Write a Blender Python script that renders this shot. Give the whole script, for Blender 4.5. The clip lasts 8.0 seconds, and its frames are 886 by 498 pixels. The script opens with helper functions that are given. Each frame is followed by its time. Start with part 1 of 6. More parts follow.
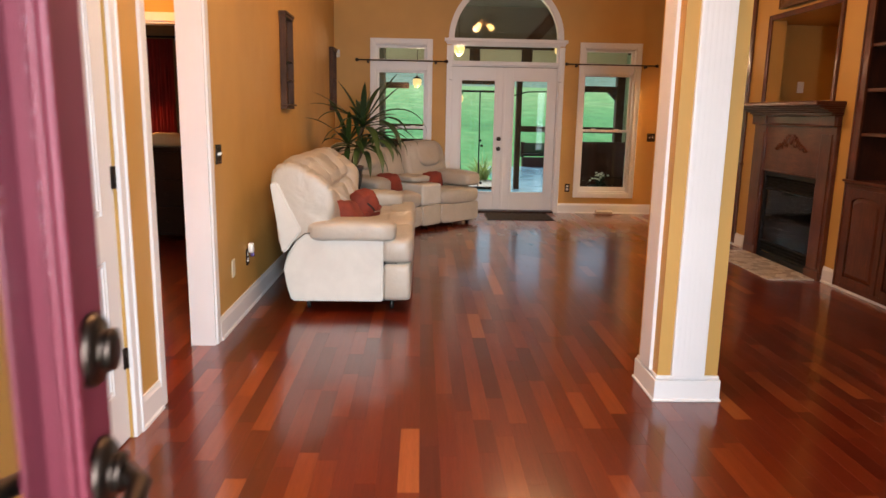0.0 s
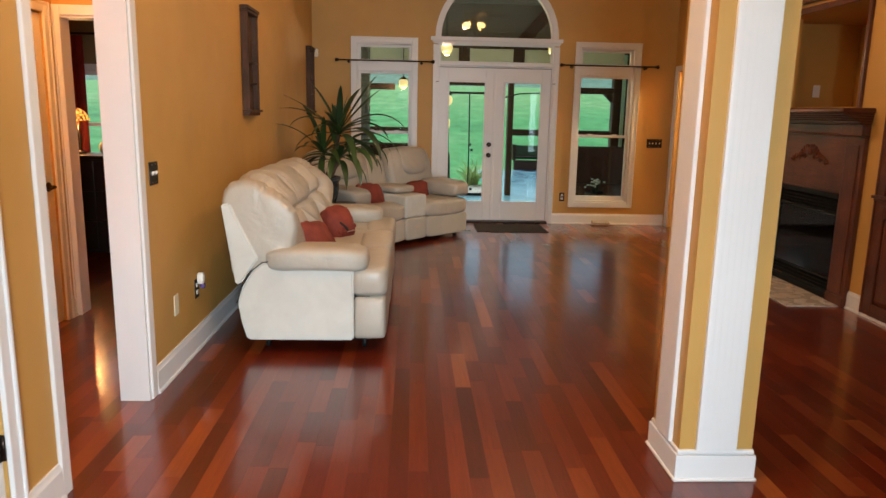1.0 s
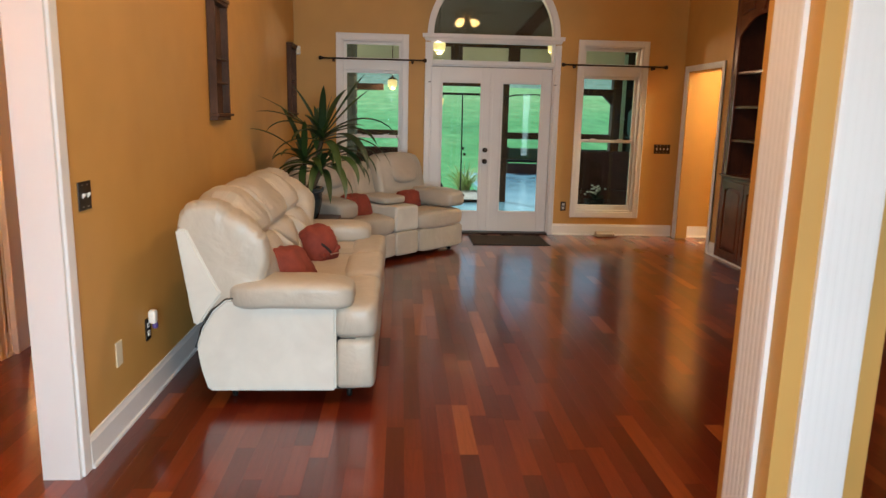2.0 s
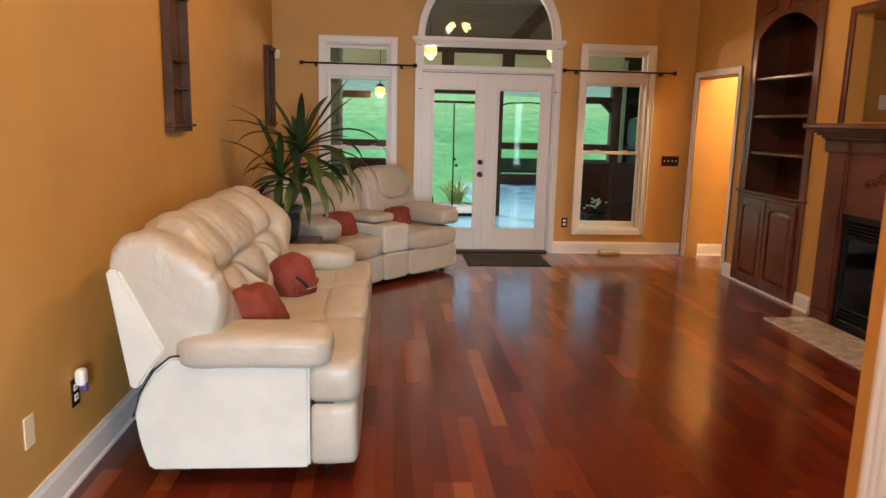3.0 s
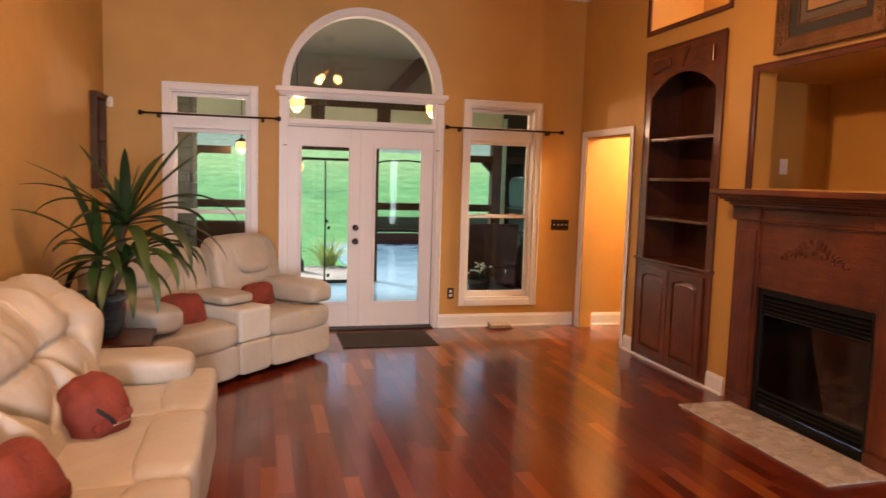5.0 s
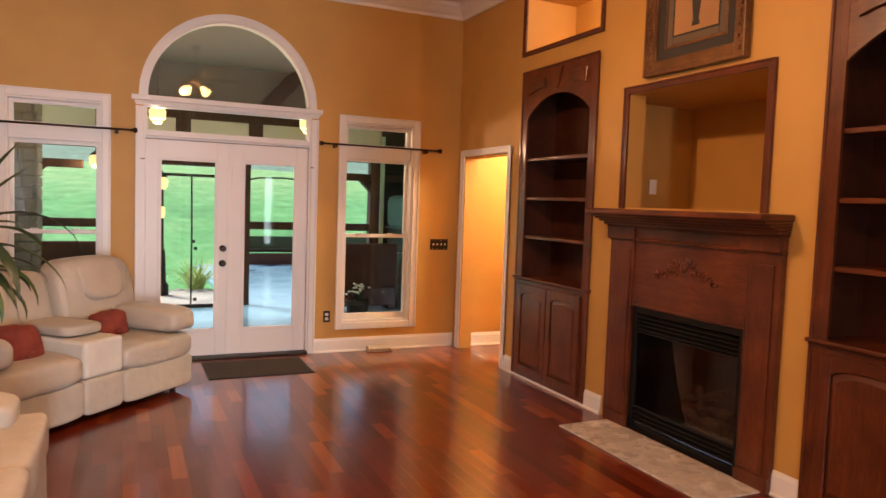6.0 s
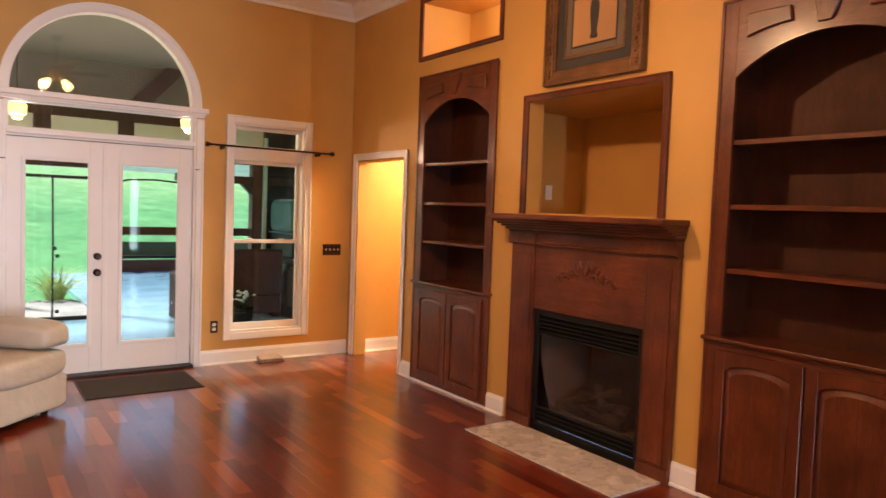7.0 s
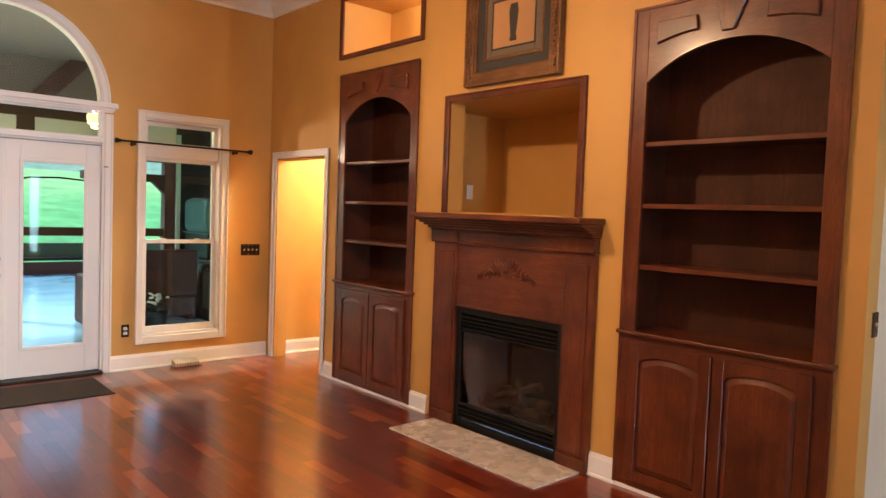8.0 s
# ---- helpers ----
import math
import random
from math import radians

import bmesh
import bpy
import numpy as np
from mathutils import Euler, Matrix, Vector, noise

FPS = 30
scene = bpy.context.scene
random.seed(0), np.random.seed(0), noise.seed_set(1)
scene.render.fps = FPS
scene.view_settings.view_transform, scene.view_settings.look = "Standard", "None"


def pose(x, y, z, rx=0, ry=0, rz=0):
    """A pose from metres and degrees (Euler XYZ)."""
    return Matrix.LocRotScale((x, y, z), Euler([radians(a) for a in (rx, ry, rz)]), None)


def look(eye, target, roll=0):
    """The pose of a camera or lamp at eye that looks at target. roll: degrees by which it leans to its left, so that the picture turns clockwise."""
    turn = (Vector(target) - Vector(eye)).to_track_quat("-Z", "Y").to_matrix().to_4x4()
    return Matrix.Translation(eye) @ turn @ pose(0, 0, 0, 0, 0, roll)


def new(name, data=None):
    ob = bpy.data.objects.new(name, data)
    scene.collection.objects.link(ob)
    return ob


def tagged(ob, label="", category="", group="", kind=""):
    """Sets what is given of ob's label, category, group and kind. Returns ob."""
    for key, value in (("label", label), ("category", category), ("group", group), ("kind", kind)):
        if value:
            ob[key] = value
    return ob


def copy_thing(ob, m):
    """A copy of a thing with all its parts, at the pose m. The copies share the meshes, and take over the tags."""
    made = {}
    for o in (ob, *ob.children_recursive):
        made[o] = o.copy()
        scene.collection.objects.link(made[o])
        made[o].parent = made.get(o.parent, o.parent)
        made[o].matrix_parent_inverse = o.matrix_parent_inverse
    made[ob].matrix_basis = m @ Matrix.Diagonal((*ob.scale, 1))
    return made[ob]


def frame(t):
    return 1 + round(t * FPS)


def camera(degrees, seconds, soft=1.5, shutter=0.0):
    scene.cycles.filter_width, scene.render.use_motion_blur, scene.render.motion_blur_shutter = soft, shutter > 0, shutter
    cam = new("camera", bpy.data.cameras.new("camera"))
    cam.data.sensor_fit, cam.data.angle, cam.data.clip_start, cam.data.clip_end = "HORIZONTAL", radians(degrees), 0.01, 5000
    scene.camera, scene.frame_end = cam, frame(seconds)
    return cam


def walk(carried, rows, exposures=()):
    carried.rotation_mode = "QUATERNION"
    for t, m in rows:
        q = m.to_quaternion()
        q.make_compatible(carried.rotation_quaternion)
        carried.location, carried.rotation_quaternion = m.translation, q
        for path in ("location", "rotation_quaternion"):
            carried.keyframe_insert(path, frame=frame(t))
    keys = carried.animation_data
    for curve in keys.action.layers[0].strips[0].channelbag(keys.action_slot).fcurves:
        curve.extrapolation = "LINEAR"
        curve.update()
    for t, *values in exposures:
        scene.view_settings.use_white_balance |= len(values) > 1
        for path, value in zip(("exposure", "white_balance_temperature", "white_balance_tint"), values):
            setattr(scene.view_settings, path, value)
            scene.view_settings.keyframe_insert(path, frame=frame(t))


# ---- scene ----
cam = camera(64.7, 8.0, shutter=0.3)
PATH = [
    (0, (0.121, -0.415, 1.396), (0.188, 1.547, 1.016), 1.1),
    (0.5, (0.211, -0.06, 1.444), (0.289, 1.902, 1.062), 1.1),
    (1, (0.215, 0.259, 1.461), (0.305, 2.22, 1.079), 1.2),
    (1.5, (0.189, 0.606, 1.482), (0.298, 2.565, 1.098), 1.3),
    (3, (0.179, 1.647, 1.505), (0.337, 3.608, 1.147), 1.4),
    (3.5, (0.253, 1.961, 1.521), (0.441, 3.924, 1.188), 1.4),
    (4, (0.262, 2.201, 1.535), (0.503, 4.167, 1.253), 1.5),
    (4.5, (0.246, 2.41, 1.566), (0.587, 4.367, 1.33), 1.6),
    (5.8, (0.379, 2.784, 1.565), (1.16, 4.619, 1.423), 1.9),
    (6, (0.383, 2.806, 1.56), (1.212, 4.621, 1.429), 2.0),
    (6.5, (0.307, 2.898, 1.576), (1.283, 4.639, 1.458), 2.0),
    (7, (0.21, 2.97, 1.565), (1.355, 4.607, 1.456), 2.1),
    (7.5, (0.178, 2.975, 1.558), (1.436, 4.527, 1.455), 2.1),
    (8, (0.182, 2.967, 1.558), (1.506, 4.462, 1.457), 2.1),
]
EXPOSURES = [(0.0, 0.16, 7500, 28), (0.6, 0.07, 7300, 22), (1.5, 0.01, 6850, 15), (3.0, 0.29, 7050, 21), (3.6, 0.37, 7050, 22), (4.5, 0.48, 7800, 37), (6.5, 0.68, 7600, 36), (8.0, 0.97, 6500, 21)]
walk(cam, [(t, look(eye, to, roll)) for t, eye, to, roll in PATH], EXPOSURES)

# brightness of the lights
SKY, SUN = 0.13, 3.8
# added ceiling cans, none of them seen: x, y, power
FILL_CANS = ((-0.2, 3.9, 11), (0.2, 2.35, 54))
FAN_POWER, FAN_GLOW = 21, 40.0
HALL_POWER, LEFT_POWER, NICHE_POWER, BED_POWER = 135, 65, 9, 18
DAY_DOOR, DAY_WINDOW, FILL_DINING = 205, 4, 45
PORCH_GLOW, PORCH_POWER = 1.0, 24
WALL_COLOUR = (0.52, 0.285, 0.075)
FLOOR_TONES = ((0.090, 0.0092, 0.0028), (0.125, 0.013, 0.004), (0.155, 0.018, 0.005), (0.20, 0.029, 0.007), (0.275, 0.055, 0.013), (0.35, 0.092, 0.024))

# ---------------------------------------------------------------- world and light
world = bpy.data.worlds.new("sky")
world.use_nodes = True
scene.world = world
wn = world.node_tree.nodes
sky = wn.new("ShaderNodeTexSky")
sky.sky_type = "NISHITA"
sky.sun_disc = False
sky.sun_elevation, sky.sun_rotation = radians(48), radians(326)
world.node_tree.links.new(sky.outputs[0], wn["Background"].inputs[0])
wn["Background"].inputs[1].default_value = SKY


def lamp(name, kind, power, colour, m, size=0.1, size_y=0.0, spread=0.0):
    data = bpy.data.lights.new(name, kind)
    data.energy, data.color = power, colour
    if kind == "AREA":
        data.size = size
        data.shape = "DISK"
        if size_y:
            data.shape, data.size_y = "RECTANGLE", size_y
        if spread:
            data.spread = radians(spread)
    elif kind == "SUN":
        data.angle = radians(size)
    else:
        data.shadow_soft_size = size
    ob = new(name, data)
    ob.matrix_world = m
    return ob


WARM = (1.0, 0.66, 0.36)
lamp("sun", "SUN", SUN, (1.0, 0.95, 0.88), look((-10, 35, 20), (0, 20, 0)), 12)

# ---------------------------------------------------------------- materials


def rgb(c):
    return (c[0], c[1], c[2], 1.0)


class Mat:
    """Small builder for node materials."""

    def __init__(self, name, colour, rough=0.5, metal=0.0, **more):
        self.m = bpy.data.materials.new(name)
        self.m.use_nodes = True
        self.t = self.m.node_tree
        self.b = self.t.nodes["Principled BSDF"]
        self.b.inputs["Base Color"].default_value = rgb(colour)
        self.b.inputs["Roughness"].default_value = rough
        self.b.inputs["Metallic"].default_value = metal
        for key, value in more.items():
            self.b.inputs[key.replace("_", " ")].default_value = value
        self.place = None

    def n(self, kind, **inputs):
        node = self.t.nodes.new(kind)
        for key, value in inputs.items():
            node.inputs[key.replace("_", " ")].default_value = value
        return node

    def link(self, a, b):
        self.t.links.new(a, b)

    def coords(self, scale=(1, 1, 1), turn=(0, 0, 0), world=True):
        c = self.n("ShaderNodeNewGeometry").outputs["Position"] if world else self.n("ShaderNodeTexCoord").outputs["Object"]
        mp = self.n("ShaderNodeMapping")
        mp.inputs["Scale"].default_value, mp.inputs["Rotation"].default_value = scale, turn
        self.link(c, mp.inputs["Vector"])
        return mp.outputs["Vector"]

    def noise(self, vec, scale, detail=4.0, rough=0.55, warp=0.0):
        t = self.n("ShaderNodeTexNoise", Scale=scale, Detail=detail, Roughness=rough, Distortion=warp)
        self.link(vec, t.inputs["Vector"])
        return t.outputs["Fac"]

    def ramp(self, fac, stops):
        r = self.n("ShaderNodeValToRGB")
        els = r.color_ramp.elements
        while len(els) < len(stops):
            els.new(0.5)
        for e, (p, c) in zip(els, stops):
            e.position, e.color = p, rgb(c)
        self.link(fac, r.inputs["Fac"])
        return r.outputs["Color"]

    def mix(self, fac, a, b, how="MIX"):
        x = self.n("ShaderNodeMix")
        x.data_type, x.blend_type = "RGBA", how
        for sock, v in ((x.inputs[0], fac), (x.inputs[6], a), (x.inputs[7], b)):
            if isinstance(v, (int, float)):
                sock.default_value = v
            elif isinstance(v, tuple):
                sock.default_value = rgb(v)
            else:
                self.link(v, sock)
        return x.outputs[2]

    def colour(self, sock):
        self.link(sock, self.b.inputs["Base Color"])
        return self

    def rough(self, fac, low, high):
        r = self.n("ShaderNodeMapRange")
        r.inputs["To Min"].default_value, r.inputs["To Max"].default_value = low, high
        self.link(fac, r.inputs["Value"])
        self.link(r.outputs["Result"], self.b.inputs["Roughness"])
        return self

    def bump(self, fac, strength, distance=0.002):
        u = self.n("ShaderNodeBump", Strength=strength, Distance=distance)
        self.link(fac, u.inputs["Height"])
        if self.place is not None:
            self.link(self.place, u.inputs["Normal"])
        self.place = u.outputs["Normal"]
        self.link(self.place, self.b.inputs["Normal"])
        return self


def painted(name, colour, rough, vary=0.06, relief=0.25):
    """Rolled wall or trim paint: faint tone drift, orange-peel relief."""
    k = Mat(name, colour, rough)
    v = k.coords()
    big = k.noise(v, 1.3, 3)
    c2 = tuple(x * (1 - 2 * vary) for x in colour)
    c3 = tuple(min(1, x * (1 + vary)) for x in colour)
    k.colour(k.ramp(big, [(0.3, c2), (0.7, c3)]))
    k.bump(k.noise(v, 220, 2), relief, 0.0006)
    k.rough(k.noise(v, 6, 3), rough - 0.06, rough + 0.08)
    return k.m


def wooden(name, dark, light, rough=0.35, along=2, scale=1.0, coat=0.0, world=True):
    """Stained wood, grain along one axis (0 x, 1 y, 2 z)."""
    k = Mat(name, light, rough, Coat_Weight=coat, Coat_Roughness=0.2, Specular_IOR_Level=0.3)
    s = [9.0 * scale] * 3
    s[along] = 0.9 * scale
    v = k.coords(tuple(s), world=world)
    grain = k.noise(v, 3.2, 7, 0.62, 0.8)
    fine = k.noise(v, 26, 4, 0.6)
    cloud = k.noise(k.coords((1, 1, 1), world=world), 3.0, 5)
    mid = tuple((a + b) / 2 for a, b in zip(dark, light))
    c = k.ramp(grain, [(0.28, dark), (0.52, mid), (0.74, light)])
    c = k.mix(0.35, c, k.ramp(fine, [(0.3, tuple(x * 0.6 for x in dark)), (0.7, tuple(min(1, x * 1.15) for x in light))]))
    c = k.mix(k.ramp(cloud, [(0.36, (0, 0, 0)), (0.66, (0.8, 0.8, 0.8))]), c, tuple(x * 0.8 for x in dark))
    k.colour(c)
    k.bump(fine, 0.12, 0.0008)
    k.rough(cloud, rough - 0.08, rough + 0.14)
    return k.m


def floorboards(name, island):
    k = Mat(name, (0.3, 0.08, 0.03), 0.2, Coat_Weight=1.0, Coat_Roughness=0.15, Coat_IOR=1.55, Specular_IOR_Level=0.12)
    if island:
        r = k.n("ShaderNodeNewGeometry").outputs["Random Per Island"]
    else:
        r = k.n("ShaderNodeObjectInfo").outputs["Random"]
    tone = k.ramp(r, [(0.0, FLOOR_TONES[0]), (0.25, FLOOR_TONES[1]), (0.6, FLOOR_TONES[2]), (0.84, FLOOR_TONES[3]), (0.94, FLOOR_TONES[4]), (1.0, FLOOR_TONES[5])])
    jump = k.n("ShaderNodeVectorMath")
    jump.operation = "MULTIPLY_ADD"
    jump.inputs[1].default_value = (37.0, 91.0, 0.0)
    k.link(r, jump.inputs[0])
    k.link(k.n("ShaderNodeNewGeometry").outputs["Position"], jump.inputs[2])
    mp = k.n("ShaderNodeMapping")
    mp.inputs["Scale"].default_value = (22, 1.1, 1)
    k.link(jump.outputs[0], mp.inputs["Vector"])
    grain = k.noise(mp.outputs["Vector"], 2.2, 7, 0.65, 0.5)
    fine = k.noise(mp.outputs["Vector"], 14, 4, 0.6)
    c = k.mix(k.ramp(grain, [(0.3, (0.45, 0.45, 0.45)), (0.7, (0, 0, 0))]), tone, k.mix(1.0, tone, (0.42, 0.36, 0.32), "MULTIPLY"))
    c = k.mix(k.ramp(fine, [(0.35, (0.35, 0.35, 0.35)), (0.65, (0, 0, 0))]), c, k.mix(1.0, c, (0.6, 0.55, 0.5), "MULTIPLY"))
    k.colour(c)
    smear = k.noise(k.coords((1, 1, 1)), 1.7, 5, 0.6)
    k.rough(smear, 0.25, 0.40)
    k.bump(fine, 0.05, 0.0005)
    k.bump(k.noise(k.coords((1, 0.35, 1)), 5.0, 2), 0.10, 0.004)
    return k.m


def leather(name, colour, rough=0.34, folds=0.3):
    k = Mat(name, colour, rough, Specular_IOR_Level=0.4)
    v = k.coords(world=False)
    big = k.noise(v, 3.5, 4, 0.6, 0.4)
    dark = tuple(x * 0.86 for x in colour)
    k.colour(k.ramp(big, [(0.3, dark), (0.65, colour)]))
    cell = k.n("ShaderNodeTexVoronoi", Scale=260.0)
    k.link(v, cell.inputs["Vector"])
    k.bump(cell.outputs["Distance"], 0.12, 0.0006)
    k.bump(k.noise(v, 7, 4, 0.5, 0.5), folds, 0.012)
    k.rough(big, rough - 0.06, rough + 0.1)
    return k.m


def metal(name, colour, rough=0.4, full=1.0):
    k = Mat(name, colour, rough, full)
    v = k.coords(world=False)
    n = k.noise(v, 30, 3)
    k.rough(n, rough - 0.08, rough + 0.12)
    k.bump(k.noise(v, 300, 2), 0.06, 0.0004)
    return k.m


def glow(name, colour, strength):
    k = Mat(name, colour, 0.4)
    k.b.inputs["Emission Color"].default_value = rgb(colour)
    k.b.inputs["Emission Strength"].default_value = strength
    return k.m


def pane_glass(name, tint=(1, 1, 1), ior=1.7):
    m = bpy.data.materials.new(name)
    m.use_nodes = True
    t = m.node_tree
    t.nodes.clear()
    out = t.nodes.new("ShaderNodeOutputMaterial")
    mix = t.nodes.new("ShaderNodeMixShader")
    clear = t.nodes.new("ShaderNodeBsdfTransparent")
    gloss = t.nodes.new("ShaderNodeBsdfGlossy")
    fres = t.nodes.new("ShaderNodeFresnel")
    clear.inputs["Color"].default_value = rgb(tint)
    gloss.inputs["Roughness"].default_value = 0.01
    fres.inputs["IOR"].default_value = ior
    t.links.new(fres.outputs[0], mix.inputs[0])
    t.links.new(clear.outputs[0], mix.inputs[1])
    t.links.new(gloss.outputs[0], mix.inputs[2])
    t.links.new(mix.outputs[0], out.inputs["Surface"])
    return m


WALL = painted("tan_wall_paint", WALL_COLOUR, 0.55)
WHITE = painted("white_trim_paint", (0.72, 0.71, 0.705), 0.35, 0.03, 0.1)
CEIL = painted("ceiling_paint", (0.78, 0.74, 0.68), 0.8)
FLOOR_ONE = floorboards("floorboards_single", False)
FLOOR_ALL = floorboards("floorboards_joined", True)
SUBFLOOR = Mat("dark_joint", (0.05, 0.012, 0.005), 0.6).m
CHERRY = wooden("cherry_upright", (0.062, 0.0125, 0.0045), (0.200, 0.051, 0.017), 0.34, 2, 1.0, 0.4)
# matte and about half as bright: shade inside the bookcases put into the colour
CHERRY_SHADED = wooden("cherry_matte_shaded", (0.036, 0.008, 0.003), (0.098, 0.026, 0.009), 0.6, 2, 1.0, 0.0)
CHERRY_FLAT = wooden("cherry_crosswise", (0.062, 0.0125, 0.0045), (0.200, 0.051, 0.017), 0.34, 1, 1.0, 0.4)
RUSTIC = wooden("rustic_wood", (0.040, 0.018, 0.010), (0.14, 0.065, 0.036), 0.6, 2, 1.3)
ESPRESSO = wooden("espresso_wood", (0.012, 0.006, 0.004), (0.03, 0.014, 0.009), 0.35, 0)
TIMBER = wooden("porch_timber", (0.035, 0.013, 0.007), (0.10, 0.038, 0.02), 0.6, 2)
LEATHER = leather("cream_leather", (0.465, 0.428, 0.365), 0.36, 0.9)
# smoother panels of the same leather, daylight on them put into the colour
LEATHER_SIDE_LIT = leather("cream_leather_panel_lit", (0.61, 0.605, 0.555), 0.45, 0.06)
BRONZE = metal("oil_rubbed_bronze", (0.045, 0.032, 0.026), 0.38)
BLACKMETAL = metal("black_metal", (0.012, 0.012, 0.012), 0.45, 0.6)
STEEL = metal("brushed_steel", (0.6, 0.58, 0.55), 0.3)
GLASS = pane_glass("window_glass", (0.84, 1.0, 0.99), 1.5)
DOORGLASS = pane_glass("door_glass", (0.84, 1.0, 0.99), 1.5)
ARCHGLASS = pane_glass("arch_glass", (0.92, 1.0, 0.98), 1.5)
DARKGAP = Mat("shadow_gap", (0.01, 0.01, 0.01), 0.8).m
PLASTIC = Mat("white_plastic", (0.75, 0.73, 0.68), 0.35).m
IVORY = Mat("ivory_plastic", (0.70, 0.60, 0.42), 0.4).m

# ---------------------------------------------------------------- mesh helpers


def box(bm, x0, y0, z0, x1, y1, z1, bev=0.0, seg=2):
    made = bmesh.ops.create_cube(bm, size=1.0)["verts"]
    for v in made:
        v.co = Vector((x0 + (v.co.x + 0.5) * (x1 - x0), y0 + (v.co.y + 0.5) * (y1 - y0), z0 + (v.co.z + 0.5) * (z1 - z0)))
    if bev:
        edges = list({e for v in made for e in v.link_edges})
        bmesh.ops.bevel(bm, geom=edges, offset=bev, segments=seg, profile=0.5, affect="EDGES")
    return bm


def boxes(*rows, bev=0.0):
    bm = bmesh.new()
    for r in rows:
        box(bm, *r, bev=bev)
    return bm


def prism(bm, pts, axis, a, b):
    """Closed outline in the two other axes (in xyz order), pushed from a to b along axis."""
    def at(p, h):
        q = list(p)
        q.insert(axis, h)
        return bm.verts.new(q)
    low, high = [at(p, a) for p in pts], [at(p, b) for p in pts]
    n = len(pts)
    faces = [bm.faces.new(low), bm.faces.new(high)]
    for i in range(n):
        faces.append(bm.faces.new((low[i], low[(i + 1) % n], high[(i + 1) % n], high[i])))
    bmesh.ops.recalc_face_normals(bm, faces=faces)
    return bm


def arc(cx, cy, rx, ry, a0, a1, n):
    return [(cx + rx * math.cos(radians(a0 + (a1 - a0) * i / n)), cy + ry * math.sin(radians(a0 + (a1 - a0) * i / n))) for i in range(n + 1)]


def lathe(bm, profile, m=None, n=20):
    """Turn (radius, height) pairs round z, then place by m."""
    m = m or Matrix()
    rings = []
    for r, h in profile:
        rings.append([bm.verts.new(m @ Vector((r * math.cos(2 * math.pi * i / n), r * math.sin(2 * math.pi * i / n), h))) for i in range(n)])
    faces = []
    for a, b in zip(rings, rings[1:]):
        for i in range(n):
            faces.append(bm.faces.new((a[i], a[(i + 1) % n], b[(i + 1) % n], b[i])))
    faces.append(bm.faces.new(rings[0]))
    faces.append(bm.faces.new(rings[-1]))
    bmesh.ops.recalc_face_normals(bm, faces=faces)
    for f in faces[:-2]:
        f.smooth = True
    return bm


def tube(bm, pts, r, n=8):
    """A round bar along points; r may be a list."""
    pts = [Vector(p) for p in pts]
    rs = r if isinstance(r, (list, tuple)) else [r] * len(pts)
    rings = []
    for i, p in enumerate(pts):
        d = (pts[min(i + 1, len(pts) - 1)] - pts[max(i - 1, 0)]).normalized()
        side = d.orthogonal() if abs(d.z) > 0.95 else d.cross(Vector((0, 0, 1)))
        side.normalize()
        up = side.cross(d)
        rings.append([bm.verts.new(p + rs[i] * (math.cos(2 * math.pi * k / n) * side + math.sin(2 * math.pi * k / n) * up)) for k in range(n)])
    faces = []
    for a, b in zip(rings, rings[1:]):
        for k in range(n):
            f = bm.faces.new((a[k], a[(k + 1) % n], b[(k + 1) % n], b[k]))
            f.smooth = True
            faces.append(f)
    faces.append(bm.faces.new(rings[0]))
    faces.append(bm.faces.new(rings[-1]))
    bmesh.ops.recalc_face_normals(bm, faces=faces)
    return bm


def puff(bm, c, s, e=0.45, nu=32, nv=20, shape=None):
    """A stuffed form: superellipsoid round c with half sizes s; e small is boxy. shape(unit vector, point) may move points."""
    c, s = Vector(c), Vector(s)

    def pw(v):
        return math.copysign(abs(v) ** e, v)
    rows = []
    for j in range(nv + 1):
        ph = -math.pi / 2 + math.pi * j / nv
        row = []
        for i in range(nu):
            th = 2 * math.pi * i / nu
            u = Vector((pw(math.cos(ph)) * pw(math.cos(th)), pw(math.cos(ph)) * pw(math.sin(th)), pw(math.sin(ph))))
            p = Vector((c.x + s.x * u.x, c.y + s.y * u.y, c.z + s.z * u.z))
            row.append(shape(u, p) if shape else p)
        rows.append(row)
    low, high = bm.verts.new(rows[0][0]), bm.verts.new(rows[-1][0])
    vs = [[bm.verts.new(p) for p in row] for row in rows[1:-1]]
    for a, b in zip(vs, vs[1:]):
        for i in range(nu):
            bm.faces.new((a[i], a[(i + 1) % nu], b[(i + 1) % nu], b[i])).smooth = True
    for i in range(nu):
        bm.faces.new((low, vs[0][(i + 1) % nu], vs[0][i])).smooth = True
        bm.faces.new((high, vs[-1][i], vs[-1][(i + 1) % nu])).smooth = True
    return bm


def finish(name, bm, material, smooth=False):
    me = bpy.data.meshes.new(name)
    if smooth:
        for f in bm.faces:
            f.smooth = True
    bm.normal_update()
    bm.to_mesh(me)
    bm.free()
    me.materials.append(material)
    return new(name, me)


def part(name, bm, material, parent, label="", smooth=False):
    ob = finish(name, bm, material, smooth)
    ob.parent = parent
    if label:
        tagged(ob, label)
    return ob


def thing(name, at, label, category, group="", kind="", turn=0.0):
    ob = new(name)
    ob.empty_display_size = 0.1
    ob.matrix_world = pose(*at, 0, 0, turn)
    return tagged(ob, label, category, group, kind)


def structure(name, bm, material, label, category=""):
    return tagged(finish(name, bm, material), label, category or name.rstrip("_0123456789"), kind="structure")


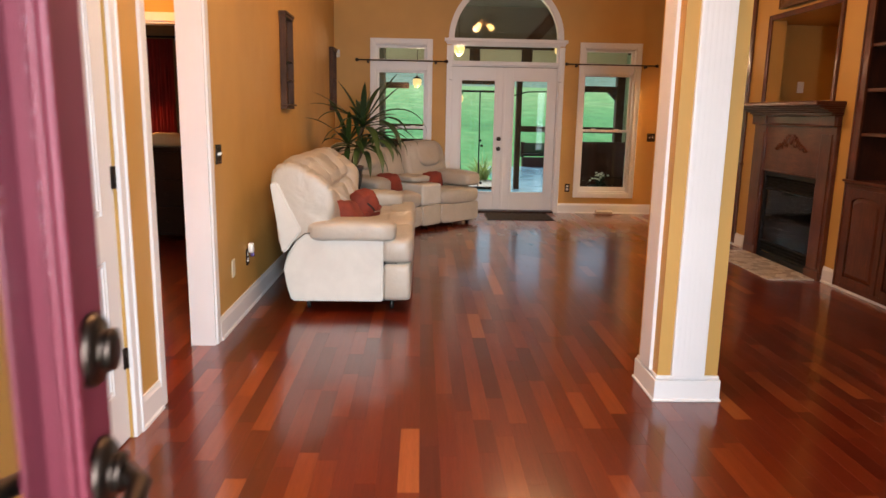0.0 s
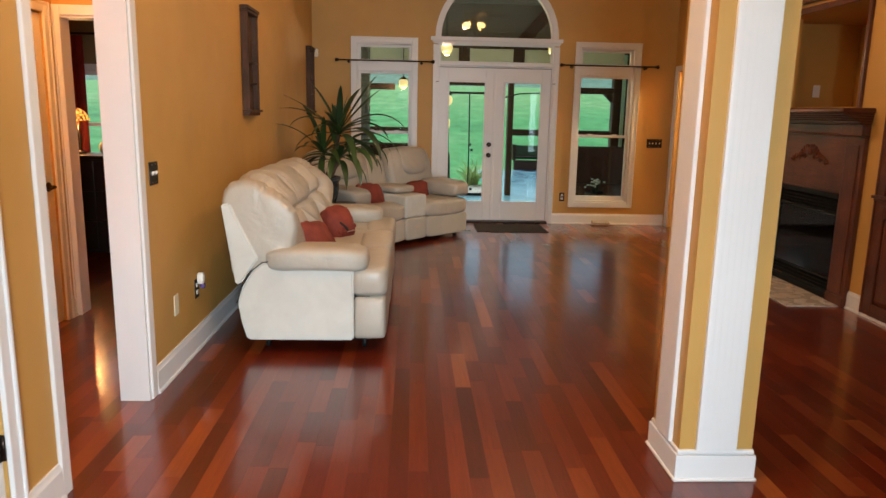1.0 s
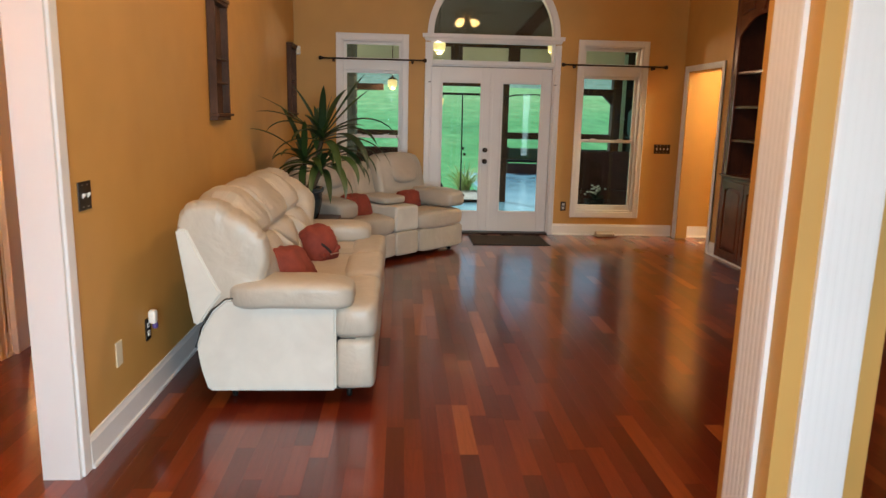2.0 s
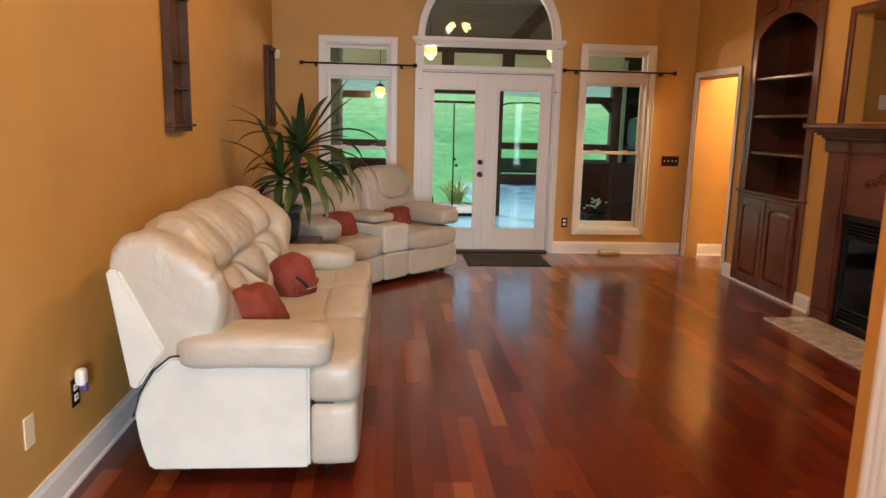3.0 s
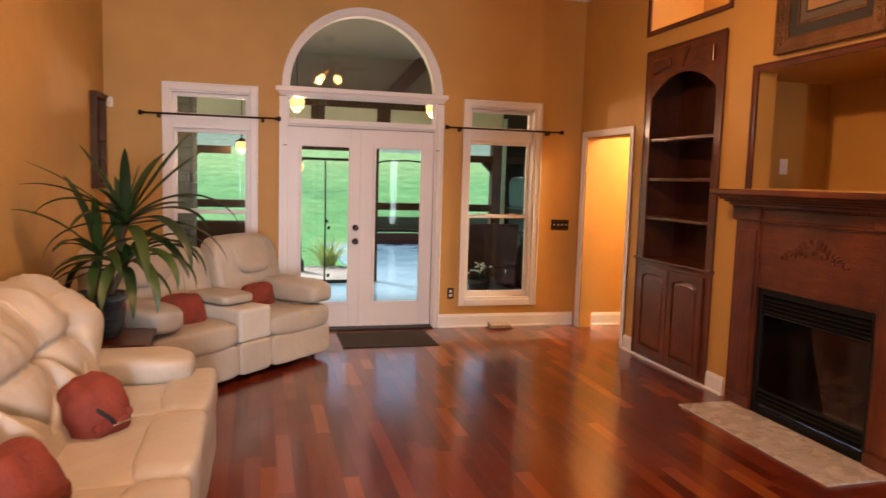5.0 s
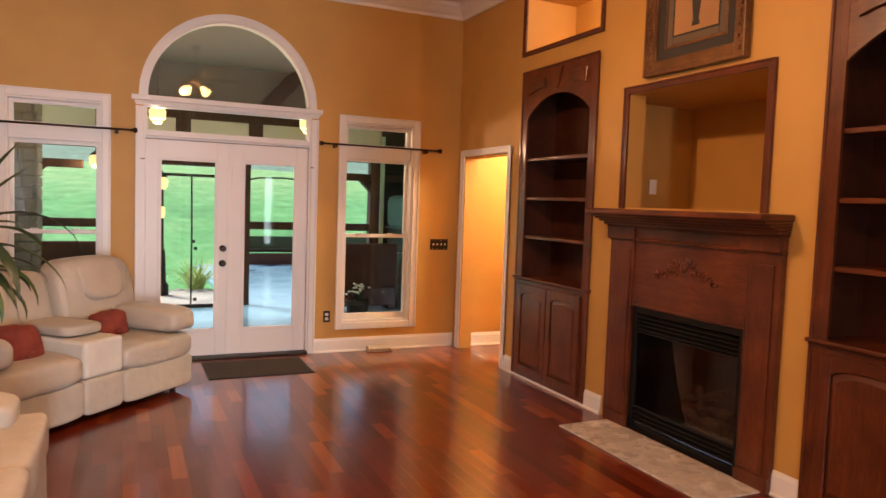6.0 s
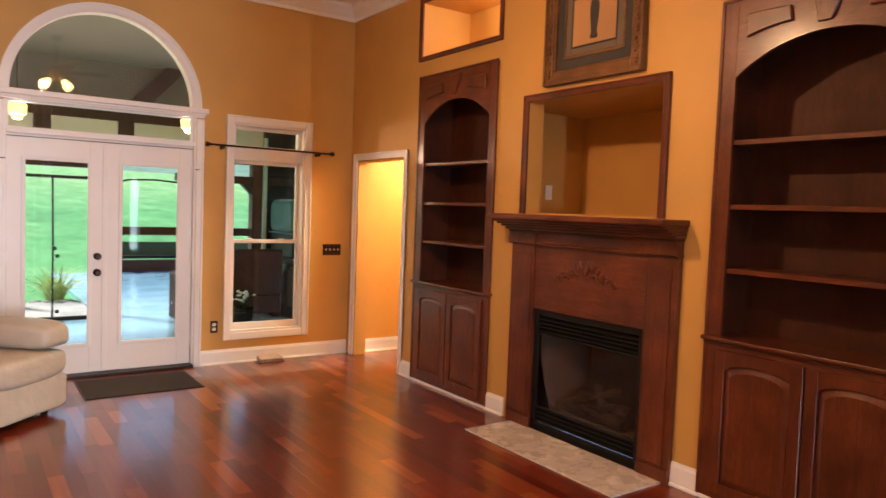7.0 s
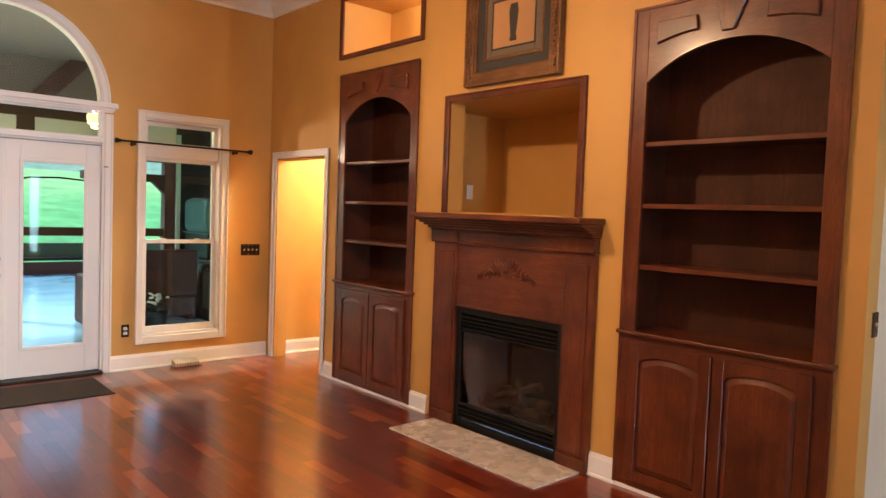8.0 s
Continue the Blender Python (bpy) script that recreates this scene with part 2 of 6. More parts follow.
def own(name, bm, material, label, category, group="", smooth=False):
    return tagged(finish(name, bm, material, smooth), label, category, group)

# ---------------------------------------------------------------- the rooms: walls, openings, trim
LW, RW, FW, TOP = -1.10, 3.685, 9.70, 3.66      # left wall, right wall, far wall, ceiling
FRONT = -0.63                                   # inner face of the entrance wall
CX = 1.298                                      # middle of the french doors
WZ0, WZ1 = 0.30, 2.34                           # window openings
LWIN, RWIN = (-0.53, 0.20), (2.41, 3.15)
DH = 0.7625                                     # half width of the door opening, and its arch
SPRING = 2.43

# far wall with two windows and the arched door opening
bm = boxes((-1.24, FW, -0.1, LWIN[0], FW + 0.14, TOP), (LWIN[0], FW, -0.1, LWIN[1], FW + 0.14, WZ0), (LWIN[0], FW, WZ1, LWIN[1], FW + 0.14, TOP),
           (LWIN[1], FW, -0.1, CX - DH, FW + 0.14, TOP), (CX + DH, FW, -0.1, RWIN[0], FW + 0.14, TOP), (RWIN[0], FW, -0.1, RWIN[1], FW + 0.14, WZ0),
           (RWIN[0], FW, WZ1, RWIN[1], FW + 0.14, TOP), (RWIN[1], FW, -0.1, 6.0, FW + 0.14, TOP))
prism(bm, [(CX - DH, TOP)] + arc(CX, SPRING, DH, DH, 180, 0, 40) + [(CX + DH, TOP)], 1, FW, FW + 0.14)
structure("wall_north", bm, WALL, "tan painted far wall with two windows and an arched door", "wall")

# left wall of the living room, foyer wall with closet door and hall opening
structure("wall_west", boxes((LW - 0.14, 3.665, 0, LW, FW, TOP)), WALL, "long tan painted living room wall", "wall")
structure("wall_foyer", boxes((LW - 0.14, FRONT, 0, LW, 1.70, TOP), (LW - 0.14, 1.70, 2.05, LW, 2.43, TOP), (LW - 0.14, 2.43, 0, LW, 2.80, TOP),
                              (LW - 0.14, 2.80, 2.45, LW, 3.665, TOP)), WALL, "tan painted foyer wall with closet door and hall opening", "wall")

# right wall with hall opening, bookcase recesses, firebox and niches
N1, N2 = (7.26, 8.36), (4.162, 5.305)         # bookcase recesses along y
bm = boxes((RW, 9.545, 0, RW + 0.14, FW, TOP), (RW, 8.61, 2.06, RW + 0.14, 9.545, TOP), (RW, N1[1], 0, RW + 0.14, 8.61, TOP),
           (RW, N1[0], 2.74, RW + 0.14, N1[1], 2.94), (RW, N1[0], 3.42, RW + 0.14, N1[1], TOP),
           (RW, 6.885, 0, RW + 0.14, N1[0], TOP), (RW, 5.69, 0.90, RW + 0.14, 6.885, 1.575), (RW, 5.69, 2.385, RW + 0.14, 6.885, TOP),
           (RW, N2[1], 0, RW + 0.14, 5.69, TOP), (RW, N2[0], 2.74, RW + 0.14, N2[1], TOP), (RW, 4.04, 0, RW + 0.14, N2[0], TOP),
           (RW, 5.69, 0, RW + 0.14, 5.755, 0.90), (RW, 6.76, 0, RW + 0.14, 6.885, 0.90))
structure("wall_east", bm, WALL, "tan fireplace wall with recessed bookcases and niches", "wall")
# boxed recesses behind the right wall
structure("wall_recess", boxes((RW + 0.14, 5.37, 1.48, 4.63, 7.245, 1.575), (RW + 0.14, 5.37, 2.385, 4.63, 7.245, 2.45), (4.58, 5.37, 1.575, 4.63, 7.245, 2.385),
                               (RW + 0.14, 5.37, 1.575, 4.58, 5.42, 2.385), (RW + 0.14, 7.197, 1.575, 4.58, 7.245, 2.385)), WALL, "tan painted deep recess above the mantel", "wall")
structure("wall_high_niche", boxes((RW + 0.14, 7.20, 2.88, 4.25, 8.42, 2.94), (RW + 0.14, 7.20, 3.42, 4.25, 8.42, 3.48), (4.20, 7.20, 2.94, 4.25, 8.42, 3.42),
                                   (RW + 0.14, 7.20, 2.94, 4.20, N1[0], 3.42), (RW + 0.14, N1[1], 2.94, 4.20, 8.42, 3.42)), WALL, "lit tan niche above the bookcase", "wall")
structure("wall_dining_north", boxes((RW + 0.14, 4.04, 0, 6.0, 4.18, TOP)), painted("pale_wall_paint", (0.62, 0.55, 0.42), 0.55), "pale painted dining area wall", "wall")
structure("wall_dining_east", boxes((5.86, FRONT, 0, 6.0, 4.04, TOP)), WALL, "plain tan wall closing the dining area", "wall")
# the opening at x 4.55 to 5.55 is unseen, added for the dining fill
structure("wall_south", boxes((LW - 0.14, FRONT - 0.15, 0, -0.125, FRONT, TOP), (-0.125, FRONT - 0.15, 2.06, 0.845, FRONT, TOP), (0.845, FRONT - 0.15, 0, 3.48, FRONT, TOP),
                              (3.48, FRONT - 0.15, 0, 3.72, FRONT, 0.35), (3.48, FRONT - 0.15, 2.1, 3.72, FRONT, TOP), (3.72, FRONT - 0.15, 0, 4.55, FRONT, TOP), (4.55, FRONT - 0.15, 0, 5.55, FRONT, 0.6), (4.55, FRONT - 0.15, 2.1, 5.55, FRONT, TOP), (5.55, FRONT - 0.15, 0, 6.0, FRONT, TOP)),
          WALL, "entrance wall with door opening and window", "wall")
# hall behind the right wall opening
structure("wall_hall_north", boxes((RW + 0.14, 9.63, 0, 5.6, FW, 2.75)), WALL, "tan hall wall lit by a warm lamp", "wall")
structure("wall_hall_south", boxes((RW + 0.14, 8.43, 0, 5.6, 8.50, 2.75)), WALL, "plain tan hall wall", "wall")
structure("wall_hall_end", boxes((5.6, 8.43, 0, 5.7, FW, 2.75)), WALL, "plain tan wall ending the hall", "wall")
# hall on the left and the bedroom
structure("wall_left_hall", boxes((-2.30, 2.66, 0, -2.16, 4.20, 2.75), (-2.30, 4.20, 2.04, -2.16, 5.02, 2.75), (-2.30, 5.02, 0, -2.16, 5.16, 2.75),
                                  (-2.16, 2.66, 0, LW - 0.14, 2.80, 2.75)), WALL, "tan hall wall with a closed white door", "wall")
structure("wall_bedroom_south", boxes((-4.6, 5.16, 0, -2.135, 5.30, 2.75), (-2.135, 5.16, 2.04, LW - 0.14, 5.30, 2.75)), WALL, "tan wall with the bedroom doorway", "wall")
structure("wall_bedroom_north", boxes((-4.6, 8.0, 0, -3.92, 8.14, 2.75), (-3.92, 8.0, 0, -3.04, 8.14, 0.62), (-3.92, 8.0, 1.82, -3.04, 8.14, 2.75), (-3.04, 8.0, 0, LW - 0.14, 8.14, 2.75)),
          painted("olive_wall_paint", (0.26, 0.16, 0.07), 0.6), "dark tan bedroom wall with a window", "wall")
structure("wall_bedroom_west", boxes((-4.74, 5.16, 0, -4.6, 8.14, 2.75)), WALL, "plain bedroom wall", "wall")
structure("ceiling", boxes((LW - 0.14, FRONT - 0.15, TOP, 6.0, FW + 0.14, TOP + 0.12)), CEIL, "flat pale ceiling", "ceiling")
structure("ceiling_low", boxes((-4.74, 2.66, 2.75, LW - 0.14, 8.14, 2.85), (RW + 0.14, 8.43, 2.75, 5.7, FW, 2.85)), CEIL, "plain low hall and bedroom ceiling", "ceiling")

# crown moulding
CROWN = [(0.0, 0.0), (0.018, 0.0), (0.022, 0.03), (0.05, 0.055), (0.085, 0.10), (0.10, 0.115), (0.105, 0.15), (0.0, 0.15)]
bm = bmesh.new()
prism(bm, [(FW - a, TOP - 0.15 + b) for a, b in CROWN], 0, LW, RW)
prism(bm, [(RW - a, TOP - 0.15 + b) for a, b in CROWN], 1, 4.05, FW - 0.004)
prism(bm, [(LW + a, TOP - 0.15 + b) for a, b in CROWN], 1, FRONT, FW - 0.004)
structure("trim_crown", bm, WHITE, "white stepped crown moulding", "moulding")

# baseboards
BASE = [(0.0, 0.0), (0.026, 0.0), (0.026, 0.012), (0.018, 0.02), (0.016, 0.115), (0.011, 0.128), (0.008, 0.142), (0.0, 0.142)]


def baseboard_y(bm, wall, side, a, b):
    prism(bm, [(wall + side * p, q) for p, q in BASE], 1, a, b)


def baseboard_x(bm, wall, side, a, b):
    prism(bm, [(wall + side * p, q) for p, q in BASE], 0, a, b)


bm = bmesh.new()
baseboard_y(bm, LW, 1, 3.735, FW)
structure("baseboard_west", bm, WHITE, "white baseboard along the living room wall", "baseboard")
bm = bmesh.new()
baseboard_y(bm, LW, 1, 2.50, 2.735)
baseboard_y(bm, LW, 1, FRONT, 1.63)
structure("baseboard_foyer", bm, WHITE, "white baseboard in the foyer", "baseboard")
bm = bmesh.new()
baseboard_x(bm, FW, -1, LW + 0.03, CX - 0.83)
baseboard_x(bm, FW, -1, CX + 0.832, RW - 0.01)
structure("baseboard_north", bm, WHITE, "white baseboard under the windows", "baseboard")
bm = bmesh.new()
baseboard_y(bm, RW, -1, N1[1] + 0.02, 8.545)
baseboard_y(bm, RW, -1, 7.04, N1[0] - 0.01)
baseboard_y(bm, RW, -1, N2[1] + 0.005, 5.495)
baseboard_y(bm, RW, -1, 4.05, N2[0] - 0.005)
box(bm, RW - 0.018, N1[0] - 0.01, 0, RW + 0.02, N1[1] + 0.02, 0.022)
box(bm, RW - 0.018, N2[0] - 0.005, 0, RW + 0.02, N2[1] + 0.005, 0.022)
structure("baseboard_east", bm, WHITE, "white baseboard along the fireplace wall", "baseboard")
bm = bmesh.new()
baseboard_x(bm, 9.63, -1, RW + 0.14, 5.6)
baseboard_y(bm, -2.16, 1, 5.08, 5.16)
baseboard_x(bm, 5.16, -1, -2.16, -2.155)
structure("baseboard_halls", bm, WHITE, "white baseboard in the halls", "baseboard")


def casing_y(bm, wall, side, y0, y1, top, w=0.065, t=0.018):
    """Flat stepped casing round an opening in a wall of fixed x."""
    for a, b in ((y0 - w, y0), (y1, y1 + w)):
        box(bm, min(wall, wall + side * t), a, 0, max(wall, wall + side * t), b, top + w, 0.003, 1)
    box(bm, min(wall, wall + side * t), y0, top, max(wall, wall + side * t), y1, top + w, 0.003, 1)
    e = t + 0.008
    box(bm, min(wall, wall + side * e), y0 - w, 0, max(wall, wall + side * e), y0 - w + 0.016, top + w, 0.003, 1)
    box(bm, min(wall, wall + side * e), y1 + w - 0.016, 0, max(wall, wall + side * e), y1 + w, top + w, 0.003, 1)
    box(bm, min(wall, wall + side * e), y0 - w + 0.017, top + w - 0.016, max(wall, wall + side * e), y1 + w - 0.017, top + w, 0.003, 1)


# hall opening on the right
bm = bmesh.new()
casing_y(bm, RW, -1, 8.612, 9.543, 2.058)
structure("trim_hall_opening", bm, WHITE, "white casing of the hall opening", "door casing")
structure("wall_reveal", boxes((RW, 9.53, 0, RW + 0.14, 9.543, 2.058), (RW, 8.612, 0, RW + 0.14, 8.625, 2.058), (RW, 8.625, 2.045, RW + 0.14, 9.53, 2.058)), WALL, "tan painted reveal of the hall opening", "wall")
# opening on the left with wide white jamb
bm = bmesh.new()
box(bm, LW - 0.142, 3.645, 0, LW + 0.004, 3.664, 2.44)
box(bm, LW - 0.142, 2.801, 0, LW + 0.004, 2.818, 2.44)
box(bm, LW - 0.142, 2.819, 2.42, LW + 0.004, 3.644, 2.44)
box(bm, LW, 3.665, 0, LW + 0.016, 3.73, 2.50, 0.003, 1)
box(bm, LW, 2.737, 0, LW + 0.016, 2.80, 2.50, 0.003, 1)
box(bm, LW, 2.801, 2.445, LW + 0.016, 3.664, 2.50, 0.003, 1)
structure("trim_left_opening", bm, WHITE, "wide white jamb and casing of the hall opening", "door casing")
# closet casing, hall door casing, bedroom door casing
bm = bmesh.new()
casing_y(bm, LW, 1, 1.70, 2.43, 2.05)
structure("trim_closet", bm, WHITE, "white casing round the closet door", "door casing")
bm = bmesh.new()
casing_y(bm, -2.16, 1, 4.20, 5.02, 2.04)
box(bm, -2.155, 5.142, 0, -2.108, 5.16, 2.105, 0.004, 1)
box(bm, -2.155, 5.132, 0, -2.140, 5.142, 2.105, 0.003, 1)
box(bm, -2.108, 5.142, 2.04, -1.245, 5.16, 2.105, 0.004, 1)
box(bm, -2.135, 5.16, 0, -2.120, 5.30, 2.04)
box(bm, -2.120, 5.16, 2.025, -1.245, 5.30, 2.04)
structure("trim_hall_doors", bm, WHITE, "white casings of the bedroom and hall doors", "door casing")
# entrance jamb
structure("trim_entrance", boxes((-0.125, FRONT - 0.15, 0, -0.105, FRONT, 2.06), (0.825, FRONT - 0.15, 0, 0.845, FRONT, 2.06), (-0.105, FRONT - 0.15, 2.04, 0.825, FRONT, 2.06),
                                  (3.48, FRONT - 0.12, 0.35, 3.50, FRONT - 0.03, 2.1), (3.70, FRONT - 0.12, 0.35, 3.72, FRONT - 0.03, 2.1)),
          WHITE, "white jamb of the front door and front window", "door casing")


# ---------------------------------------------------------------- windows of the far wall
def far_window(name, x0, x1, label):
    w = thing(name, ((x0 + x1) / 2, FW, WZ0), label, "window", "far wall windows", "structure")
    oz = WZ0
    h = (x1 - x0) / 2
    z1 = WZ1 - oz

    def p(nm, bm, mat, lab="", par=None):
        return part(nm, bm, mat, par or w, lab)
    c = 0.07
    bm = bmesh.new()                            # casing, proud of the wall
    for a, b in ((-h - c, -h), (h, h + c)):
        box(bm, a, -0.02, -c, b, 0, z1 + c, 0.004, 1)
    box(bm, -h, -0.02, z1, h, 0, z1 + c, 0.004, 1)
    box(bm, -h, -0.02, -c, h, 0, 0, 0.004, 1)
    for a, b in ((-h - c, -h - c + 0.015), (h + c - 0.015, h + c)):
        box(bm, a, -0.03, -c, b, -0.02, z1 + c, 0.003, 1)
    box(bm, -h - c + 0.016, -0.03, z1 + c - 0.015, h + c - 0.016, -0.02, z1 + c, 0.003, 1)
    p("casing", bm, WHITE)
    bm = boxes((-h, 0, 0, -h + 0.016, 0.14, z1), (h - 0.016, 0, 0, h, 0.14, z1), (-h + 0.016, 0, z1 - 0.016, h - 0.016, 0.14, z1), (-h + 0.016, 0, 0, h - 0.016, 0.14, 0.02))
    p("jamb", bm, WHITE)
    mull = 1.99 - oz                            # rail between sashes and transom
    f = p("window_frame", boxes((-h + 0.016, 0.05, mull, h - 0.016, 0.14, mull + 0.125, ), (-h + 0.016, 0.04, mull + 0.03, h - 0.016, 0.05, mull + 0.10)), WHITE)
    # transom sash
    t0, t1 = mull + 0.125, z1 - 0.016
    bm = bmesh.new()
    for a, b in ((-h + 0.016, -h + 0.05), (h - 0.05, h - 0.016)):
        box(bm, a, 0.07, t0, b, 0.12, t1, 0.003, 1)
    box(bm, -h + 0.05, 0.07, t1 - 0.035, h - 0.05, 0.12, t1, 0.003, 1)
    box(bm, -h + 0.05, 0.07, t0, h - 0.05, 0.12, t0 + 0.02, 0.003, 1)
    ts = p("transom_sash", bm, WHITE)
    g = part("pane", boxes((-h + 0.05, 0.09, t0 + 0.02, h - 0.05, 0.096, t1 - 0.035)), GLASS, ts)
    g.visible_shadow = False
    meet = 1.19 - oz
    for nm, y, a, b in (("upper_sash", 0.10, meet - 0.015, mull), ("lower_sash", 0.068, 0.02, meet + 0.02)):
        bm = bmesh.new()
        for u, v in ((-h + 0.016, -h + 0.05), (h - 0.05, h - 0.016)):
            box(bm, u, y, a, v, y + 0.03, b, 0.003, 1)
        foot = 0.062 if nm == "lower_sash" else 0.035
        box(bm, -h + 0.05, y, a, h - 0.05, y + 0.03, a + foot, 0.003, 1)
        box(bm, -h + 0.05, y, b - 0.035, h - 0.05, y + 0.03, b, 0.003, 1)
        s = p(nm, bm, WHITE)
        g = part("pane", boxes((-h + 0.05, y + 0.012, a + foot, h - 0.05, y + 0.018, b - 0.035)), GLASS, s)
        g.visible_shadow = False
    for lx in (-h * 0.45, h * 0.45):            # sash locks
        p("sash_lock", boxes((lx - 0.03, 0.055, meet + 0.02, lx + 0.03, 0.09, meet + 0.032), bev=0.004), WHITE)
    return w


far_window("window_1", *LWIN, "white double-hung window with transom looking onto the porch")
far_window("window_2", *RWIN, "white double-hung window with transom beside the light switches")

# ---------------------------------------------------------------- french doors, transom and arch
fd = thing("door_1", (CX, FW, 0), "white french doors with glass lites, transom and arched window", "door", "", "structure")
bm = bmesh.new()
for s in (-1, 1):
    a, b = sorted((s * 0.83, s * 0.7625))
    box(bm, a, -0.02, 0, b, 0, 2.335, 0.004, 1)
    a, b = sorted((s * 0.83, s * 0.812))
    box(bm, a, -0.03, 0, b, -0.02, 2.335, 0.003, 1)
part("casing", bm, WHITE, fd)
bm = boxes((-0.7625, 0, 0.03, -0.745, 0.14, SPRING), (0.745, 0, 0.03, 0.7625, 0.14, SPRING))
box(bm, -0.745, 0.03, 2.058, 0.745, 0.14, 2.075)
box(bm, -0.745, -0.012, 2.075, 0.745, 0.10, 2.118, 0.004, 1)
box(bm, -0.745, 0.0, 2.352, 0.745, 0.14, SPRING - 0.05)
part("door_frame", bm, WHITE, fd)
bm = boxes((-0.83, -0.022, 2.346, 0.83, 0, 2.43), bev=0.004)
box(bm, -0.865, -0.045, 2.385, 0.865, -0.002, 2.432, 0.006, 2)
box(bm, -0.84, -0.034, 2.362, 0.84, -0.002, 2.384, 0.006, 2)
part("cap_moulding", bm, WHITE, fd)
bm = bmesh.new()


def ring(bm, r0, r1, y0, y1, n=48):
    prism(bm, arc(0, SPRING, r1, r1, 0, 180, n) + arc(0, SPRING, r0, r0, 180, 0, n), 1, y0, y1)


ring(bm, 0.745, 0.805, -0.02, 0.0)
ring(bm, 0.788, 0.805, -0.031, -0.021)
ring(bm, 0.728, 0.744, -0.012, 0.002)
ring(bm, 0.733, 0.7615, 0.03, 0.13)
box(bm, -0.745, 0.0, SPRING - 0.049, 0.745, 0.13, SPRING + 0.008)
part("arch_casing", bm, WHITE, fd)
bm = bmesh.new()
prism(bm, arc(0, SPRING, 0.74, 0.74, 0, 180, 40), 1, 0.08, 0.086)
g = part("arch_pane", bm, ARCHGLASS, fd)
g.visible_shadow = False
bm = boxes((-0.745, 0.06, 2.118, 0.745, 0.10, 2.135), (-0.745, 0.06, 2.337, 0.745, 0.10, 2.352), (-0.745, 0.06, 2.135, -0.73, 0.10, 2.337), (0.73, 0.06, 2.135, 0.745, 0.10, 2.337))
ts = part("transom_frame", bm, WHITE, fd)
g = part("pane", boxes((-0.73, 0.078, 2.135, 0.73, 0.084, 2.337)), GLASS, ts)
g.visible_shadow = False
part("threshold", boxes((-0.76, -0.05, 0, 0.76, 0.14, 0.022), bev=0.005), BRONZE, fd, "dark bronze threshold")


def glazed_leaf(x0, x1, y):
    """One french door leaf; glass between stiles, raised lite frame."""
    bm = bmesh.new()
    w = x1 - x0
    st, z0, z1 = 0.118, 0.272, 1.882
    box(bm, x0, y, 0.03, x0 + st, y + 0.044, 2.052, 0.003, 1)
    box(bm, x1 - st, y, 0.03, x1, y + 0.044, 2.052, 0.003, 1)
    box(bm, x0 + st, y, 0.03, x1 - st, y + 0.044, z0, 0.0)
    box(bm, x0 + st, y, z1, x1 - st, y + 0.044, 2.052, 0.0)
    leaf = part("door_leaf", bm, WHITE, fd)
    bm = bmesh.new()
    fx0, fx1 = x0 + st - 0.012, x1 - st + 0.012
    for a, b, c, d in ((fx0, z0 - 0.012, fx0 + 0.03, z1 + 0.012), (fx1 - 0.03, z0 - 0.012, fx1, z1 + 0.012), (fx0 + 0.03, z0 - 0.012, fx1 - 0.03, z0 + 0.018), (fx0 + 0.03, z1 - 0.018, fx1 - 0.03, z1 + 0.012)):
        box(bm, a, y - 0.012, b, c, y - 0.001, d, 0.004, 2)
    part("lite_frame", bm, WHITE, leaf)
    g = part("pane", boxes((x0 + st, y + 0.018, z0, x1 - st, y + 0.026, z1)), DOORGLASS, leaf)
    g.visible_shadow = False
    return leaf


left_leaf = glazed_leaf(-0.743, -0.004, 0.045)
glazed_leaf(0.004, 0.743, 0.045)
# near-black strip painted in for the shade of the gap above the leaves
part("gap_shade_strip", boxes((-0.743, 0.05, 2.0525, 0.743, 0.085, 2.0575)), DARKGAP, fd, "dark strip standing in for the shaded gap over the door leaves")
part("astragal", boxes((-0.022, 0.036, 0.03, 0.016, 0.044, 2.05), bev=0.003), WHITE, fd)
for z, r in ((1.055, 0.030), (0.913, 0.032)):
    k = part("knob", lathe(bmesh.new(), [(r, 0), (r, 0.008), (0.014, 0.012), (0.014, 0.035), (0.027, 0.045), (0.029, 0.056), (0.018, 0.066)], pose(-0.062, 0.045, z, 90)), BRONZE, left_leaf, "dark bronze knob")
for z in (0.25, 1.05, 1.85):
    for s in (-1, 1):
        part("hinge", boxes((s * 0.742 - 0.008, 0.030, z - 0.045, s * 0.742 + 0.008, 0.044, z + 0.045), bev=0.003), WHITE, fd, "small painted hinge")
for s in (-1, 1):
    part("contact_sensor", boxes((s * 0.77 - 0.018, -0.03, 1.86, s * 0.77 + 0.018, -0.02, 1.868)), BRONZE, fd)

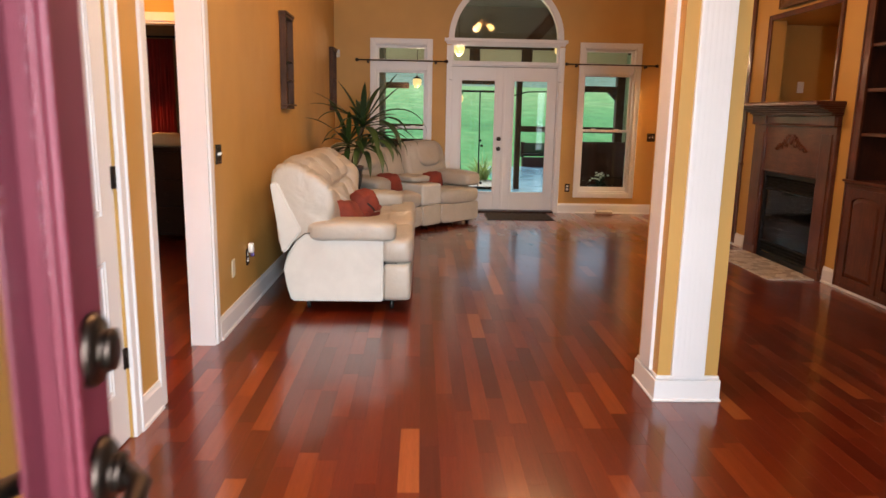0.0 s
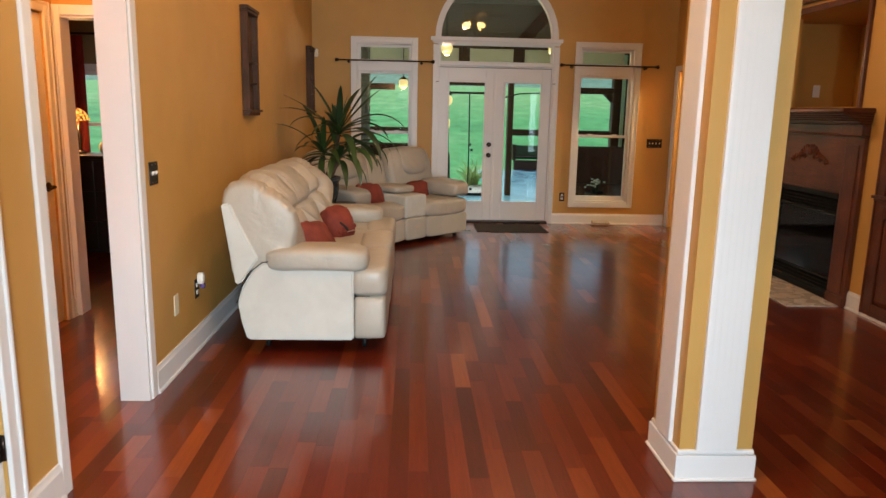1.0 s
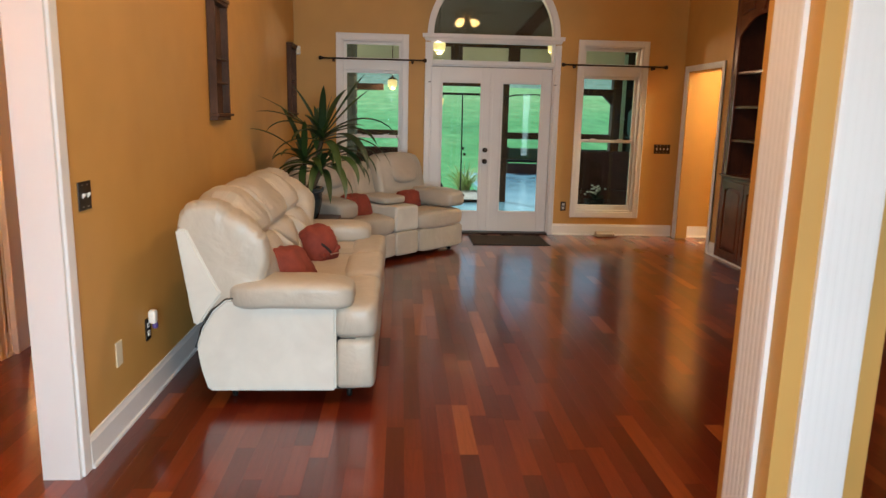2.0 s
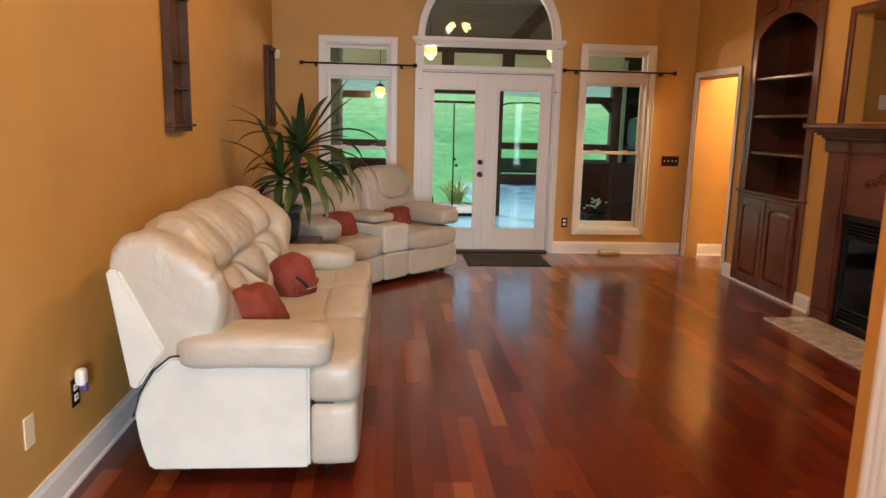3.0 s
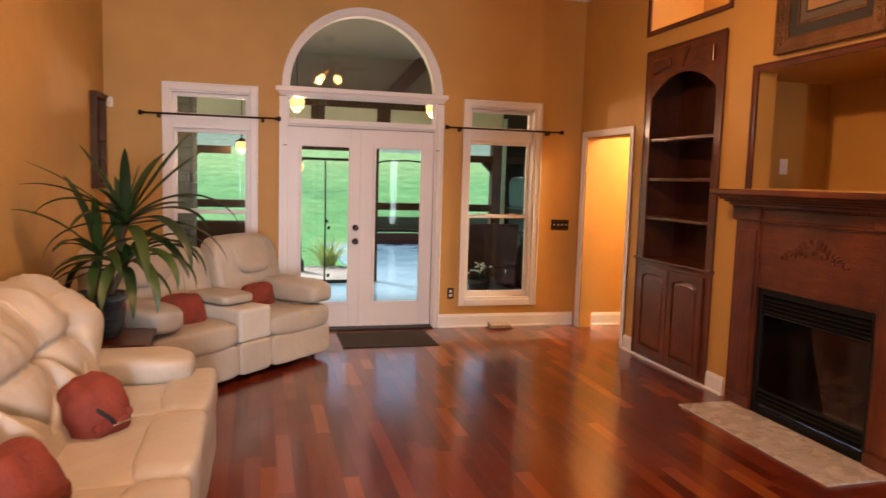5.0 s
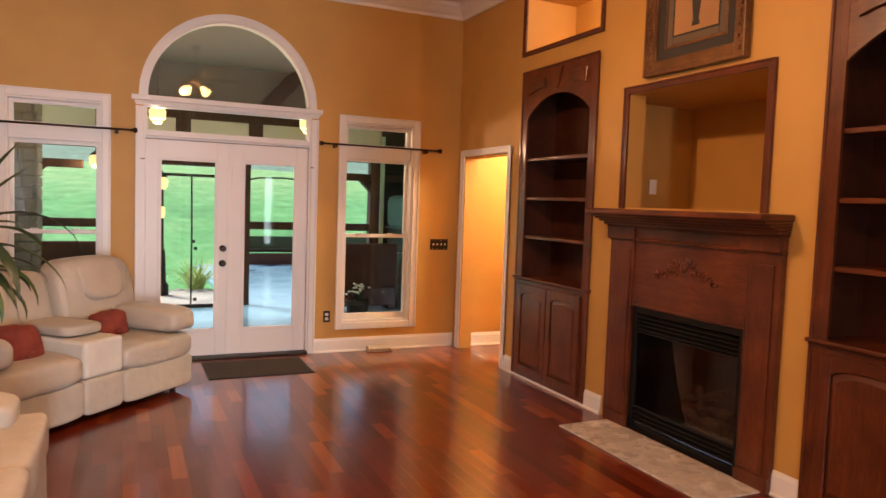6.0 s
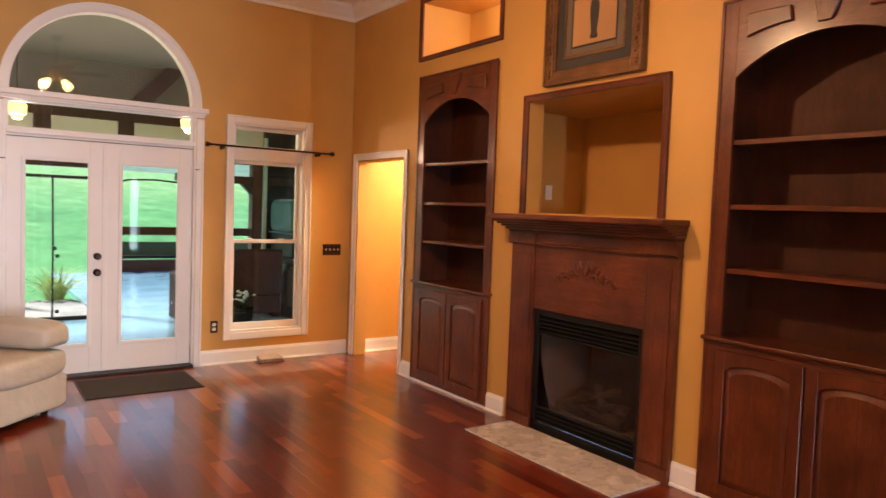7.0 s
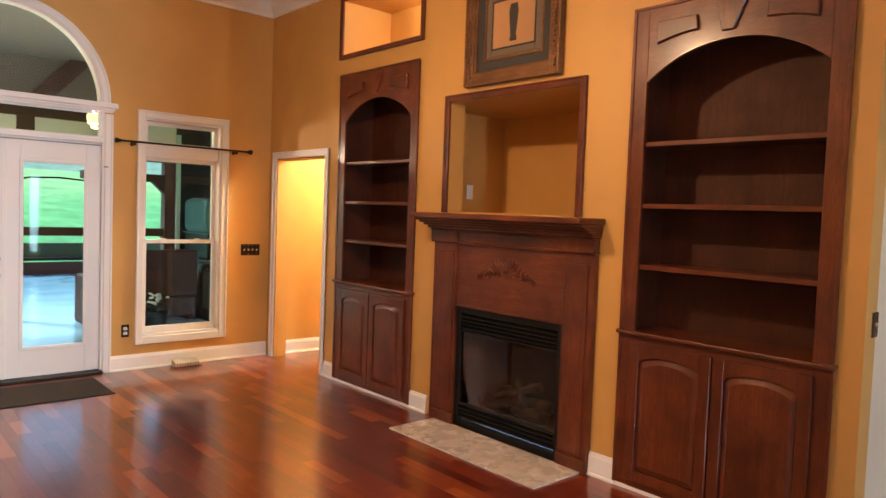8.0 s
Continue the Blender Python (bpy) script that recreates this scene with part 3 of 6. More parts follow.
# ---------------------------------------------------------------- square column between foyer and dining area
col = thing("column", (1.467, 3.012, 0), "square tan column with fluted white pilaster strips", "column")
part("shaft", boxes((-0.152, -0.152, 0.12, 0.152, 0.152, TOP)), WALL, col, "tan painted shaft")
bm = boxes((-0.167, -0.167, 0, 0.167, 0.167, 0.112), bev=0.003)
box(bm, -0.175, -0.175, 0, 0.175, 0.175, 0.014, 0.004, 1)
box(bm, -0.161, -0.161, 0.112, 0.161, 0.161, 0.134, 0.008, 2)
part("base", bm, WHITE, col, "white stepped base")
for turn in range(4):
    bm = bmesh.new()
    pts = [(-0.083, 0.0), (-0.083, -0.016), (-0.072, -0.018)]
    for i in range(5):                          # five flutes
        c = -0.052 + i * 0.026
        pts += [(c - 0.0075, -0.018), (c - 0.004, -0.0176), (c + 0.004, -0.0176), (c + 0.0075, -0.018)]
    pts += [(0.072, -0.018), (0.083, -0.016), (0.083, 0.0)]
    prism(bm, [(x - 0.004, y - 0.153) for x, y in pts], 2, 0.135, TOP)
    bm.transform(pose(0, 0, 0, 0, 0, 90 * turn))
    part("pilaster", bm, WHITE, col, "fluted white pilaster")

# ---------------------------------------------------------------- bookcases


def arched_door(bm, y0, y1, z0, z1, x, rise=0.05):
    """Raised panel cabinet door in a plane of fixed x, front towards -x; the panel's top is arched."""
    st = 0.062
    bev = 0.003
    box(bm, x - 0.020, y0, z0, x, y0 + st, z1, bev, 1)
    box(bm, x - 0.020, y1 - st, z0, x, y1, z1, bev, 1)
    box(bm, x - 0.019, y0 + st, z0, x, y1 - st, z0 + st, 0)
    top = [(y0 + st, z1)] + [(y, z - 0.0) for y, z in arc((y0 + y1) / 2, z1 - st - rise, (y1 - y0) / 2 - st, rise, 180, 0, 12)] + [(y1 - st, z1)]
    prism(bm, top, 0, x - 0.019, x)


def raised_panel(bm, y0, y1, z0, z1, x, rise=0.05):
    """Fielded panel: a sloped border rising to a flat arched field."""
    rings = []
    for inset, t in ((0.001, 0.002), (0.005, 0.006), (0.034, 0.018)):
        a, b = y0 + 0.062 + inset, y1 - 0.062 - inset
        c, d = z0 + 0.062 + inset, z1 - 0.062 - rise - inset
        pts = [(a, c)] + arc((a + b) / 2, d, (b - a) / 2, rise, 180, 0, 14) + [(b, c)]
        rings.append([bm.verts.new((x - t, p[0], p[1])) for p in pts])
    for r, q in zip(rings, rings[1:]):
        n = len(r)
        for k in range(n):
            bm.faces.new((r[k], r[(k + 1) % n], q[(k + 1) % n], q[k]))
    bm.faces.new(rings[-1])
    bm.faces.new(rings[0][::-1])
    bmesh.ops.recalc_face_normals(bm, faces=bm.faces[:])


def bookcase(y0, y1, label, shelves):
    """A built-in with arched head, open shelves and a pair of cupboard doors; front faces -x."""
    cy = (y0 + y1) / 2
    b = thing("bookcase", (RW, cy, 0.022), label, "bookcase", "built-in bookcases")
    w = (y1 - y0) / 2
    oz = 0.022
    xf, d = -0.018, 0.345
    st = 0.087
    spring, crown_z, top, ledge = 2.338 - oz, 2.515 - oz, 2.75 - oz, 0.90 - oz
    part("back_panel", boxes((d - 0.012, -w, 0, d, w, top - 0.02)), CHERRY_SHADED, b)
    for s in (-1, 1):
        a, c = sorted((s * (w - 0.002), s * (w - 0.022)))
        part("side_panel", boxes((0.006, a, 0, d - 0.013, c, top - 0.02)), CHERRY_SHADED, b)
        a, c = sorted((s * w, s * (w - st)))
        part("stile", boxes((xf, a, 0.0, 0.004, c, top), bev=0.004), CHERRY, b)
        a, c = sorted((s * (w + 0.012), s * (w - 0.008)))
        part("edge_bead", boxes((xf - 0.008, a, 0.0, xf + 0.003, c, top + 0.012), bev=0.004), CHERRY, b)
    iw = w - st
    bm = bmesh.new()
    half = iw
    rise = crown_z - spring
    rad = (half * half + rise * rise) / (2 * rise)
    ang = math.degrees(math.asin(half / rad))
    prism(bm, [(-half, top)] + arc(0, crown_z - rad, rad, rad, 90 + ang, 90 - ang, 28) + [(half, top)], 0, xf + 0.001, 0.004)
    box(bm, xf - 0.008, -w, top - 0.006, xf + 0.003, w, top + 0.012, 0.004, 1)
    head = part("arch_head", bm, CHERRY_FLAT, b)
    # keystone and two curved blocks, each a proud raised piece
    t0, t1 = xf - 0.020, xf + 0.002
    bm = bmesh.new()
    prism(bm, [(-0.014, 2.552 - oz), (-0.084, top - 0.03), (0.084, top - 0.03), (0.052, 2.552 - oz)], 0, t0, t1)
    bmesh.ops.bevel(bm, geom=bm.edges[:], offset=0.005, segments=1, affect="EDGES")
    part("keystone", bm, CHERRY, head)
    for s in (-1, 1):
        low = [(s * (0.18 + 0.0408 * i), 2.541 - oz + 0.042 * (1 - (i / 6) ** 2)) for i in range(7)]
        pts = [(s * 0.19, 2.664 - oz)] + low + [(s * 0.425, 2.664 - oz)]
        bm = bmesh.new()
        prism(bm, pts, 0, t0, t1)
        bmesh.ops.bevel(bm, geom=bm.edges[:], offset=0.005, segments=1, affect="EDGES")
        part("arch_block", bm, CHERRY_FLAT, head)
    for z in shelves:
        bm = boxes((0.02, -w + 0.023, z - oz - 0.018, d - 0.013, w - 0.023, z - oz), bev=0.003)
        box(bm, 0.006, -w + 0.023, z - oz - 0.026, 0.021, w - 0.023, z - oz + 0.002, 0.003, 1)
        part("shelf", bm, CHERRY_FLAT, b)
    bm = boxes((0.006, -w + 0.023, ledge, d - 0.013, w - 0.023, ledge + 0.02))
    box(bm, xf - 0.030, -w - 0.02, ledge + 0.004, 0.006, w + 0.02, ledge + 0.026, 0.006, 2)
    box(bm, xf - 0.016, -w - 0.010, ledge - 0.012, 0.006, w + 0.010, ledge + 0.003, 0.005, 1)
    part("ledge", bm, CHERRY_FLAT, b)
    part("bottom_rail", boxes((xf, -iw, 0, 0.004, iw, 0.055), (xf, -iw, ledge - 0.055, 0.004, iw, ledge - 0.013), (xf, -0.02, 0.055, 0.004, 0.02, ledge - 0.055)), CHERRY_FLAT, b)
    part("cupboard_floor", boxes((0.006, -w + 0.023, 0.02, d - 0.013, w - 0.023, 0.04)), CHERRY_FLAT, b)
    for s in (-1, 1):
        a, c = sorted((s * (iw + 0.014), s * 0.006))
        bm = bmesh.new()
        arched_door(bm, a, c, 0.042, ledge - 0.042, xf - 0.002)
        dr = part("door", bm, CHERRY, b)
        bm = bmesh.new()
        raised_panel(bm, a, c, 0.042, ledge - 0.042, xf - 0.002)
        part("panel", bm, CHERRY, dr)
    return b


bookcase(*N1, "built-in cherry bookcase with arched head and empty shelves beside the hall", (1.985, 1.638, 1.295))
bookcase(*N2, "built-in arched cherry bookcase with empty shelves beside the dining area", (2.005, 1.655, 1.305))

# ---------------------------------------------------------------- fireplace
fp = thing("fireplace", (RW, 6.235, 0), "cherry wood fireplace mantel round a black gas firebox", "fireplace")
F0, F1 = -0.740, 0.740                          # outer edges along y
L0 = -0.506                                     # firebox opening, near edge
L1 = 0.493
for a, b in ((F0, L0), (L1, F1)):
    bm = boxes((-0.040, a, 0, 0, b, 1.35), bev=0.004)
    part("leg", bm, CHERRY, fp)
bm = boxes((-0.026, L0, 0.895, 0, L1, 1.35))
part("frieze", bm, CHERRY_FLAT, fp)
part("lintel_bead", boxes((-0.034, L0, 0.885, -0.025, L1, 0.899), bev=0.003), CHERRY_FLAT, fp)
bm = bmesh.new()                                # stepped mantel moulding, mitred at both ends
steps = [(1.345, 1.36, 0.010, 0.062), (1.36, 1.436, 0.004, 0.052), (1.436, 1.450, 0.012, 0.078), (1.450, 1.472, 0.016, 0.105), (1.472, 1.490, 0.020, 0.145), (1.490, 1.507, 0.024, 0.185), (1.507, 1.524, 0.026, 0.222)]
for z0, z1, o, dp in steps:
    box(bm, -dp, F0 - o, z0, 0, F1 + o, z1, 0.007, 2)
part("mantel_moulding", bm, CHERRY_FLAT, fp)
for s in (-1, 1):                               # small capitals over the legs
    a, b = (F0 - 0.006, L0 + 0.03) if s < 0 else (L1 - 0.03, F1 + 0.006)
    cap = part("capital", boxes((-0.072, a, 1.352, -0.0525, b, 1.436), bev=0.004), CHERRY, fp)
    part("leg_panel", boxes((-0.050, a + 0.05, 0.10, -0.041, b - 0.055, 1.28), bev=0.006), CHERRY, fp)
    part("plinth_block", boxes((-0.056, a + 0.004, 0.0, -0.0405, b - 0.034, 0.085), bev=0.004), CHERRY, fp)
for i in range(62):                             # dentil row under the cove
    y = F0 + 0.012 + i * 0.0236
    part("dentil", boxes((-0.092, y, 1.4375, -0.0785, y + 0.013, 1.4495)), CHERRY_FLAT, fp)
part("mantel_shelf", boxes((-0.262, F0 - 0.035, 1.524, 0, F1 + 0.035, 1.563), bev=0.009), CHERRY_FLAT, fp)
# carved swag: leaves and scrolls in low relief
random.seed(4)
bm = bmesh.new()
puff(bm, (-0.031, 0, 1.20), (0.018, 0.024, 0.035), 0.8, 14, 10)
orn = part("carved_ornament", bm, CHERRY, fp, "carved leaf and scroll relief", True)
for s in (-1, 1):
    for i in range(9):
        f = i / 8
        y, z = s * (0.02 + 0.25 * f), 1.165 + 0.065 * (1 - f) - 0.055 * f * f + 0.012 * math.sin(9 * f)
        m = pose(-0.028, y, z, s * (-20 - 50 * f) + random.uniform(-25, 25), 0, 0)
        w_ = 0.022 * (1.2 - 0.5 * f)
        bm = bmesh.new()
        puff(bm, (0, 0, 0), (0.015, w_ * 0.55, w_ * 1.3), 0.9, 10, 8, lambda u, p, m=m: m @ p)
        part("carved_leaf", bm, CHERRY, orn, "", True)
    for k in range(3):
        c = (s * (0.08 + 0.085 * k), 1.150 - 0.018 * k)
        pts = [(-0.031, c[0] + s * r * math.cos(a), c[1] + r * math.sin(a)) for a, r in ((j * 0.55, 0.030 - 0.0022 * j) for j in range(11))]
        part("scroll", tube(bmesh.new(), pts, [0.008 - 0.0004 * j for j in range(11)], 6), CHERRY, orn, "", True)
# black firebox: frame, louvres, floor, brick back, logs
fb = part("firebox_frame", boxes((-0.014, L0 + 0.004, 0.0, 0.024, L0 + 0.045, 0.884), (-0.014, L1 - 0.045, 0.0, 0.024, L1 - 0.004, 0.884), (-0.014, L0 + 0.045, 0.84, 0.024, L1 - 0.045, 0.884),
                                  (-0.014, L0 + 0.045, 0.0, 0.024, L1 - 0.045, 0.05), (-0.010, L0 + 0.045, 0.70, 0.024, L1 - 0.045, 0.712), (-0.010, L0 + 0.045, 0.16, 0.024, L1 - 0.045, 0.175), bev=0.003), BLACKMETAL, fp, "black metal surround")
for z in (0.725, 0.752, 0.779, 0.806):
    bm = bmesh.new()
    prism(bm, [(-0.010, z), (0.022, z + 0.02), (0.022, z + 0.024), (-0.010, z + 0.006)], 1, L0 + 0.046, L1 - 0.046)
    part("louvre", bm, BLACKMETAL, fb)
for z in (0.07, 0.10, 0.13):
    bm = bmesh.new()
    prism(bm, [(-0.010, z), (0.022, z + 0.02), (0.022, z + 0.024), (-0.010, z + 0.006)], 1, L0 + 0.046, L1 - 0.046)
    part("louvre", bm, BLACKMETAL, fb)
FIREBRICK = Mat("firebrick", (0.085, 0.062, 0.05), 0.85)
FIREBRICK.bump(FIREBRICK.noise(FIREBRICK.coords(), 60, 4), 0.5, 0.004)
part("firebox_back", boxes((0.36, L0 + 0.22, 0.171, 0.38, L1 - 0.22, 0.799)), Mat("soot", (0.03, 0.024, 0.018), 0.9).m, fp, "soot-black back")
lining = part("firebox_floor", boxes((0.026, L0 + 0.02, 0.10, 0.36, L1 - 0.02, 0.17)), FIREBRICK.m, fp, "sooty firebrick floor")
part("firebox_roof", boxes((0.026, L0 + 0.02, 0.80, 0.36, L1 - 0.02, 0.86)), FIREBRICK.m, fp, "sooty firebrick roof")
for s, e in ((1, L0), (-1, L1)):                # splayed side walls
    bm = bmesh.new()
    prism(bm, [(0.026, e + s * 0.045), (0.36, e + s * 0.225), (0.36, e + s * 0.205), (0.026, e + s * 0.025)], 2, 0.17, 0.80)
    part("side_lining", bm, FIREBRICK.m, lining, "pinkish grey firebrick side")
    part("corner_bar", boxes((0.335, e + s * 0.205 - 0.008, 0.17, 0.357, e + s * 0.215 + 0.012, 0.80)), BLACKMETAL, lining)
LOG = Mat("ceramic_log", (0.30, 0.22, 0.15), 0.9)
LOG.colour(LOG.ramp(LOG.noise(LOG.coords(), 14, 5), [(0.3, (0.012, 0.009, 0.007)), (0.7, (0.085, 0.055, 0.033))]))
LOG.bump(LOG.noise(LOG.coords((3, 3, 3)), 14, 5), 0.8, 0.01)
for a, b, r in (((0.10, -0.30, 0.21), (0.14, 0.28, 0.22), 0.045), ((0.20, -0.26, 0.25), (0.22, 0.22, 0.27), 0.05), ((0.08, -0.12, 0.27), (0.26, 0.10, 0.36), 0.036), ((0.10, 0.18, 0.26), (0.24, -0.14, 0.38), 0.033)):
    a, b = Vector(a), Vector(b)
    pts = [a.lerp(b, i / 6) + Vector((0, 0, 0.008 * math.sin(i * 1.7))) for i in range(7)]
    part("log", tube(bmesh.new(), pts, [r * (0.82 + 0.18 * math.sin(1 + i * 1.3)) for i in range(7)], 10), LOG.m, fp, "ceramic gas log")
part("grate", boxes((0.05, -0.30, 0.175, 0.07, 0.30, 0.188), (0.05, -0.30, 0.188, 0.062, -0.288, 0.24), (0.05, 0.288, 0.188, 0.062, 0.30, 0.24), (0.05, -0.006, 0.188, 0.062, 0.006, 0.24)), BLACKMETAL, fp)
fg = part("firebox_glass", boxes((0.004, L0 + 0.046, 0.178, 0.008, L1 - 0.046, 0.698)), pane_glass("smoked_glass", (0.74, 0.71, 0.69), 1.35), fp, "smoked glass front")
fg.visible_shadow = False

# marble hearth, three slabs
MARBLE = Mat("beige_marble", (0.55, 0.47, 0.38), 0.25)
mv = MARBLE.coords()
mn = MARBLE.noise(mv, 5, 8, 0.65, 1.6)
MARBLE.colour(MARBLE.ramp(mn, [(0.30, (0.40, 0.34, 0.29)), (0.5, (0.50, 0.44, 0.385)), (0.60, (0.57, 0.52, 0.465)), (0.70, (0.76, 0.73, 0.70))]))
MARBLE.rough(MARBLE.noise(mv, 9, 4), 0.15, 0.4)
hearth = thing("hearth", (3.42, 6.215, 0), "beige marble hearth slab laid flush with the floor", "hearth")
for a, b in ((-0.685, -0.2295), (-0.2275, 0.2275), (0.2295, 0.685)):
    part("slab", boxes((-0.208, a, 0, 0.222, b, 0.012), bev=0.002), MARBLE.m, hearth)

# frames round the recess over the mantel and the high niche
def wall_frame(name, y0, y1, z0, z1, w, label, bottom=True):
    t = thing(name, (RW, (y0 + y1) / 2, z0), label, "frame")
    h, H = (y1 - y0) / 2, z1 - z0
    for s in (-1, 1):
        a, b = sorted((s * h, s * (h - w)))
        bm = boxes((-0.018, a, 0, 0.0, b, H), bev=0.003)
        a, b = sorted((s * h, s * (h - 0.014)))
        box(bm, -0.026, a, 0, -0.017, b, H, 0.003, 1)
        part("side_moulding", bm, CHERRY, t)
    for a, b in (((0, w),) if bottom else ()) + ((H - w, H),):
        bm = boxes((-0.0175, -h + w, a, 0.0, h - w, b), bev=0.003)
        c = (b - 0.014, b) if a else (0, 0.014)
        box(bm, -0.0255, -h, c[0], -0.0185, h, c[1], 0.003, 1)
        part("cross_moulding", bm, CHERRY_FLAT, t)
    return t


wall_frame("recess_surround", 5.638, 6.935, 1.567, 2.435, 0.05, "dark cherry frame round the recess above the mantel", False)
wall_frame("niche_surround", 7.222, 8.40, 2.90, 3.46, 0.042, "dark cherry frame round the lit high niche")

# framed picture above the recess
pic = thing("picture", (RW, 6.271, 2.466), "framed picture in wide bronze carved frame with dark mat", "picture")
GOLD = wooden("bronze_gilt", (0.07, 0.028, 0.010), (0.27, 0.125, 0.045), 0.38, 1, 2.0)
MATB = painted("dark_mat", (0.035, 0.032, 0.028), 0.8)
H, W = 0.80, 0.435
def frame_ring(r0, r1, x0, x1, z_off=0.0):
    bm = bmesh.new()
    w0, h0, w1, h1 = W - r0, r0, W - r1, r1
    for rect in ((-w0, h0, -w1, H - h0), (w1, h0, w0, H - h0), (-w1, h0, w1, h1), (-w1, H - h1, w1, H - h0)):
        box(bm, x0, rect[0], rect[1], x1, rect[2], rect[3], 0.006, 2)
    return bm
fr = part("frame", frame_ring(0.0, 0.085, -0.045, -0.002), GOLD, pic, "wide bronze gilt frame")
part("frame_lip", frame_ring(0.0, 0.02, -0.058, -0.044), GOLD, fr)
part("inner_lip", frame_ring(0.085, 0.10, -0.036, -0.004), GOLD, fr)
random.seed(9)
for s in (-1, 1):                               # carved leaves on the frame's sides
    bm = bmesh.new()
    for i in range(30):
        z = 0.06 + i * 0.0235
        puff(bm, (-0.047, s * (W - 0.045) + random.uniform(-0.014, 0.014), z), (0.009, 0.014, 0.0125), 0.9, 8, 6)
    part("carving", bm, GOLD, fr, "", True)
part("mat", boxes((-0.014, -W + 0.10, 0.10, -0.006, W - 0.10, H - 0.10)), MATB, pic, "dark grey mat")
part("fillet", frame_ring(0.165, 0.185, -0.022, -0.012), GOLD, pic, "thin gilt fillet")
part("inner_mat", frame_ring(0.185, 0.235, -0.018, -0.010), painted("grey_mat", (0.12, 0.09, 0.06), 0.8), pic, "grey inner mat")
part("inner_fillet", frame_ring(0.232, 0.245, -0.022, -0.012), MATB, pic)
part("print", boxes((-0.017, -W + 0.244, 0.244, -0.012, W - 0.244, H - 0.244)), painted("print_paper", (0.42, 0.22, 0.09), 0.7, 0.12), pic, "orange print of a dark urn shape")
bm = bmesh.new()
lathe(bm, [(0.036, 0), (0.038, 0.02), (0.030, 0.04), (0.040, 0.12), (0.046, 0.20), (0.036, 0.25)], Matrix.Translation((-0.0165, 0.0, 0.275)) @ Matrix.Diagonal((0.03, 1, 1, 1)))
part("urn_shape", bm, MATB, pic)

# ---------------------------------------------------------------- leather seating


def wrinkle(seed, amount=0.008, freq=5.0, ends=0.0):
    def shape(u, p):
        n = noise.noise(Vector((p.x * freq + seed, p.y * freq, p.z * freq))) * amount
        n += noise.noise(Vector((p.x * freq * 3 + seed, p.y * freq * 3, p.z * freq * 3))) * amount * 0.35
        return p + u.normalized() * n
    return shape


def arm_pad(bm, x, hw, y0, y1, z0, z1, seed, droop=0.0):
    def shape(u, p):
        f = (p.y - y0) / (y1 - y0)
        q = wrinkle(seed, 0.007, 7)(u, p)
        q.z += -droop * (1 - f) ** 2 + 0.012 * math.sin(f * math.pi)
        return q
    puff(bm, (x, (y0 + y1) / 2, (z0 + z1) / 2), (hw, (y1 - y0) / 2, (z1 - z0) / 2), 0.48, 44, 26, shape)


def side_panel(s, x):
    """Flat upholstered side with its rounded rear, in the plane of depth and height."""
    bm = bmesh.new()
    pts = [(0.195, 0.088), (0.195, 0.55), (0.66, 0.575), (0.735, 0.565), (0.80, 0.51), (0.855, 0.42), (0.885, 0.32), (0.868, 0.20), (0.835, 0.088)]
    a, b = sorted((x, x + s * 0.215))
    prism(bm, pts, 0, a, b)
    bmesh.ops.bevel(bm, geom=bm.edges[:], offset=0.012, segments=3, affect="EDGES")
    return bm


def spline(pts, n):
    """Smooth curve through 2D points."""
    out = []
    p = [pts[0]] + list(pts) + [pts[-1]]
    for i in range(n + 1):
        f = i / n * (len(pts) - 1)
        k = min(int(f), len(pts) - 2)
        t = f - k
        q = [Vector(p[k + j]) for j in range(4)]
        out.append(0.5 * (2 * q[1] + (q[2] - q[0]) * t + (2 * q[0] - 5 * q[1] + 4 * q[2] - q[3]) * t * t + (3 * q[1] - q[0] - 3 * q[2] + q[3]) * t ** 3))
    return out


BACK = [(0.93, 0.46), (0.955, 0.70), (0.975, 0.90), (0.972, 0.975), (0.93, 1.03), (0.86, 1.050), (0.775, 1.028), (0.708, 0.965), (0.652, 0.875), (0.608, 0.775), (0.562, 0.67), (0.505, 0.57), (0.46, 0.46)]


def crease(d, w):
    return math.exp(-abs(d) / w)


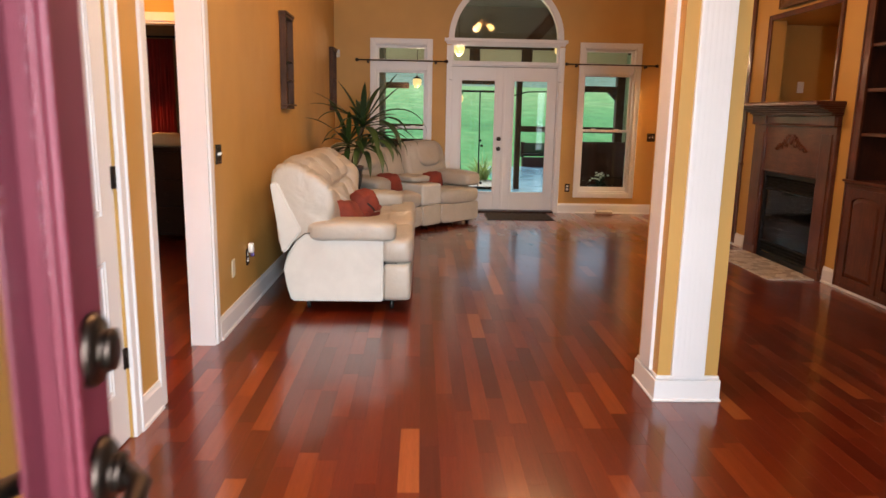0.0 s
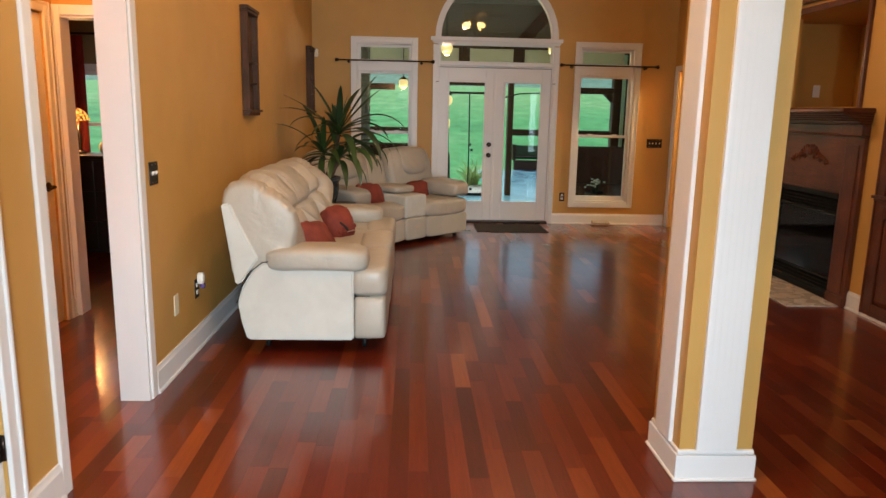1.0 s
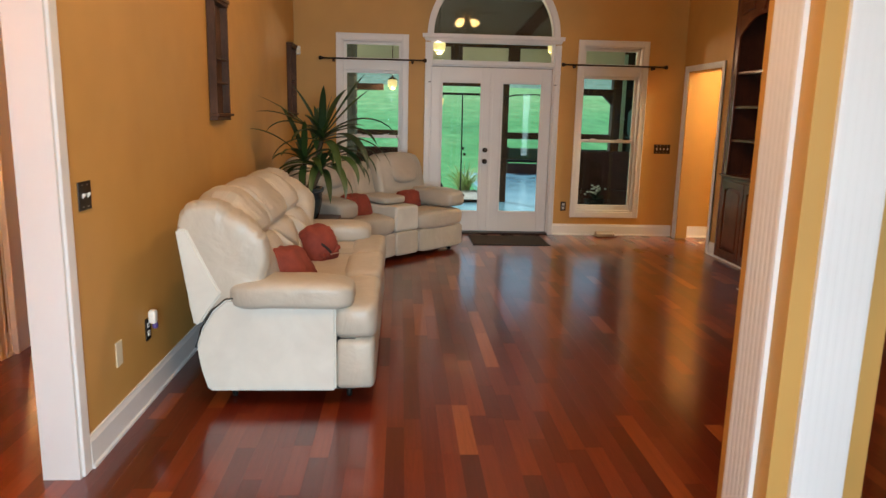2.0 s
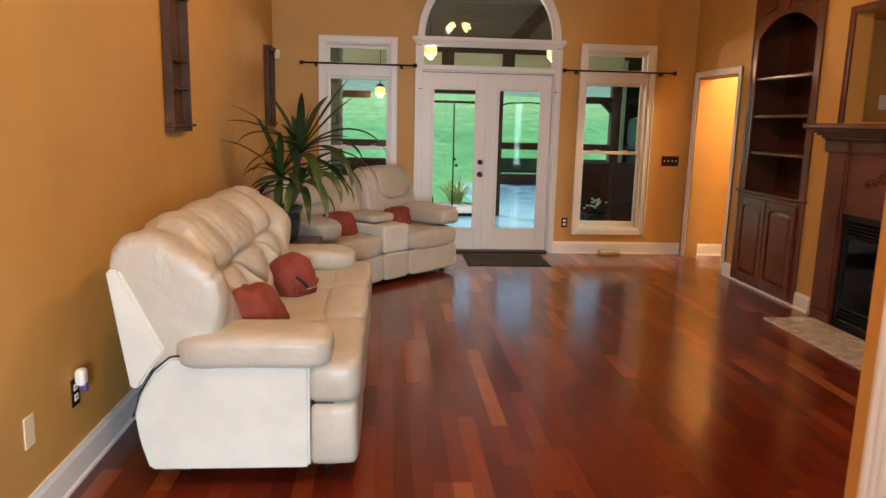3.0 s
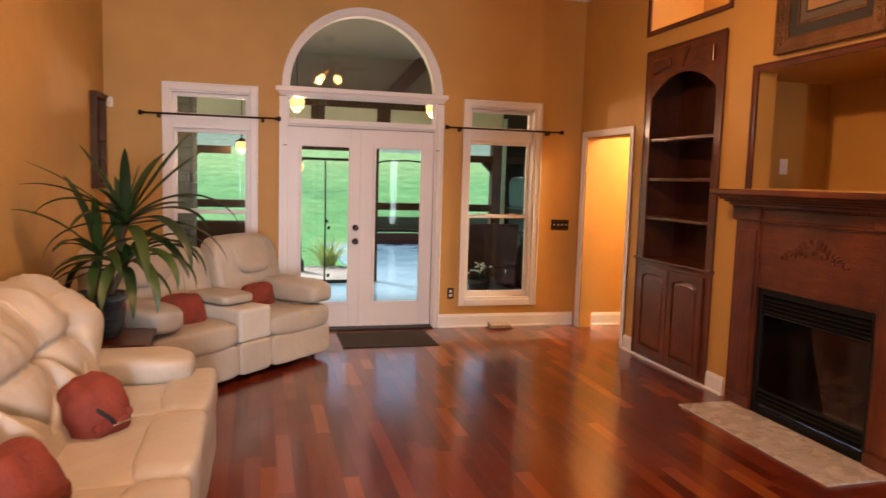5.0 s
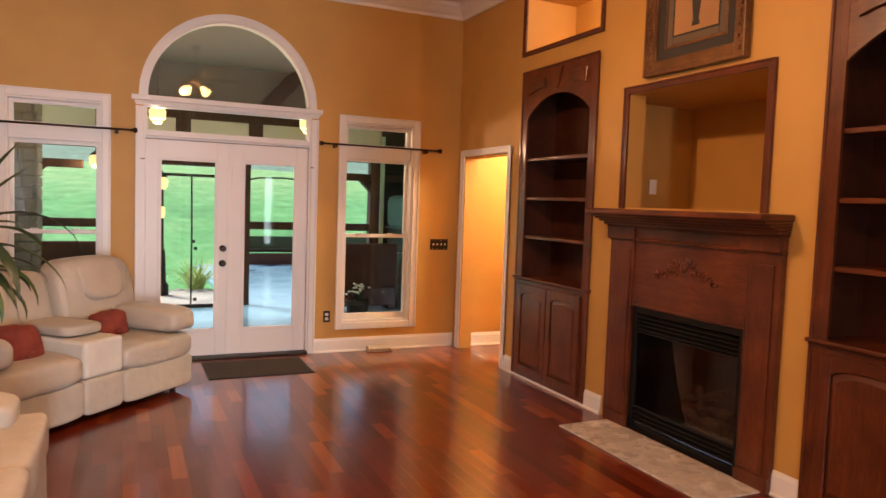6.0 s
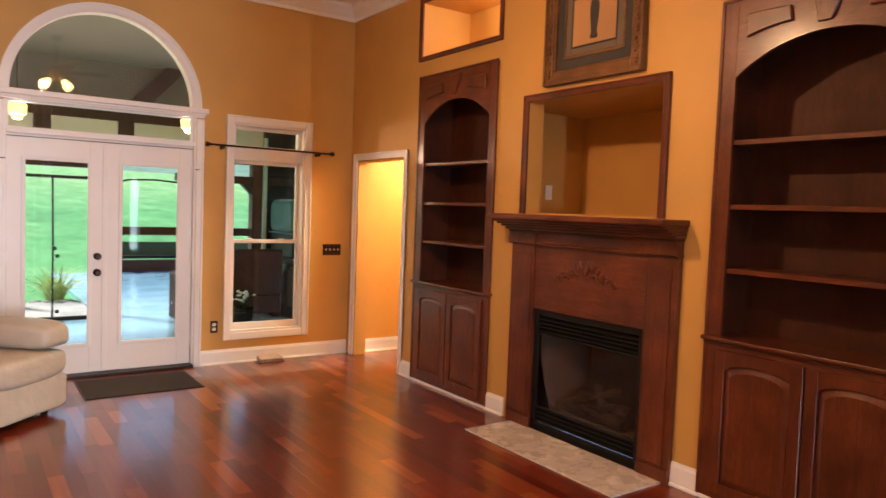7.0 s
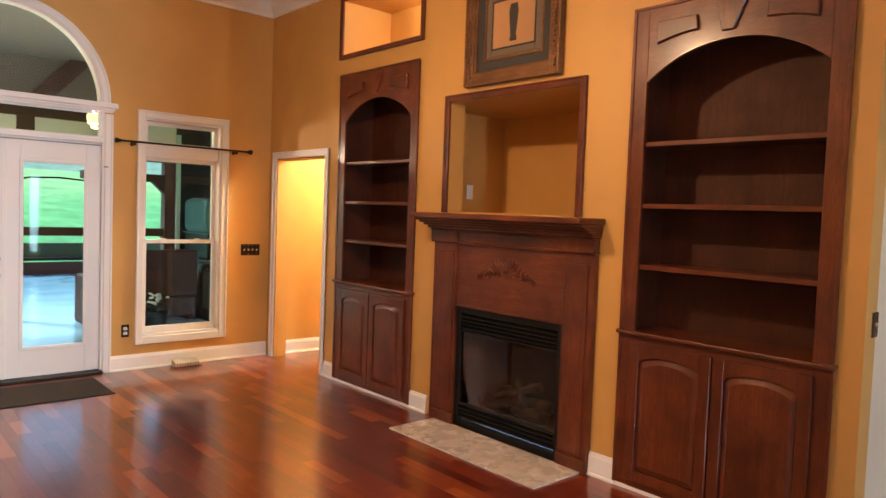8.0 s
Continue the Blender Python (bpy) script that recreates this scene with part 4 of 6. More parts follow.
def tufted_back(bm, half, valleys, low_folds):
    """The whole stuffed back: fat lobes rolled over the top, ending at a row of buttons, with diamond folds below."""
    nu, nv = 400, 110
    prof = spline(BACK, nv)
    mid = Vector((0.77, 0.74))
    lens = [0.0]
    for a, b in zip(prof, prof[1:]):
        lens.append(lens[-1] + (b - a).length)
    row_at = next(i for i, q in enumerate(prof) if i > nv * 0.55 and q.y < 0.83)
    top_at = next(i for i, q in enumerate(prof) if q.y > 1.0)
    edges = [-half] + [v for v, _ in valleys] + [half]
    rows = []
    for i in range(-3, nu + 4):
        cap = max(0, -i, i - nu)                        # domed end caps
        x = -half + 2 * half * i / nu
        d = max(0.0, half - abs(x)) / 0.24
        round_ = math.sqrt(max(0.0, 1 - (1 - min(d, 1.0)) ** 2))
        sc = (0.78 + 0.22 * round_) * (1.0, 0.88, 0.60, 0.04)[cap]
        lobe = 0.9
        inner = max(0.0, min(1.0, (half - abs(x) - 0.26) / 0.10))    # the end bolsters stay full down to the arms
        ease = (1.0, 0.8, 0.45, 0.0)[cap]
        for a, b in zip(edges, edges[1:]):
            if a <= x <= b:
                f = (x - a) / (b - a)
                if a == -half:
                    f = 0.5 + f / 2
                elif b == half:
                    f = f / 2
                lobe = math.sin(math.pi * min(1.0, max(0.0, f))) ** 0.46
        line = []
        for j, q in enumerate(prof):
            nrm = (prof[min(j + 1, nv)] - prof[max(j - 1, 0)])
            nrm = Vector((-nrm.y, nrm.x)).normalized()
            if nrm.dot(q - mid) < 0:
                nrm = -nrm
            push = 0.0
            up = lens[j] - lens[row_at]                 # negative above the button row
            reach = max(0.0, min(1.0, (j - top_at * 0.6) / (row_at - top_at * 0.6)))
            fade = 1.0 if up < 0 else max(0.0, 1 - up / 0.22)
            deep = 0.040 + 0.080 * reach
            push += deep * (lobe - 0.72) * fade
            if up < 0.02:                               # each lobe swells before it tucks in at the row
                push += 0.020 * inner * lobe * math.exp(-((up + 0.085) / 0.055) ** 2)
            push += (1 - inner) * 0.072 * math.sin(math.pi * max(0.0, min(1.0, (up + 0.20) / 0.42)))
            push -= 0.020 * inner * max(0.0, min(1.0, (up + 0.02) / 0.035)) * max(0.0, 1 - max(0.0, up - 0.10) / 0.16)
            push -= 0.022 * inner * math.exp(-((up - 0.004) / 0.016) ** 2)      # seam under the lobes
            if up > -0.01:                              # creases fanning down from the buttons
                for x0, x1 in low_folds:
                    xx = x0 + (x1 - x0) * min(1.0, up / 0.24)
                    push -= 0.058 * crease(x - xx, 0.013) * max(0.0, 1 - max(0.0, up - 0.22) / 0.05)
                if 0.0 < up < 0.26:                     # stuffed diamonds between the creases
                    for a, b in zip(edges[1:], edges[2:-1]):
                        w = (b - a) * 0.30
                        push += 0.042 * math.exp(-((x - (a + b) / 2) / w) ** 4) * math.sin(math.pi * up / 0.26) ** 0.7
                    for v, _ in valleys:
                        push += 0.018 * math.exp(-((x - v) / 0.10) ** 2) * max(0.0, math.sin(math.pi * (up - 0.06) / 0.22))
            for v, strap in valleys:
                if strap and reach > 0.2:
                    xs = v
                    low = max(0.0, min(1.0, (0.34 - up) / 0.08))
                    push += (0.60 * deep + 0.012 * max(0.0, min(1.0, up / 0.05))) * low * math.exp(-((x - xs) / 0.034) ** 2)
                    push -= 0.030 * reach * low * (crease(x - xs - 0.046, 0.008) + crease(x - xs + 0.046, 0.008))
                    push -= 0.010 * reach * low * crease(x - xs, 0.007)          # pleat down the middle
                    push += 0.002 * low * math.exp(-((x - xs) / 0.05) ** 2) * math.sin(up * 90 + 2 * math.sin(up * 31))
                if not strap:
                    push -= 0.050 * math.exp(-((x - v) / 0.045) ** 2 - (up / 0.05) ** 2)
            push += 0.012 * noise.noise(Vector((x * 4, q.x * 5, q.y * 5))) + 0.006 * noise.noise(Vector((x * 15, q.x * 9, q.y * 9 + 3)))
            if d < 2.2 and top_at * 0.7 < j < row_at:    # gathered pleats fanning from the corners
                push += 0.012 * (1 - d / 2.2) * noise.noise(Vector((d * 0.8, j * 0.55, x)))
            p2 = mid + (q - mid) * sc + nrm * push * ease
            line.append(bm.verts.new((x, p2.x, p2.y)))
        rows.append(line)
    for a, b in zip(rows, rows[1:]):
        for j in range(nv):
            bm.faces.new((a[j], b[j], b[j + 1], a[j + 1])).smooth = True
        bm.faces.new((a[nv], b[nv], b[0], a[0]))
    bm.faces.new(rows[0][::-1])
    bm.faces.new(rows[-1])
    bmesh.ops.recalc_face_normals(bm, faces=bm.faces[:])


sofa = thing("sofa", (0.065, 5.40, 0), "cream leather three-seat reclining sofa with tufted back against the wall", "sofa", "leather seating", turn=90)
HALF = 1.05
for s in (-1, 1):
    side = part("side_panel", side_panel(-s, s * HALF), LEATHER_SIDE_LIT, sofa, "smooth leather side, paler for daylight put into its colour")
    xs_ = s * (HALF + 0.001)
    pip = tube(bmesh.new(), [(xs_, 0.66, 0.578), (xs_, 0.735, 0.568), (xs_, 0.80, 0.513), (xs_, 0.857, 0.42), (xs_, 0.888, 0.32)], 0.004, 6)
    part("piping", pip, DARKGAP, side, "dark seam line")
    bm = bmesh.new()
    arm_pad(bm, s * (HALF - 0.120), 0.160, 0.105, 0.73, 0.505, 0.650, 3 + s)
    part("arm_pad", bm, LEATHER, sofa)
    bm = bmesh.new()                            # flat outside of the back, tapering downwards
    pts = [(0.755, 0.59), (0.83, 0.74), (0.915, 0.918), (0.966, 0.912), (0.93, 0.66), (0.896, 0.43), (0.86, 0.44), (0.81, 0.52)]
    a, b = sorted((s * (HALF - 0.004), s * (HALF - 0.08)))
    prism(bm, pts, 0, a, b)
    bmesh.ops.bevel(bm, geom=bm.edges[:], offset=0.010, segments=3, affect="EDGES")
    part("back_wing", bm, LEATHER_SIDE_LIT, sofa)
sw = 2 * HALF / 3


def seat_folds(seed):
    """Soft crosswise pulls in a seat cushion."""
    def shape(u, p):
        q = wrinkle(seed, 0.008, 5)(u, p)
        if u.z > 0:
            q.z += 0.007 * noise.noise(Vector((p.x * 16 + p.y * 7 + seed, p.y * 4, seed)))
            q.z -= 0.010 * math.exp(-((p.y - 0.43 - 0.03 * math.sin(p.x * 6 + seed)) / 0.012) ** 2)
        return q
    return shape


for i in range(3):
    x0 = -HALF + i * sw
    bm = bmesh.new()
    cut0, cut1 = (0.20 if i == 0 else 0), (0.20 if i == 2 else 0)
    puff(bm, (x0 + (sw + cut0 - cut1) / 2, 0.44, 0.430), ((sw - cut0 - cut1) / 2 * 1.005, 0.345, 0.098), 0.24, 44, 20, seat_folds(i * 3.1))
    part("seat_cushion", bm, LEATHER, sofa)
    bm = bmesh.new()
    puff(bm, (x0 + sw / 2, 0.105, 0.452), (sw / 2 * 1.002, 0.118, 0.098), 0.36, 48, 22, wrinkle(i * 1.7 + 9, 0.010, 6))
    part("seat_front", bm, LEATHER, sofa)
    bm = bmesh.new()
    puff(bm, (x0 + sw / 2, 0.100, 0.228), (sw / 2 * 1.0, 0.102, 0.140), 0.22, 32, 16, wrinkle(i + 2.2, 0.005, 5))
    part("footrest", bm, LEATHER, sofa)
bm = bmesh.new()
tufted_back(bm, HALF - 0.03, ((-0.745, False), (-0.31, True), (0.31, True), (0.745, False)),
            ((-0.745, -0.53), (-0.31, -0.53), (-0.31, 0.0), (0.31, 0.0), (0.31, 0.53), (0.745, 0.53)))
part("tufted_back", bm, LEATHER, sofa, "deeply tufted cream leather back")
part("frame", boxes((-HALF + 0.03, 0.10, 0.09, HALF - 0.03, 0.82, 0.36)), DARKGAP, sofa)
for x in (-HALF + 0.16, HALF - 0.16):
    for y in (0.14, 0.74):
        part("foot", lathe(bmesh.new(), [(0.014, 0), (0.016, 0.02), (0.016, 0.09)], pose(x, y, 0)), BLACKMETAL, sofa, "black foot")

# corner loveseat with centre console, set diagonally
love = thing("loveseat", (0.27, 8.055, 0), "cream leather reclining loveseat with centre console set across the corner", "sofa", "leather seating", turn=45)
RX, LX = 0.88, -0.93                            # ends along its width
CON = (-0.16, 0.17)
for s, xe in ((-1, LX), (1, RX)):
    part("side_panel", side_panel(-s, xe), LEATHER_SIDE_LIT, love)
    bm = bmesh.new()
    arm_pad(bm, xe - s * 0.125, 0.165, -0.03, 0.72, 0.475, 0.665, 13 + s)
    part("arm_pad", bm, LEATHER, love)
for i, (a, b) in enumerate(((LX, CON[0]), (CON[1], RX))):
    bm = bmesh.new()
    puff(bm, ((a + b) / 2, 0.33, 0.40), ((b - a) / 2, 0.36, 0.085), 0.45, 36, 18, wrinkle(i * 2 + 30, 0.006, 5))
    part("seat_cushion", bm, LEATHER, love)
    bm = bmesh.new()
    puff(bm, ((a + b) / 2, 0.09, 0.375), ((b - a) / 2 * 1.01, 0.12, 0.10), 0.5, 36, 18, wrinkle(i + 33, 0.006, 5))
    part("seat_front", bm, LEATHER, love)
    bm = bmesh.new()
    puff(bm, ((a + b) / 2, 0.06, 0.175), ((b - a) / 2, 0.065, 0.125), 0.25, 28, 14, wrinkle(i + 36, 0.003, 4))
    part("footrest", bm, LEATHER, love)
    bm = bmesh.new()

    def back_shape(u, p, i=i):
        q = wrinkle(40 + i, 0.008, 4)(u, p)
        b_ = u.z
        dent = 0.03 * math.exp(-((b_ - (0.12 - 0.28 * (1 - u.x * u.x))) / 0.07) ** 2) if u.y < 0 and abs(u.x) < 0.8 else 0
        q.y += dent + (b_ + 1) * 0.5 * 0.17 - (0.05 if u.y < 0 and b_ > 0.1 and abs(u.x) < 0.75 else 0) * (1 - u.x * u.x)
        return q
    puff(bm, ((a + b) / 2, 0.62, 0.72), ((b - a) / 2 * 1.02, 0.14, 0.32), 0.45, 48, 34, back_shape)
    bk = part("back_cushion", bm, LEATHER, love)
    bm = bmesh.new()

    def head_shape(u, p, i=i):
        q = wrinkle(60 + i, 0.006, 5)(u, p)
        q.x = p.x if u.z > -0.2 else p.x - (p.x - (a + b) / 2) * 0.25 * (-u.z - 0.2)
        q.y += u.z * 0.055
        return q
    puff(bm, ((a + b) / 2, 0.655, 0.885), ((b - a) / 2 * 0.66, 0.105, 0.165), 0.6, 40, 28, head_shape)
    part("headrest", bm, LEATHER, bk)
bm = boxes((CON[0], 0.01, 0.30, CON[1], 0.62, 0.555), bev=0.025)
con = part("console", bm, LEATHER_SIDE_LIT, love, "boxy leather console")
bm = bmesh.new()
puff(bm, (0.005, 0.40, 0.600), (0.165, 0.235, 0.042), 0.45, 30, 16, wrinkle(50, 0.004, 6))
part("console_lid", bm, LEATHER, con)
bm = bmesh.new()
puff(bm, (0.005, 0.06, 0.175), (0.165, 0.06, 0.125), 0.25, 24, 14, wrinkle(51, 0.003, 4))
part("console_front", bm, LEATHER, love)
bm = bmesh.new()
puff(bm, (0.005, 0.68, 0.70), (0.16, 0.10, 0.26), 0.4, 28, 20, lambda u, p: Vector((p.x, p.y + (u.z + 1) * 0.08, p.z)))
part("console_back", bm, LEATHER, love)
part("back_shell", boxes((LX + 0.05, 0.78, 0.10, RX - 0.05, 0.90, 0.86), bev=0.03), LEATHER_SIDE_LIT, love)
part("frame", boxes((LX + 0.03, 0.08, 0.05, RX - 0.03, 0.82, 0.32)), DARKGAP, love)
for x in (LX + 0.10, RX - 0.10):
    for y in (0.12, 0.82):
        part("foot", lathe(bmesh.new(), [(0.022, 0), (0.026, 0.02), (0.026, 0.06)], pose(x, y, 0)), BLACKMETAL, love, "black foot")

# rust red pillows
RUST = Mat("rust_fabric", (0.20, 0.045, 0.028), 0.8)
rv = RUST.coords(world=False)
RUST.colour(RUST.ramp(RUST.noise(rv, 7, 5), [(0.3, (0.15, 0.022, 0.013)), (0.7, (0.27, 0.045, 0.026))]))
RUST.bump(RUST.noise(rv, 400, 2), 0.3, 0.0008)
RUST.bump(RUST.noise(rv, 9, 4, 0.6, 1.0), 0.8, 0.018)


def pillow(at, size, turn, tilt, lean, seed, label):
    t = thing("throw_pillow", at, label, "pillow", "rust throw pillows")
    t.matrix_world = pose(*at, lean, tilt, turn)

    def shape(u, p):
        edge = max(abs(u.x), abs(u.z))
        q = p.copy()
        q.y *= 1 - 0.55 * max(0, edge - 0.55)
        q += u.normalized() * (0.016 * noise.noise(Vector((u.x * 3 + seed, u.y * 3, u.z * 3))) + 0.006 * noise.noise(Vector((u.x * 9, u.y * 6, u.z * 4 + seed))))
        return q
    bm = bmesh.new()
    puff(bm, (0, 0, 0), size, 0.80 if seed == 2.0 else 0.6, 36, 24, shape)
    part("cover", bm, RUST.m, t)
    bm = bmesh.new()
    for k in range(7):                          # gathered seam with small folds
        a = -0.5 + k / 6
        puff(bm, (a * size[0] * 1.1, -size[1] * 0.78, -size[2] * 0.52 + 0.01 * math.sin(k * 2 + seed)), (size[0] * 0.13, 0.014, 0.018), 0.8, 10, 8)
    part("gathered_seam", bm, RUST.m, t, "", True)
    if seed == 2.0:                             # torn opening in the cover
        bm = bmesh.new()
        puff(bm, (-0.30 * size[0], -size[1] * 0.86, -0.10 * size[2]), (0.011, 0.022, 0.056), 0.8, 12, 10)
        bm.transform(pose(0, 0, 0, 0, -28, 0))
        part("torn_slit", bm, DARKGAP, t, "dark torn slit", True)
        zp = [(-0.05 + 0.022 * k, -size[1] * 0.93 + 0.02 * abs(k - 3) / 3, -0.55 * size[2] - 0.004 * k) for k in range(7)]
        part("zipper", tube(bmesh.new(), zp, 0.004, 6), STEEL, t, "thin bright zipper")
    return t


pillow((-0.44, 4.86, 0.595), (0.190, 0.115, 0.142), 78, 5, -35, 1.0, "rust red fabric throw pillow slumped on the sofa seat")
pillow((-0.36, 5.60, 0.605), (0.135, 0.115, 0.142), 48, -14, -22, 2.0, "rounded rust red throw pillow on the sofa beside the arm")
pillow((-0.26, 7.92, 0.555), (0.19, 0.08, 0.135), 45, 4, -22, 3.0, "rust red throw pillow on the loveseat by the plant")
pillow((0.28, 8.62, 0.545), (0.16, 0.07, 0.115), 45, -3, -20, 4.0, "rust red throw pillow tucked beside the console")

# ---------------------------------------------------------------- end table, pot and yucca
PX, PY = -0.65, 7.18
table = thing("end_table", (PX + 0.02, PY + 0.0, 0), "dark wooden end table between the sofas", "table")
part("top", boxes((-0.27, -0.25, 0.52, 0.27, 0.25, 0.55), bev=0.006), CHERRY_FLAT, table)
part("apron", boxes((-0.24, -0.22, 0.44, 0.24, 0.22, 0.52)), CHERRY_FLAT, table)
for sx in (-1, 1):
    for sy in (-1, 1):
        part("leg", boxes((sx * 0.22 - 0.022, sy * 0.20 - 0.022, 0, sx * 0.22 + 0.022, sy * 0.20 + 0.022, 0.44), bev=0.004), CHERRY, table)
POT = Mat("glazed_pot", (0.03, 0.05, 0.055), 0.25)
pv = POT.coords((0.6, 0.6, 7), world=False)
POT.colour(POT.ramp(POT.noise(pv, 5, 5), [(0.3, (0.012, 0.018, 0.02)), (0.6, (0.035, 0.055, 0.06)), (0.75, (0.16, 0.19, 0.19))]))
pot = thing("plant_pot", (PX, PY, 0.55), "dark glazed ceramic pot on the end table", "pot")
part("body", lathe(bmesh.new(), [(0.098, 0), (0.108, 0.01), (0.132, 0.08), (0.146, 0.16), (0.143, 0.225), (0.158, 0.24), (0.162, 0.275), (0.145, 0.277), (0.130, 0.235), (0.115, 0.215)], n=36), POT.m, pot)
part("soil", lathe(bmesh.new(), [(0.126, 0.212), (0.06, 0.222), (0.02, 0.225)], n=20), Mat("soil", (0.02, 0.013, 0.008), 0.95).m, pot, "dark potting soil")
plant = thing("yucca_plant", (PX, PY, 0.76), "tall green yucca with long drooping sword leaves", "plant")
BARK = wooden("yucca_cane", (0.05, 0.035, 0.02), (0.16, 0.11, 0.06), 0.8, 2, 3.0)
LEAF = Mat("yucca_leaf", (0.045, 0.10, 0.025), 0.42)
lv = LEAF.coords((1, 1, 1), world=False)
LEAF.colour(LEAF.mix(LEAF.n("ShaderNodeObjectInfo").outputs["Random"], (0.010, 0.030, 0.009), (0.036, 0.078, 0.017)))
LEAF.bump(LEAF.noise(lv, 60, 3), 0.2, 0.001)


def sword(length, width, up, droop, turn, twist, seed):
    """A folded strap leaf: rises at angle up, then bends over by droop degrees along its length."""
    bm = bmesh.new()
    n = 12
    p, a = Vector((0, 0, 0)), radians(up)
    rows = []
    for i in range(n + 1):
        f = i / n
        w = width * (0.55 + 1.1 * f) * (1 - f ** 2.2) + 0.0012 if f < 0.98 else 0.001
        side = Vector((0, 1, 0))
        nrm = Vector((-math.sin(a), 0, math.cos(a)))
        tw = twist * f
        sd = side * math.cos(tw) + nrm * math.sin(tw)
        rows.append([bm.verts.new(p + sd * w + nrm * 0.35 * w), bm.verts.new(p), bm.verts.new(p - sd * w + nrm * 0.35 * w)])
        p = p + Vector((math.cos(a), 0, math.sin(a))) * (length / n)
        a -= radians(droop) / n * (0.4 + 1.2 * f)
    for r, q in zip(rows, rows[1:]):
        for k in (0, 1):
            bm.faces.new((r[k], r[k + 1], q[k + 1], q[k])).smooth = True
    bm.transform(pose(0, 0, 0, 0, 0, turn))
    return bm


random.seed(21)
CROWNS = ((0.03, 0.0, 0.48, 0.12), (-0.03, 0.04, 0.28, 0.02), (0.06, -0.05, 0.24, 0.09))
# leaves of the low crown that hang over the table edge
LOW = ((0.64, 48, 138, -5, 0.024), (0.68, 42, 148, -25, 0.026), (0.62, 34, 146, -45, 0.026), (0.64, 20, 138, -60, 0.028), (0.56, 4, 98, -75, 0.028),
       (0.60, 14, 116, -95, 0.026), (0.52, 38, 126, 20, 0.024), (0.46, 20, 92, 180, 0.022), (0.44, 6, 60, 190, 0.022), (0.44, -4, 50, 170, 0.020),
       (0.42, 26, 72, 215, 0.022), (0.46, 56, 66, -30, 0.024), (0.42, 64, 44, 120, 0.024), (0.56, 28, 140, -15, 0.026), (0.50, 60, 100, 5, 0.024), (0.48, 44, 118, -70, 0.026))
# main leaves of the tall crown: length, rise, droop, turn, half width
MAIN = ((0.66, 40, 22, 176, 0.013), (0.62, 40, 56, 188, 0.026), (0.56, 42, 112, 200, 0.022), (0.54, 62, 14, 160, 0.026), (0.36, 78, 8, 20, 0.026),
        (0.66, 58, 6, 4, 0.026), (0.60, 50, 14, 14, 0.022), (0.86, 40, 138, -10, 0.024), (0.42, 36, 60, 15, 0.024), (0.74, 14, 96, -18, 0.026), (0.78, 20, 120, -48, 0.028),
        (0.72, 6, 92, -70, 0.030), (0.60, 26, 80, -110, 0.026), (0.56, 48, 60, 100, 0.026), (0.60, 60, 40, 62, 0.024), (0.55, 12, 100, 210, 0.024),
        (0.62, 30, 110, 30, 0.024), (0.50, 70, 30, -80, 0.026), (0.58, -5, 75, -35, 0.026))
for n_, (cx, cy, top, lean) in enumerate(CROWNS):
    tip = Vector((cx + lean, cy, top))
    part("cane", tube(bmesh.new(), [(cx * 0.6, cy * 0.6, 0.0), (cx + lean * 0.4, cy, top * 0.5), tip], [0.024, 0.021, 0.019], 9), BARK, plant)
    if n_ == 0:
        rows_ = [(l, u, dr, tu, w) for l, u, dr, tu, w in MAIN]
        rows_ += [(random.uniform(0.22, 0.34), random.uniform(35, 75), random.uniform(10, 50), random.uniform(0, 360), 0.024) for i in range(8)]
    elif n_ == 2:
        rows_ = list(LOW)
    else:
        rows_ = [(random.uniform(0.34, 0.58), 72 - 84 * i / 15 + random.uniform(-8, 8), 30 + 85 * i / 15, i * 137.5 + random.uniform(-15, 15), random.uniform(0.018, 0.026)) for i in range(16)]
    for i, (ln, up, droop, turn, wd) in enumerate(rows_):
        bm = sword(ln, wd * 1.35, up, droop, turn, random.uniform(-0.5, 0.5), i)
        bm.transform(Matrix.Translation(tip + Vector((0, 0, 0.05 * math.sin(radians(up)) - 0.02))))
        part("leaf", bm, LEAF.m, plant)

# ---------------------------------------------------------------- interior doors


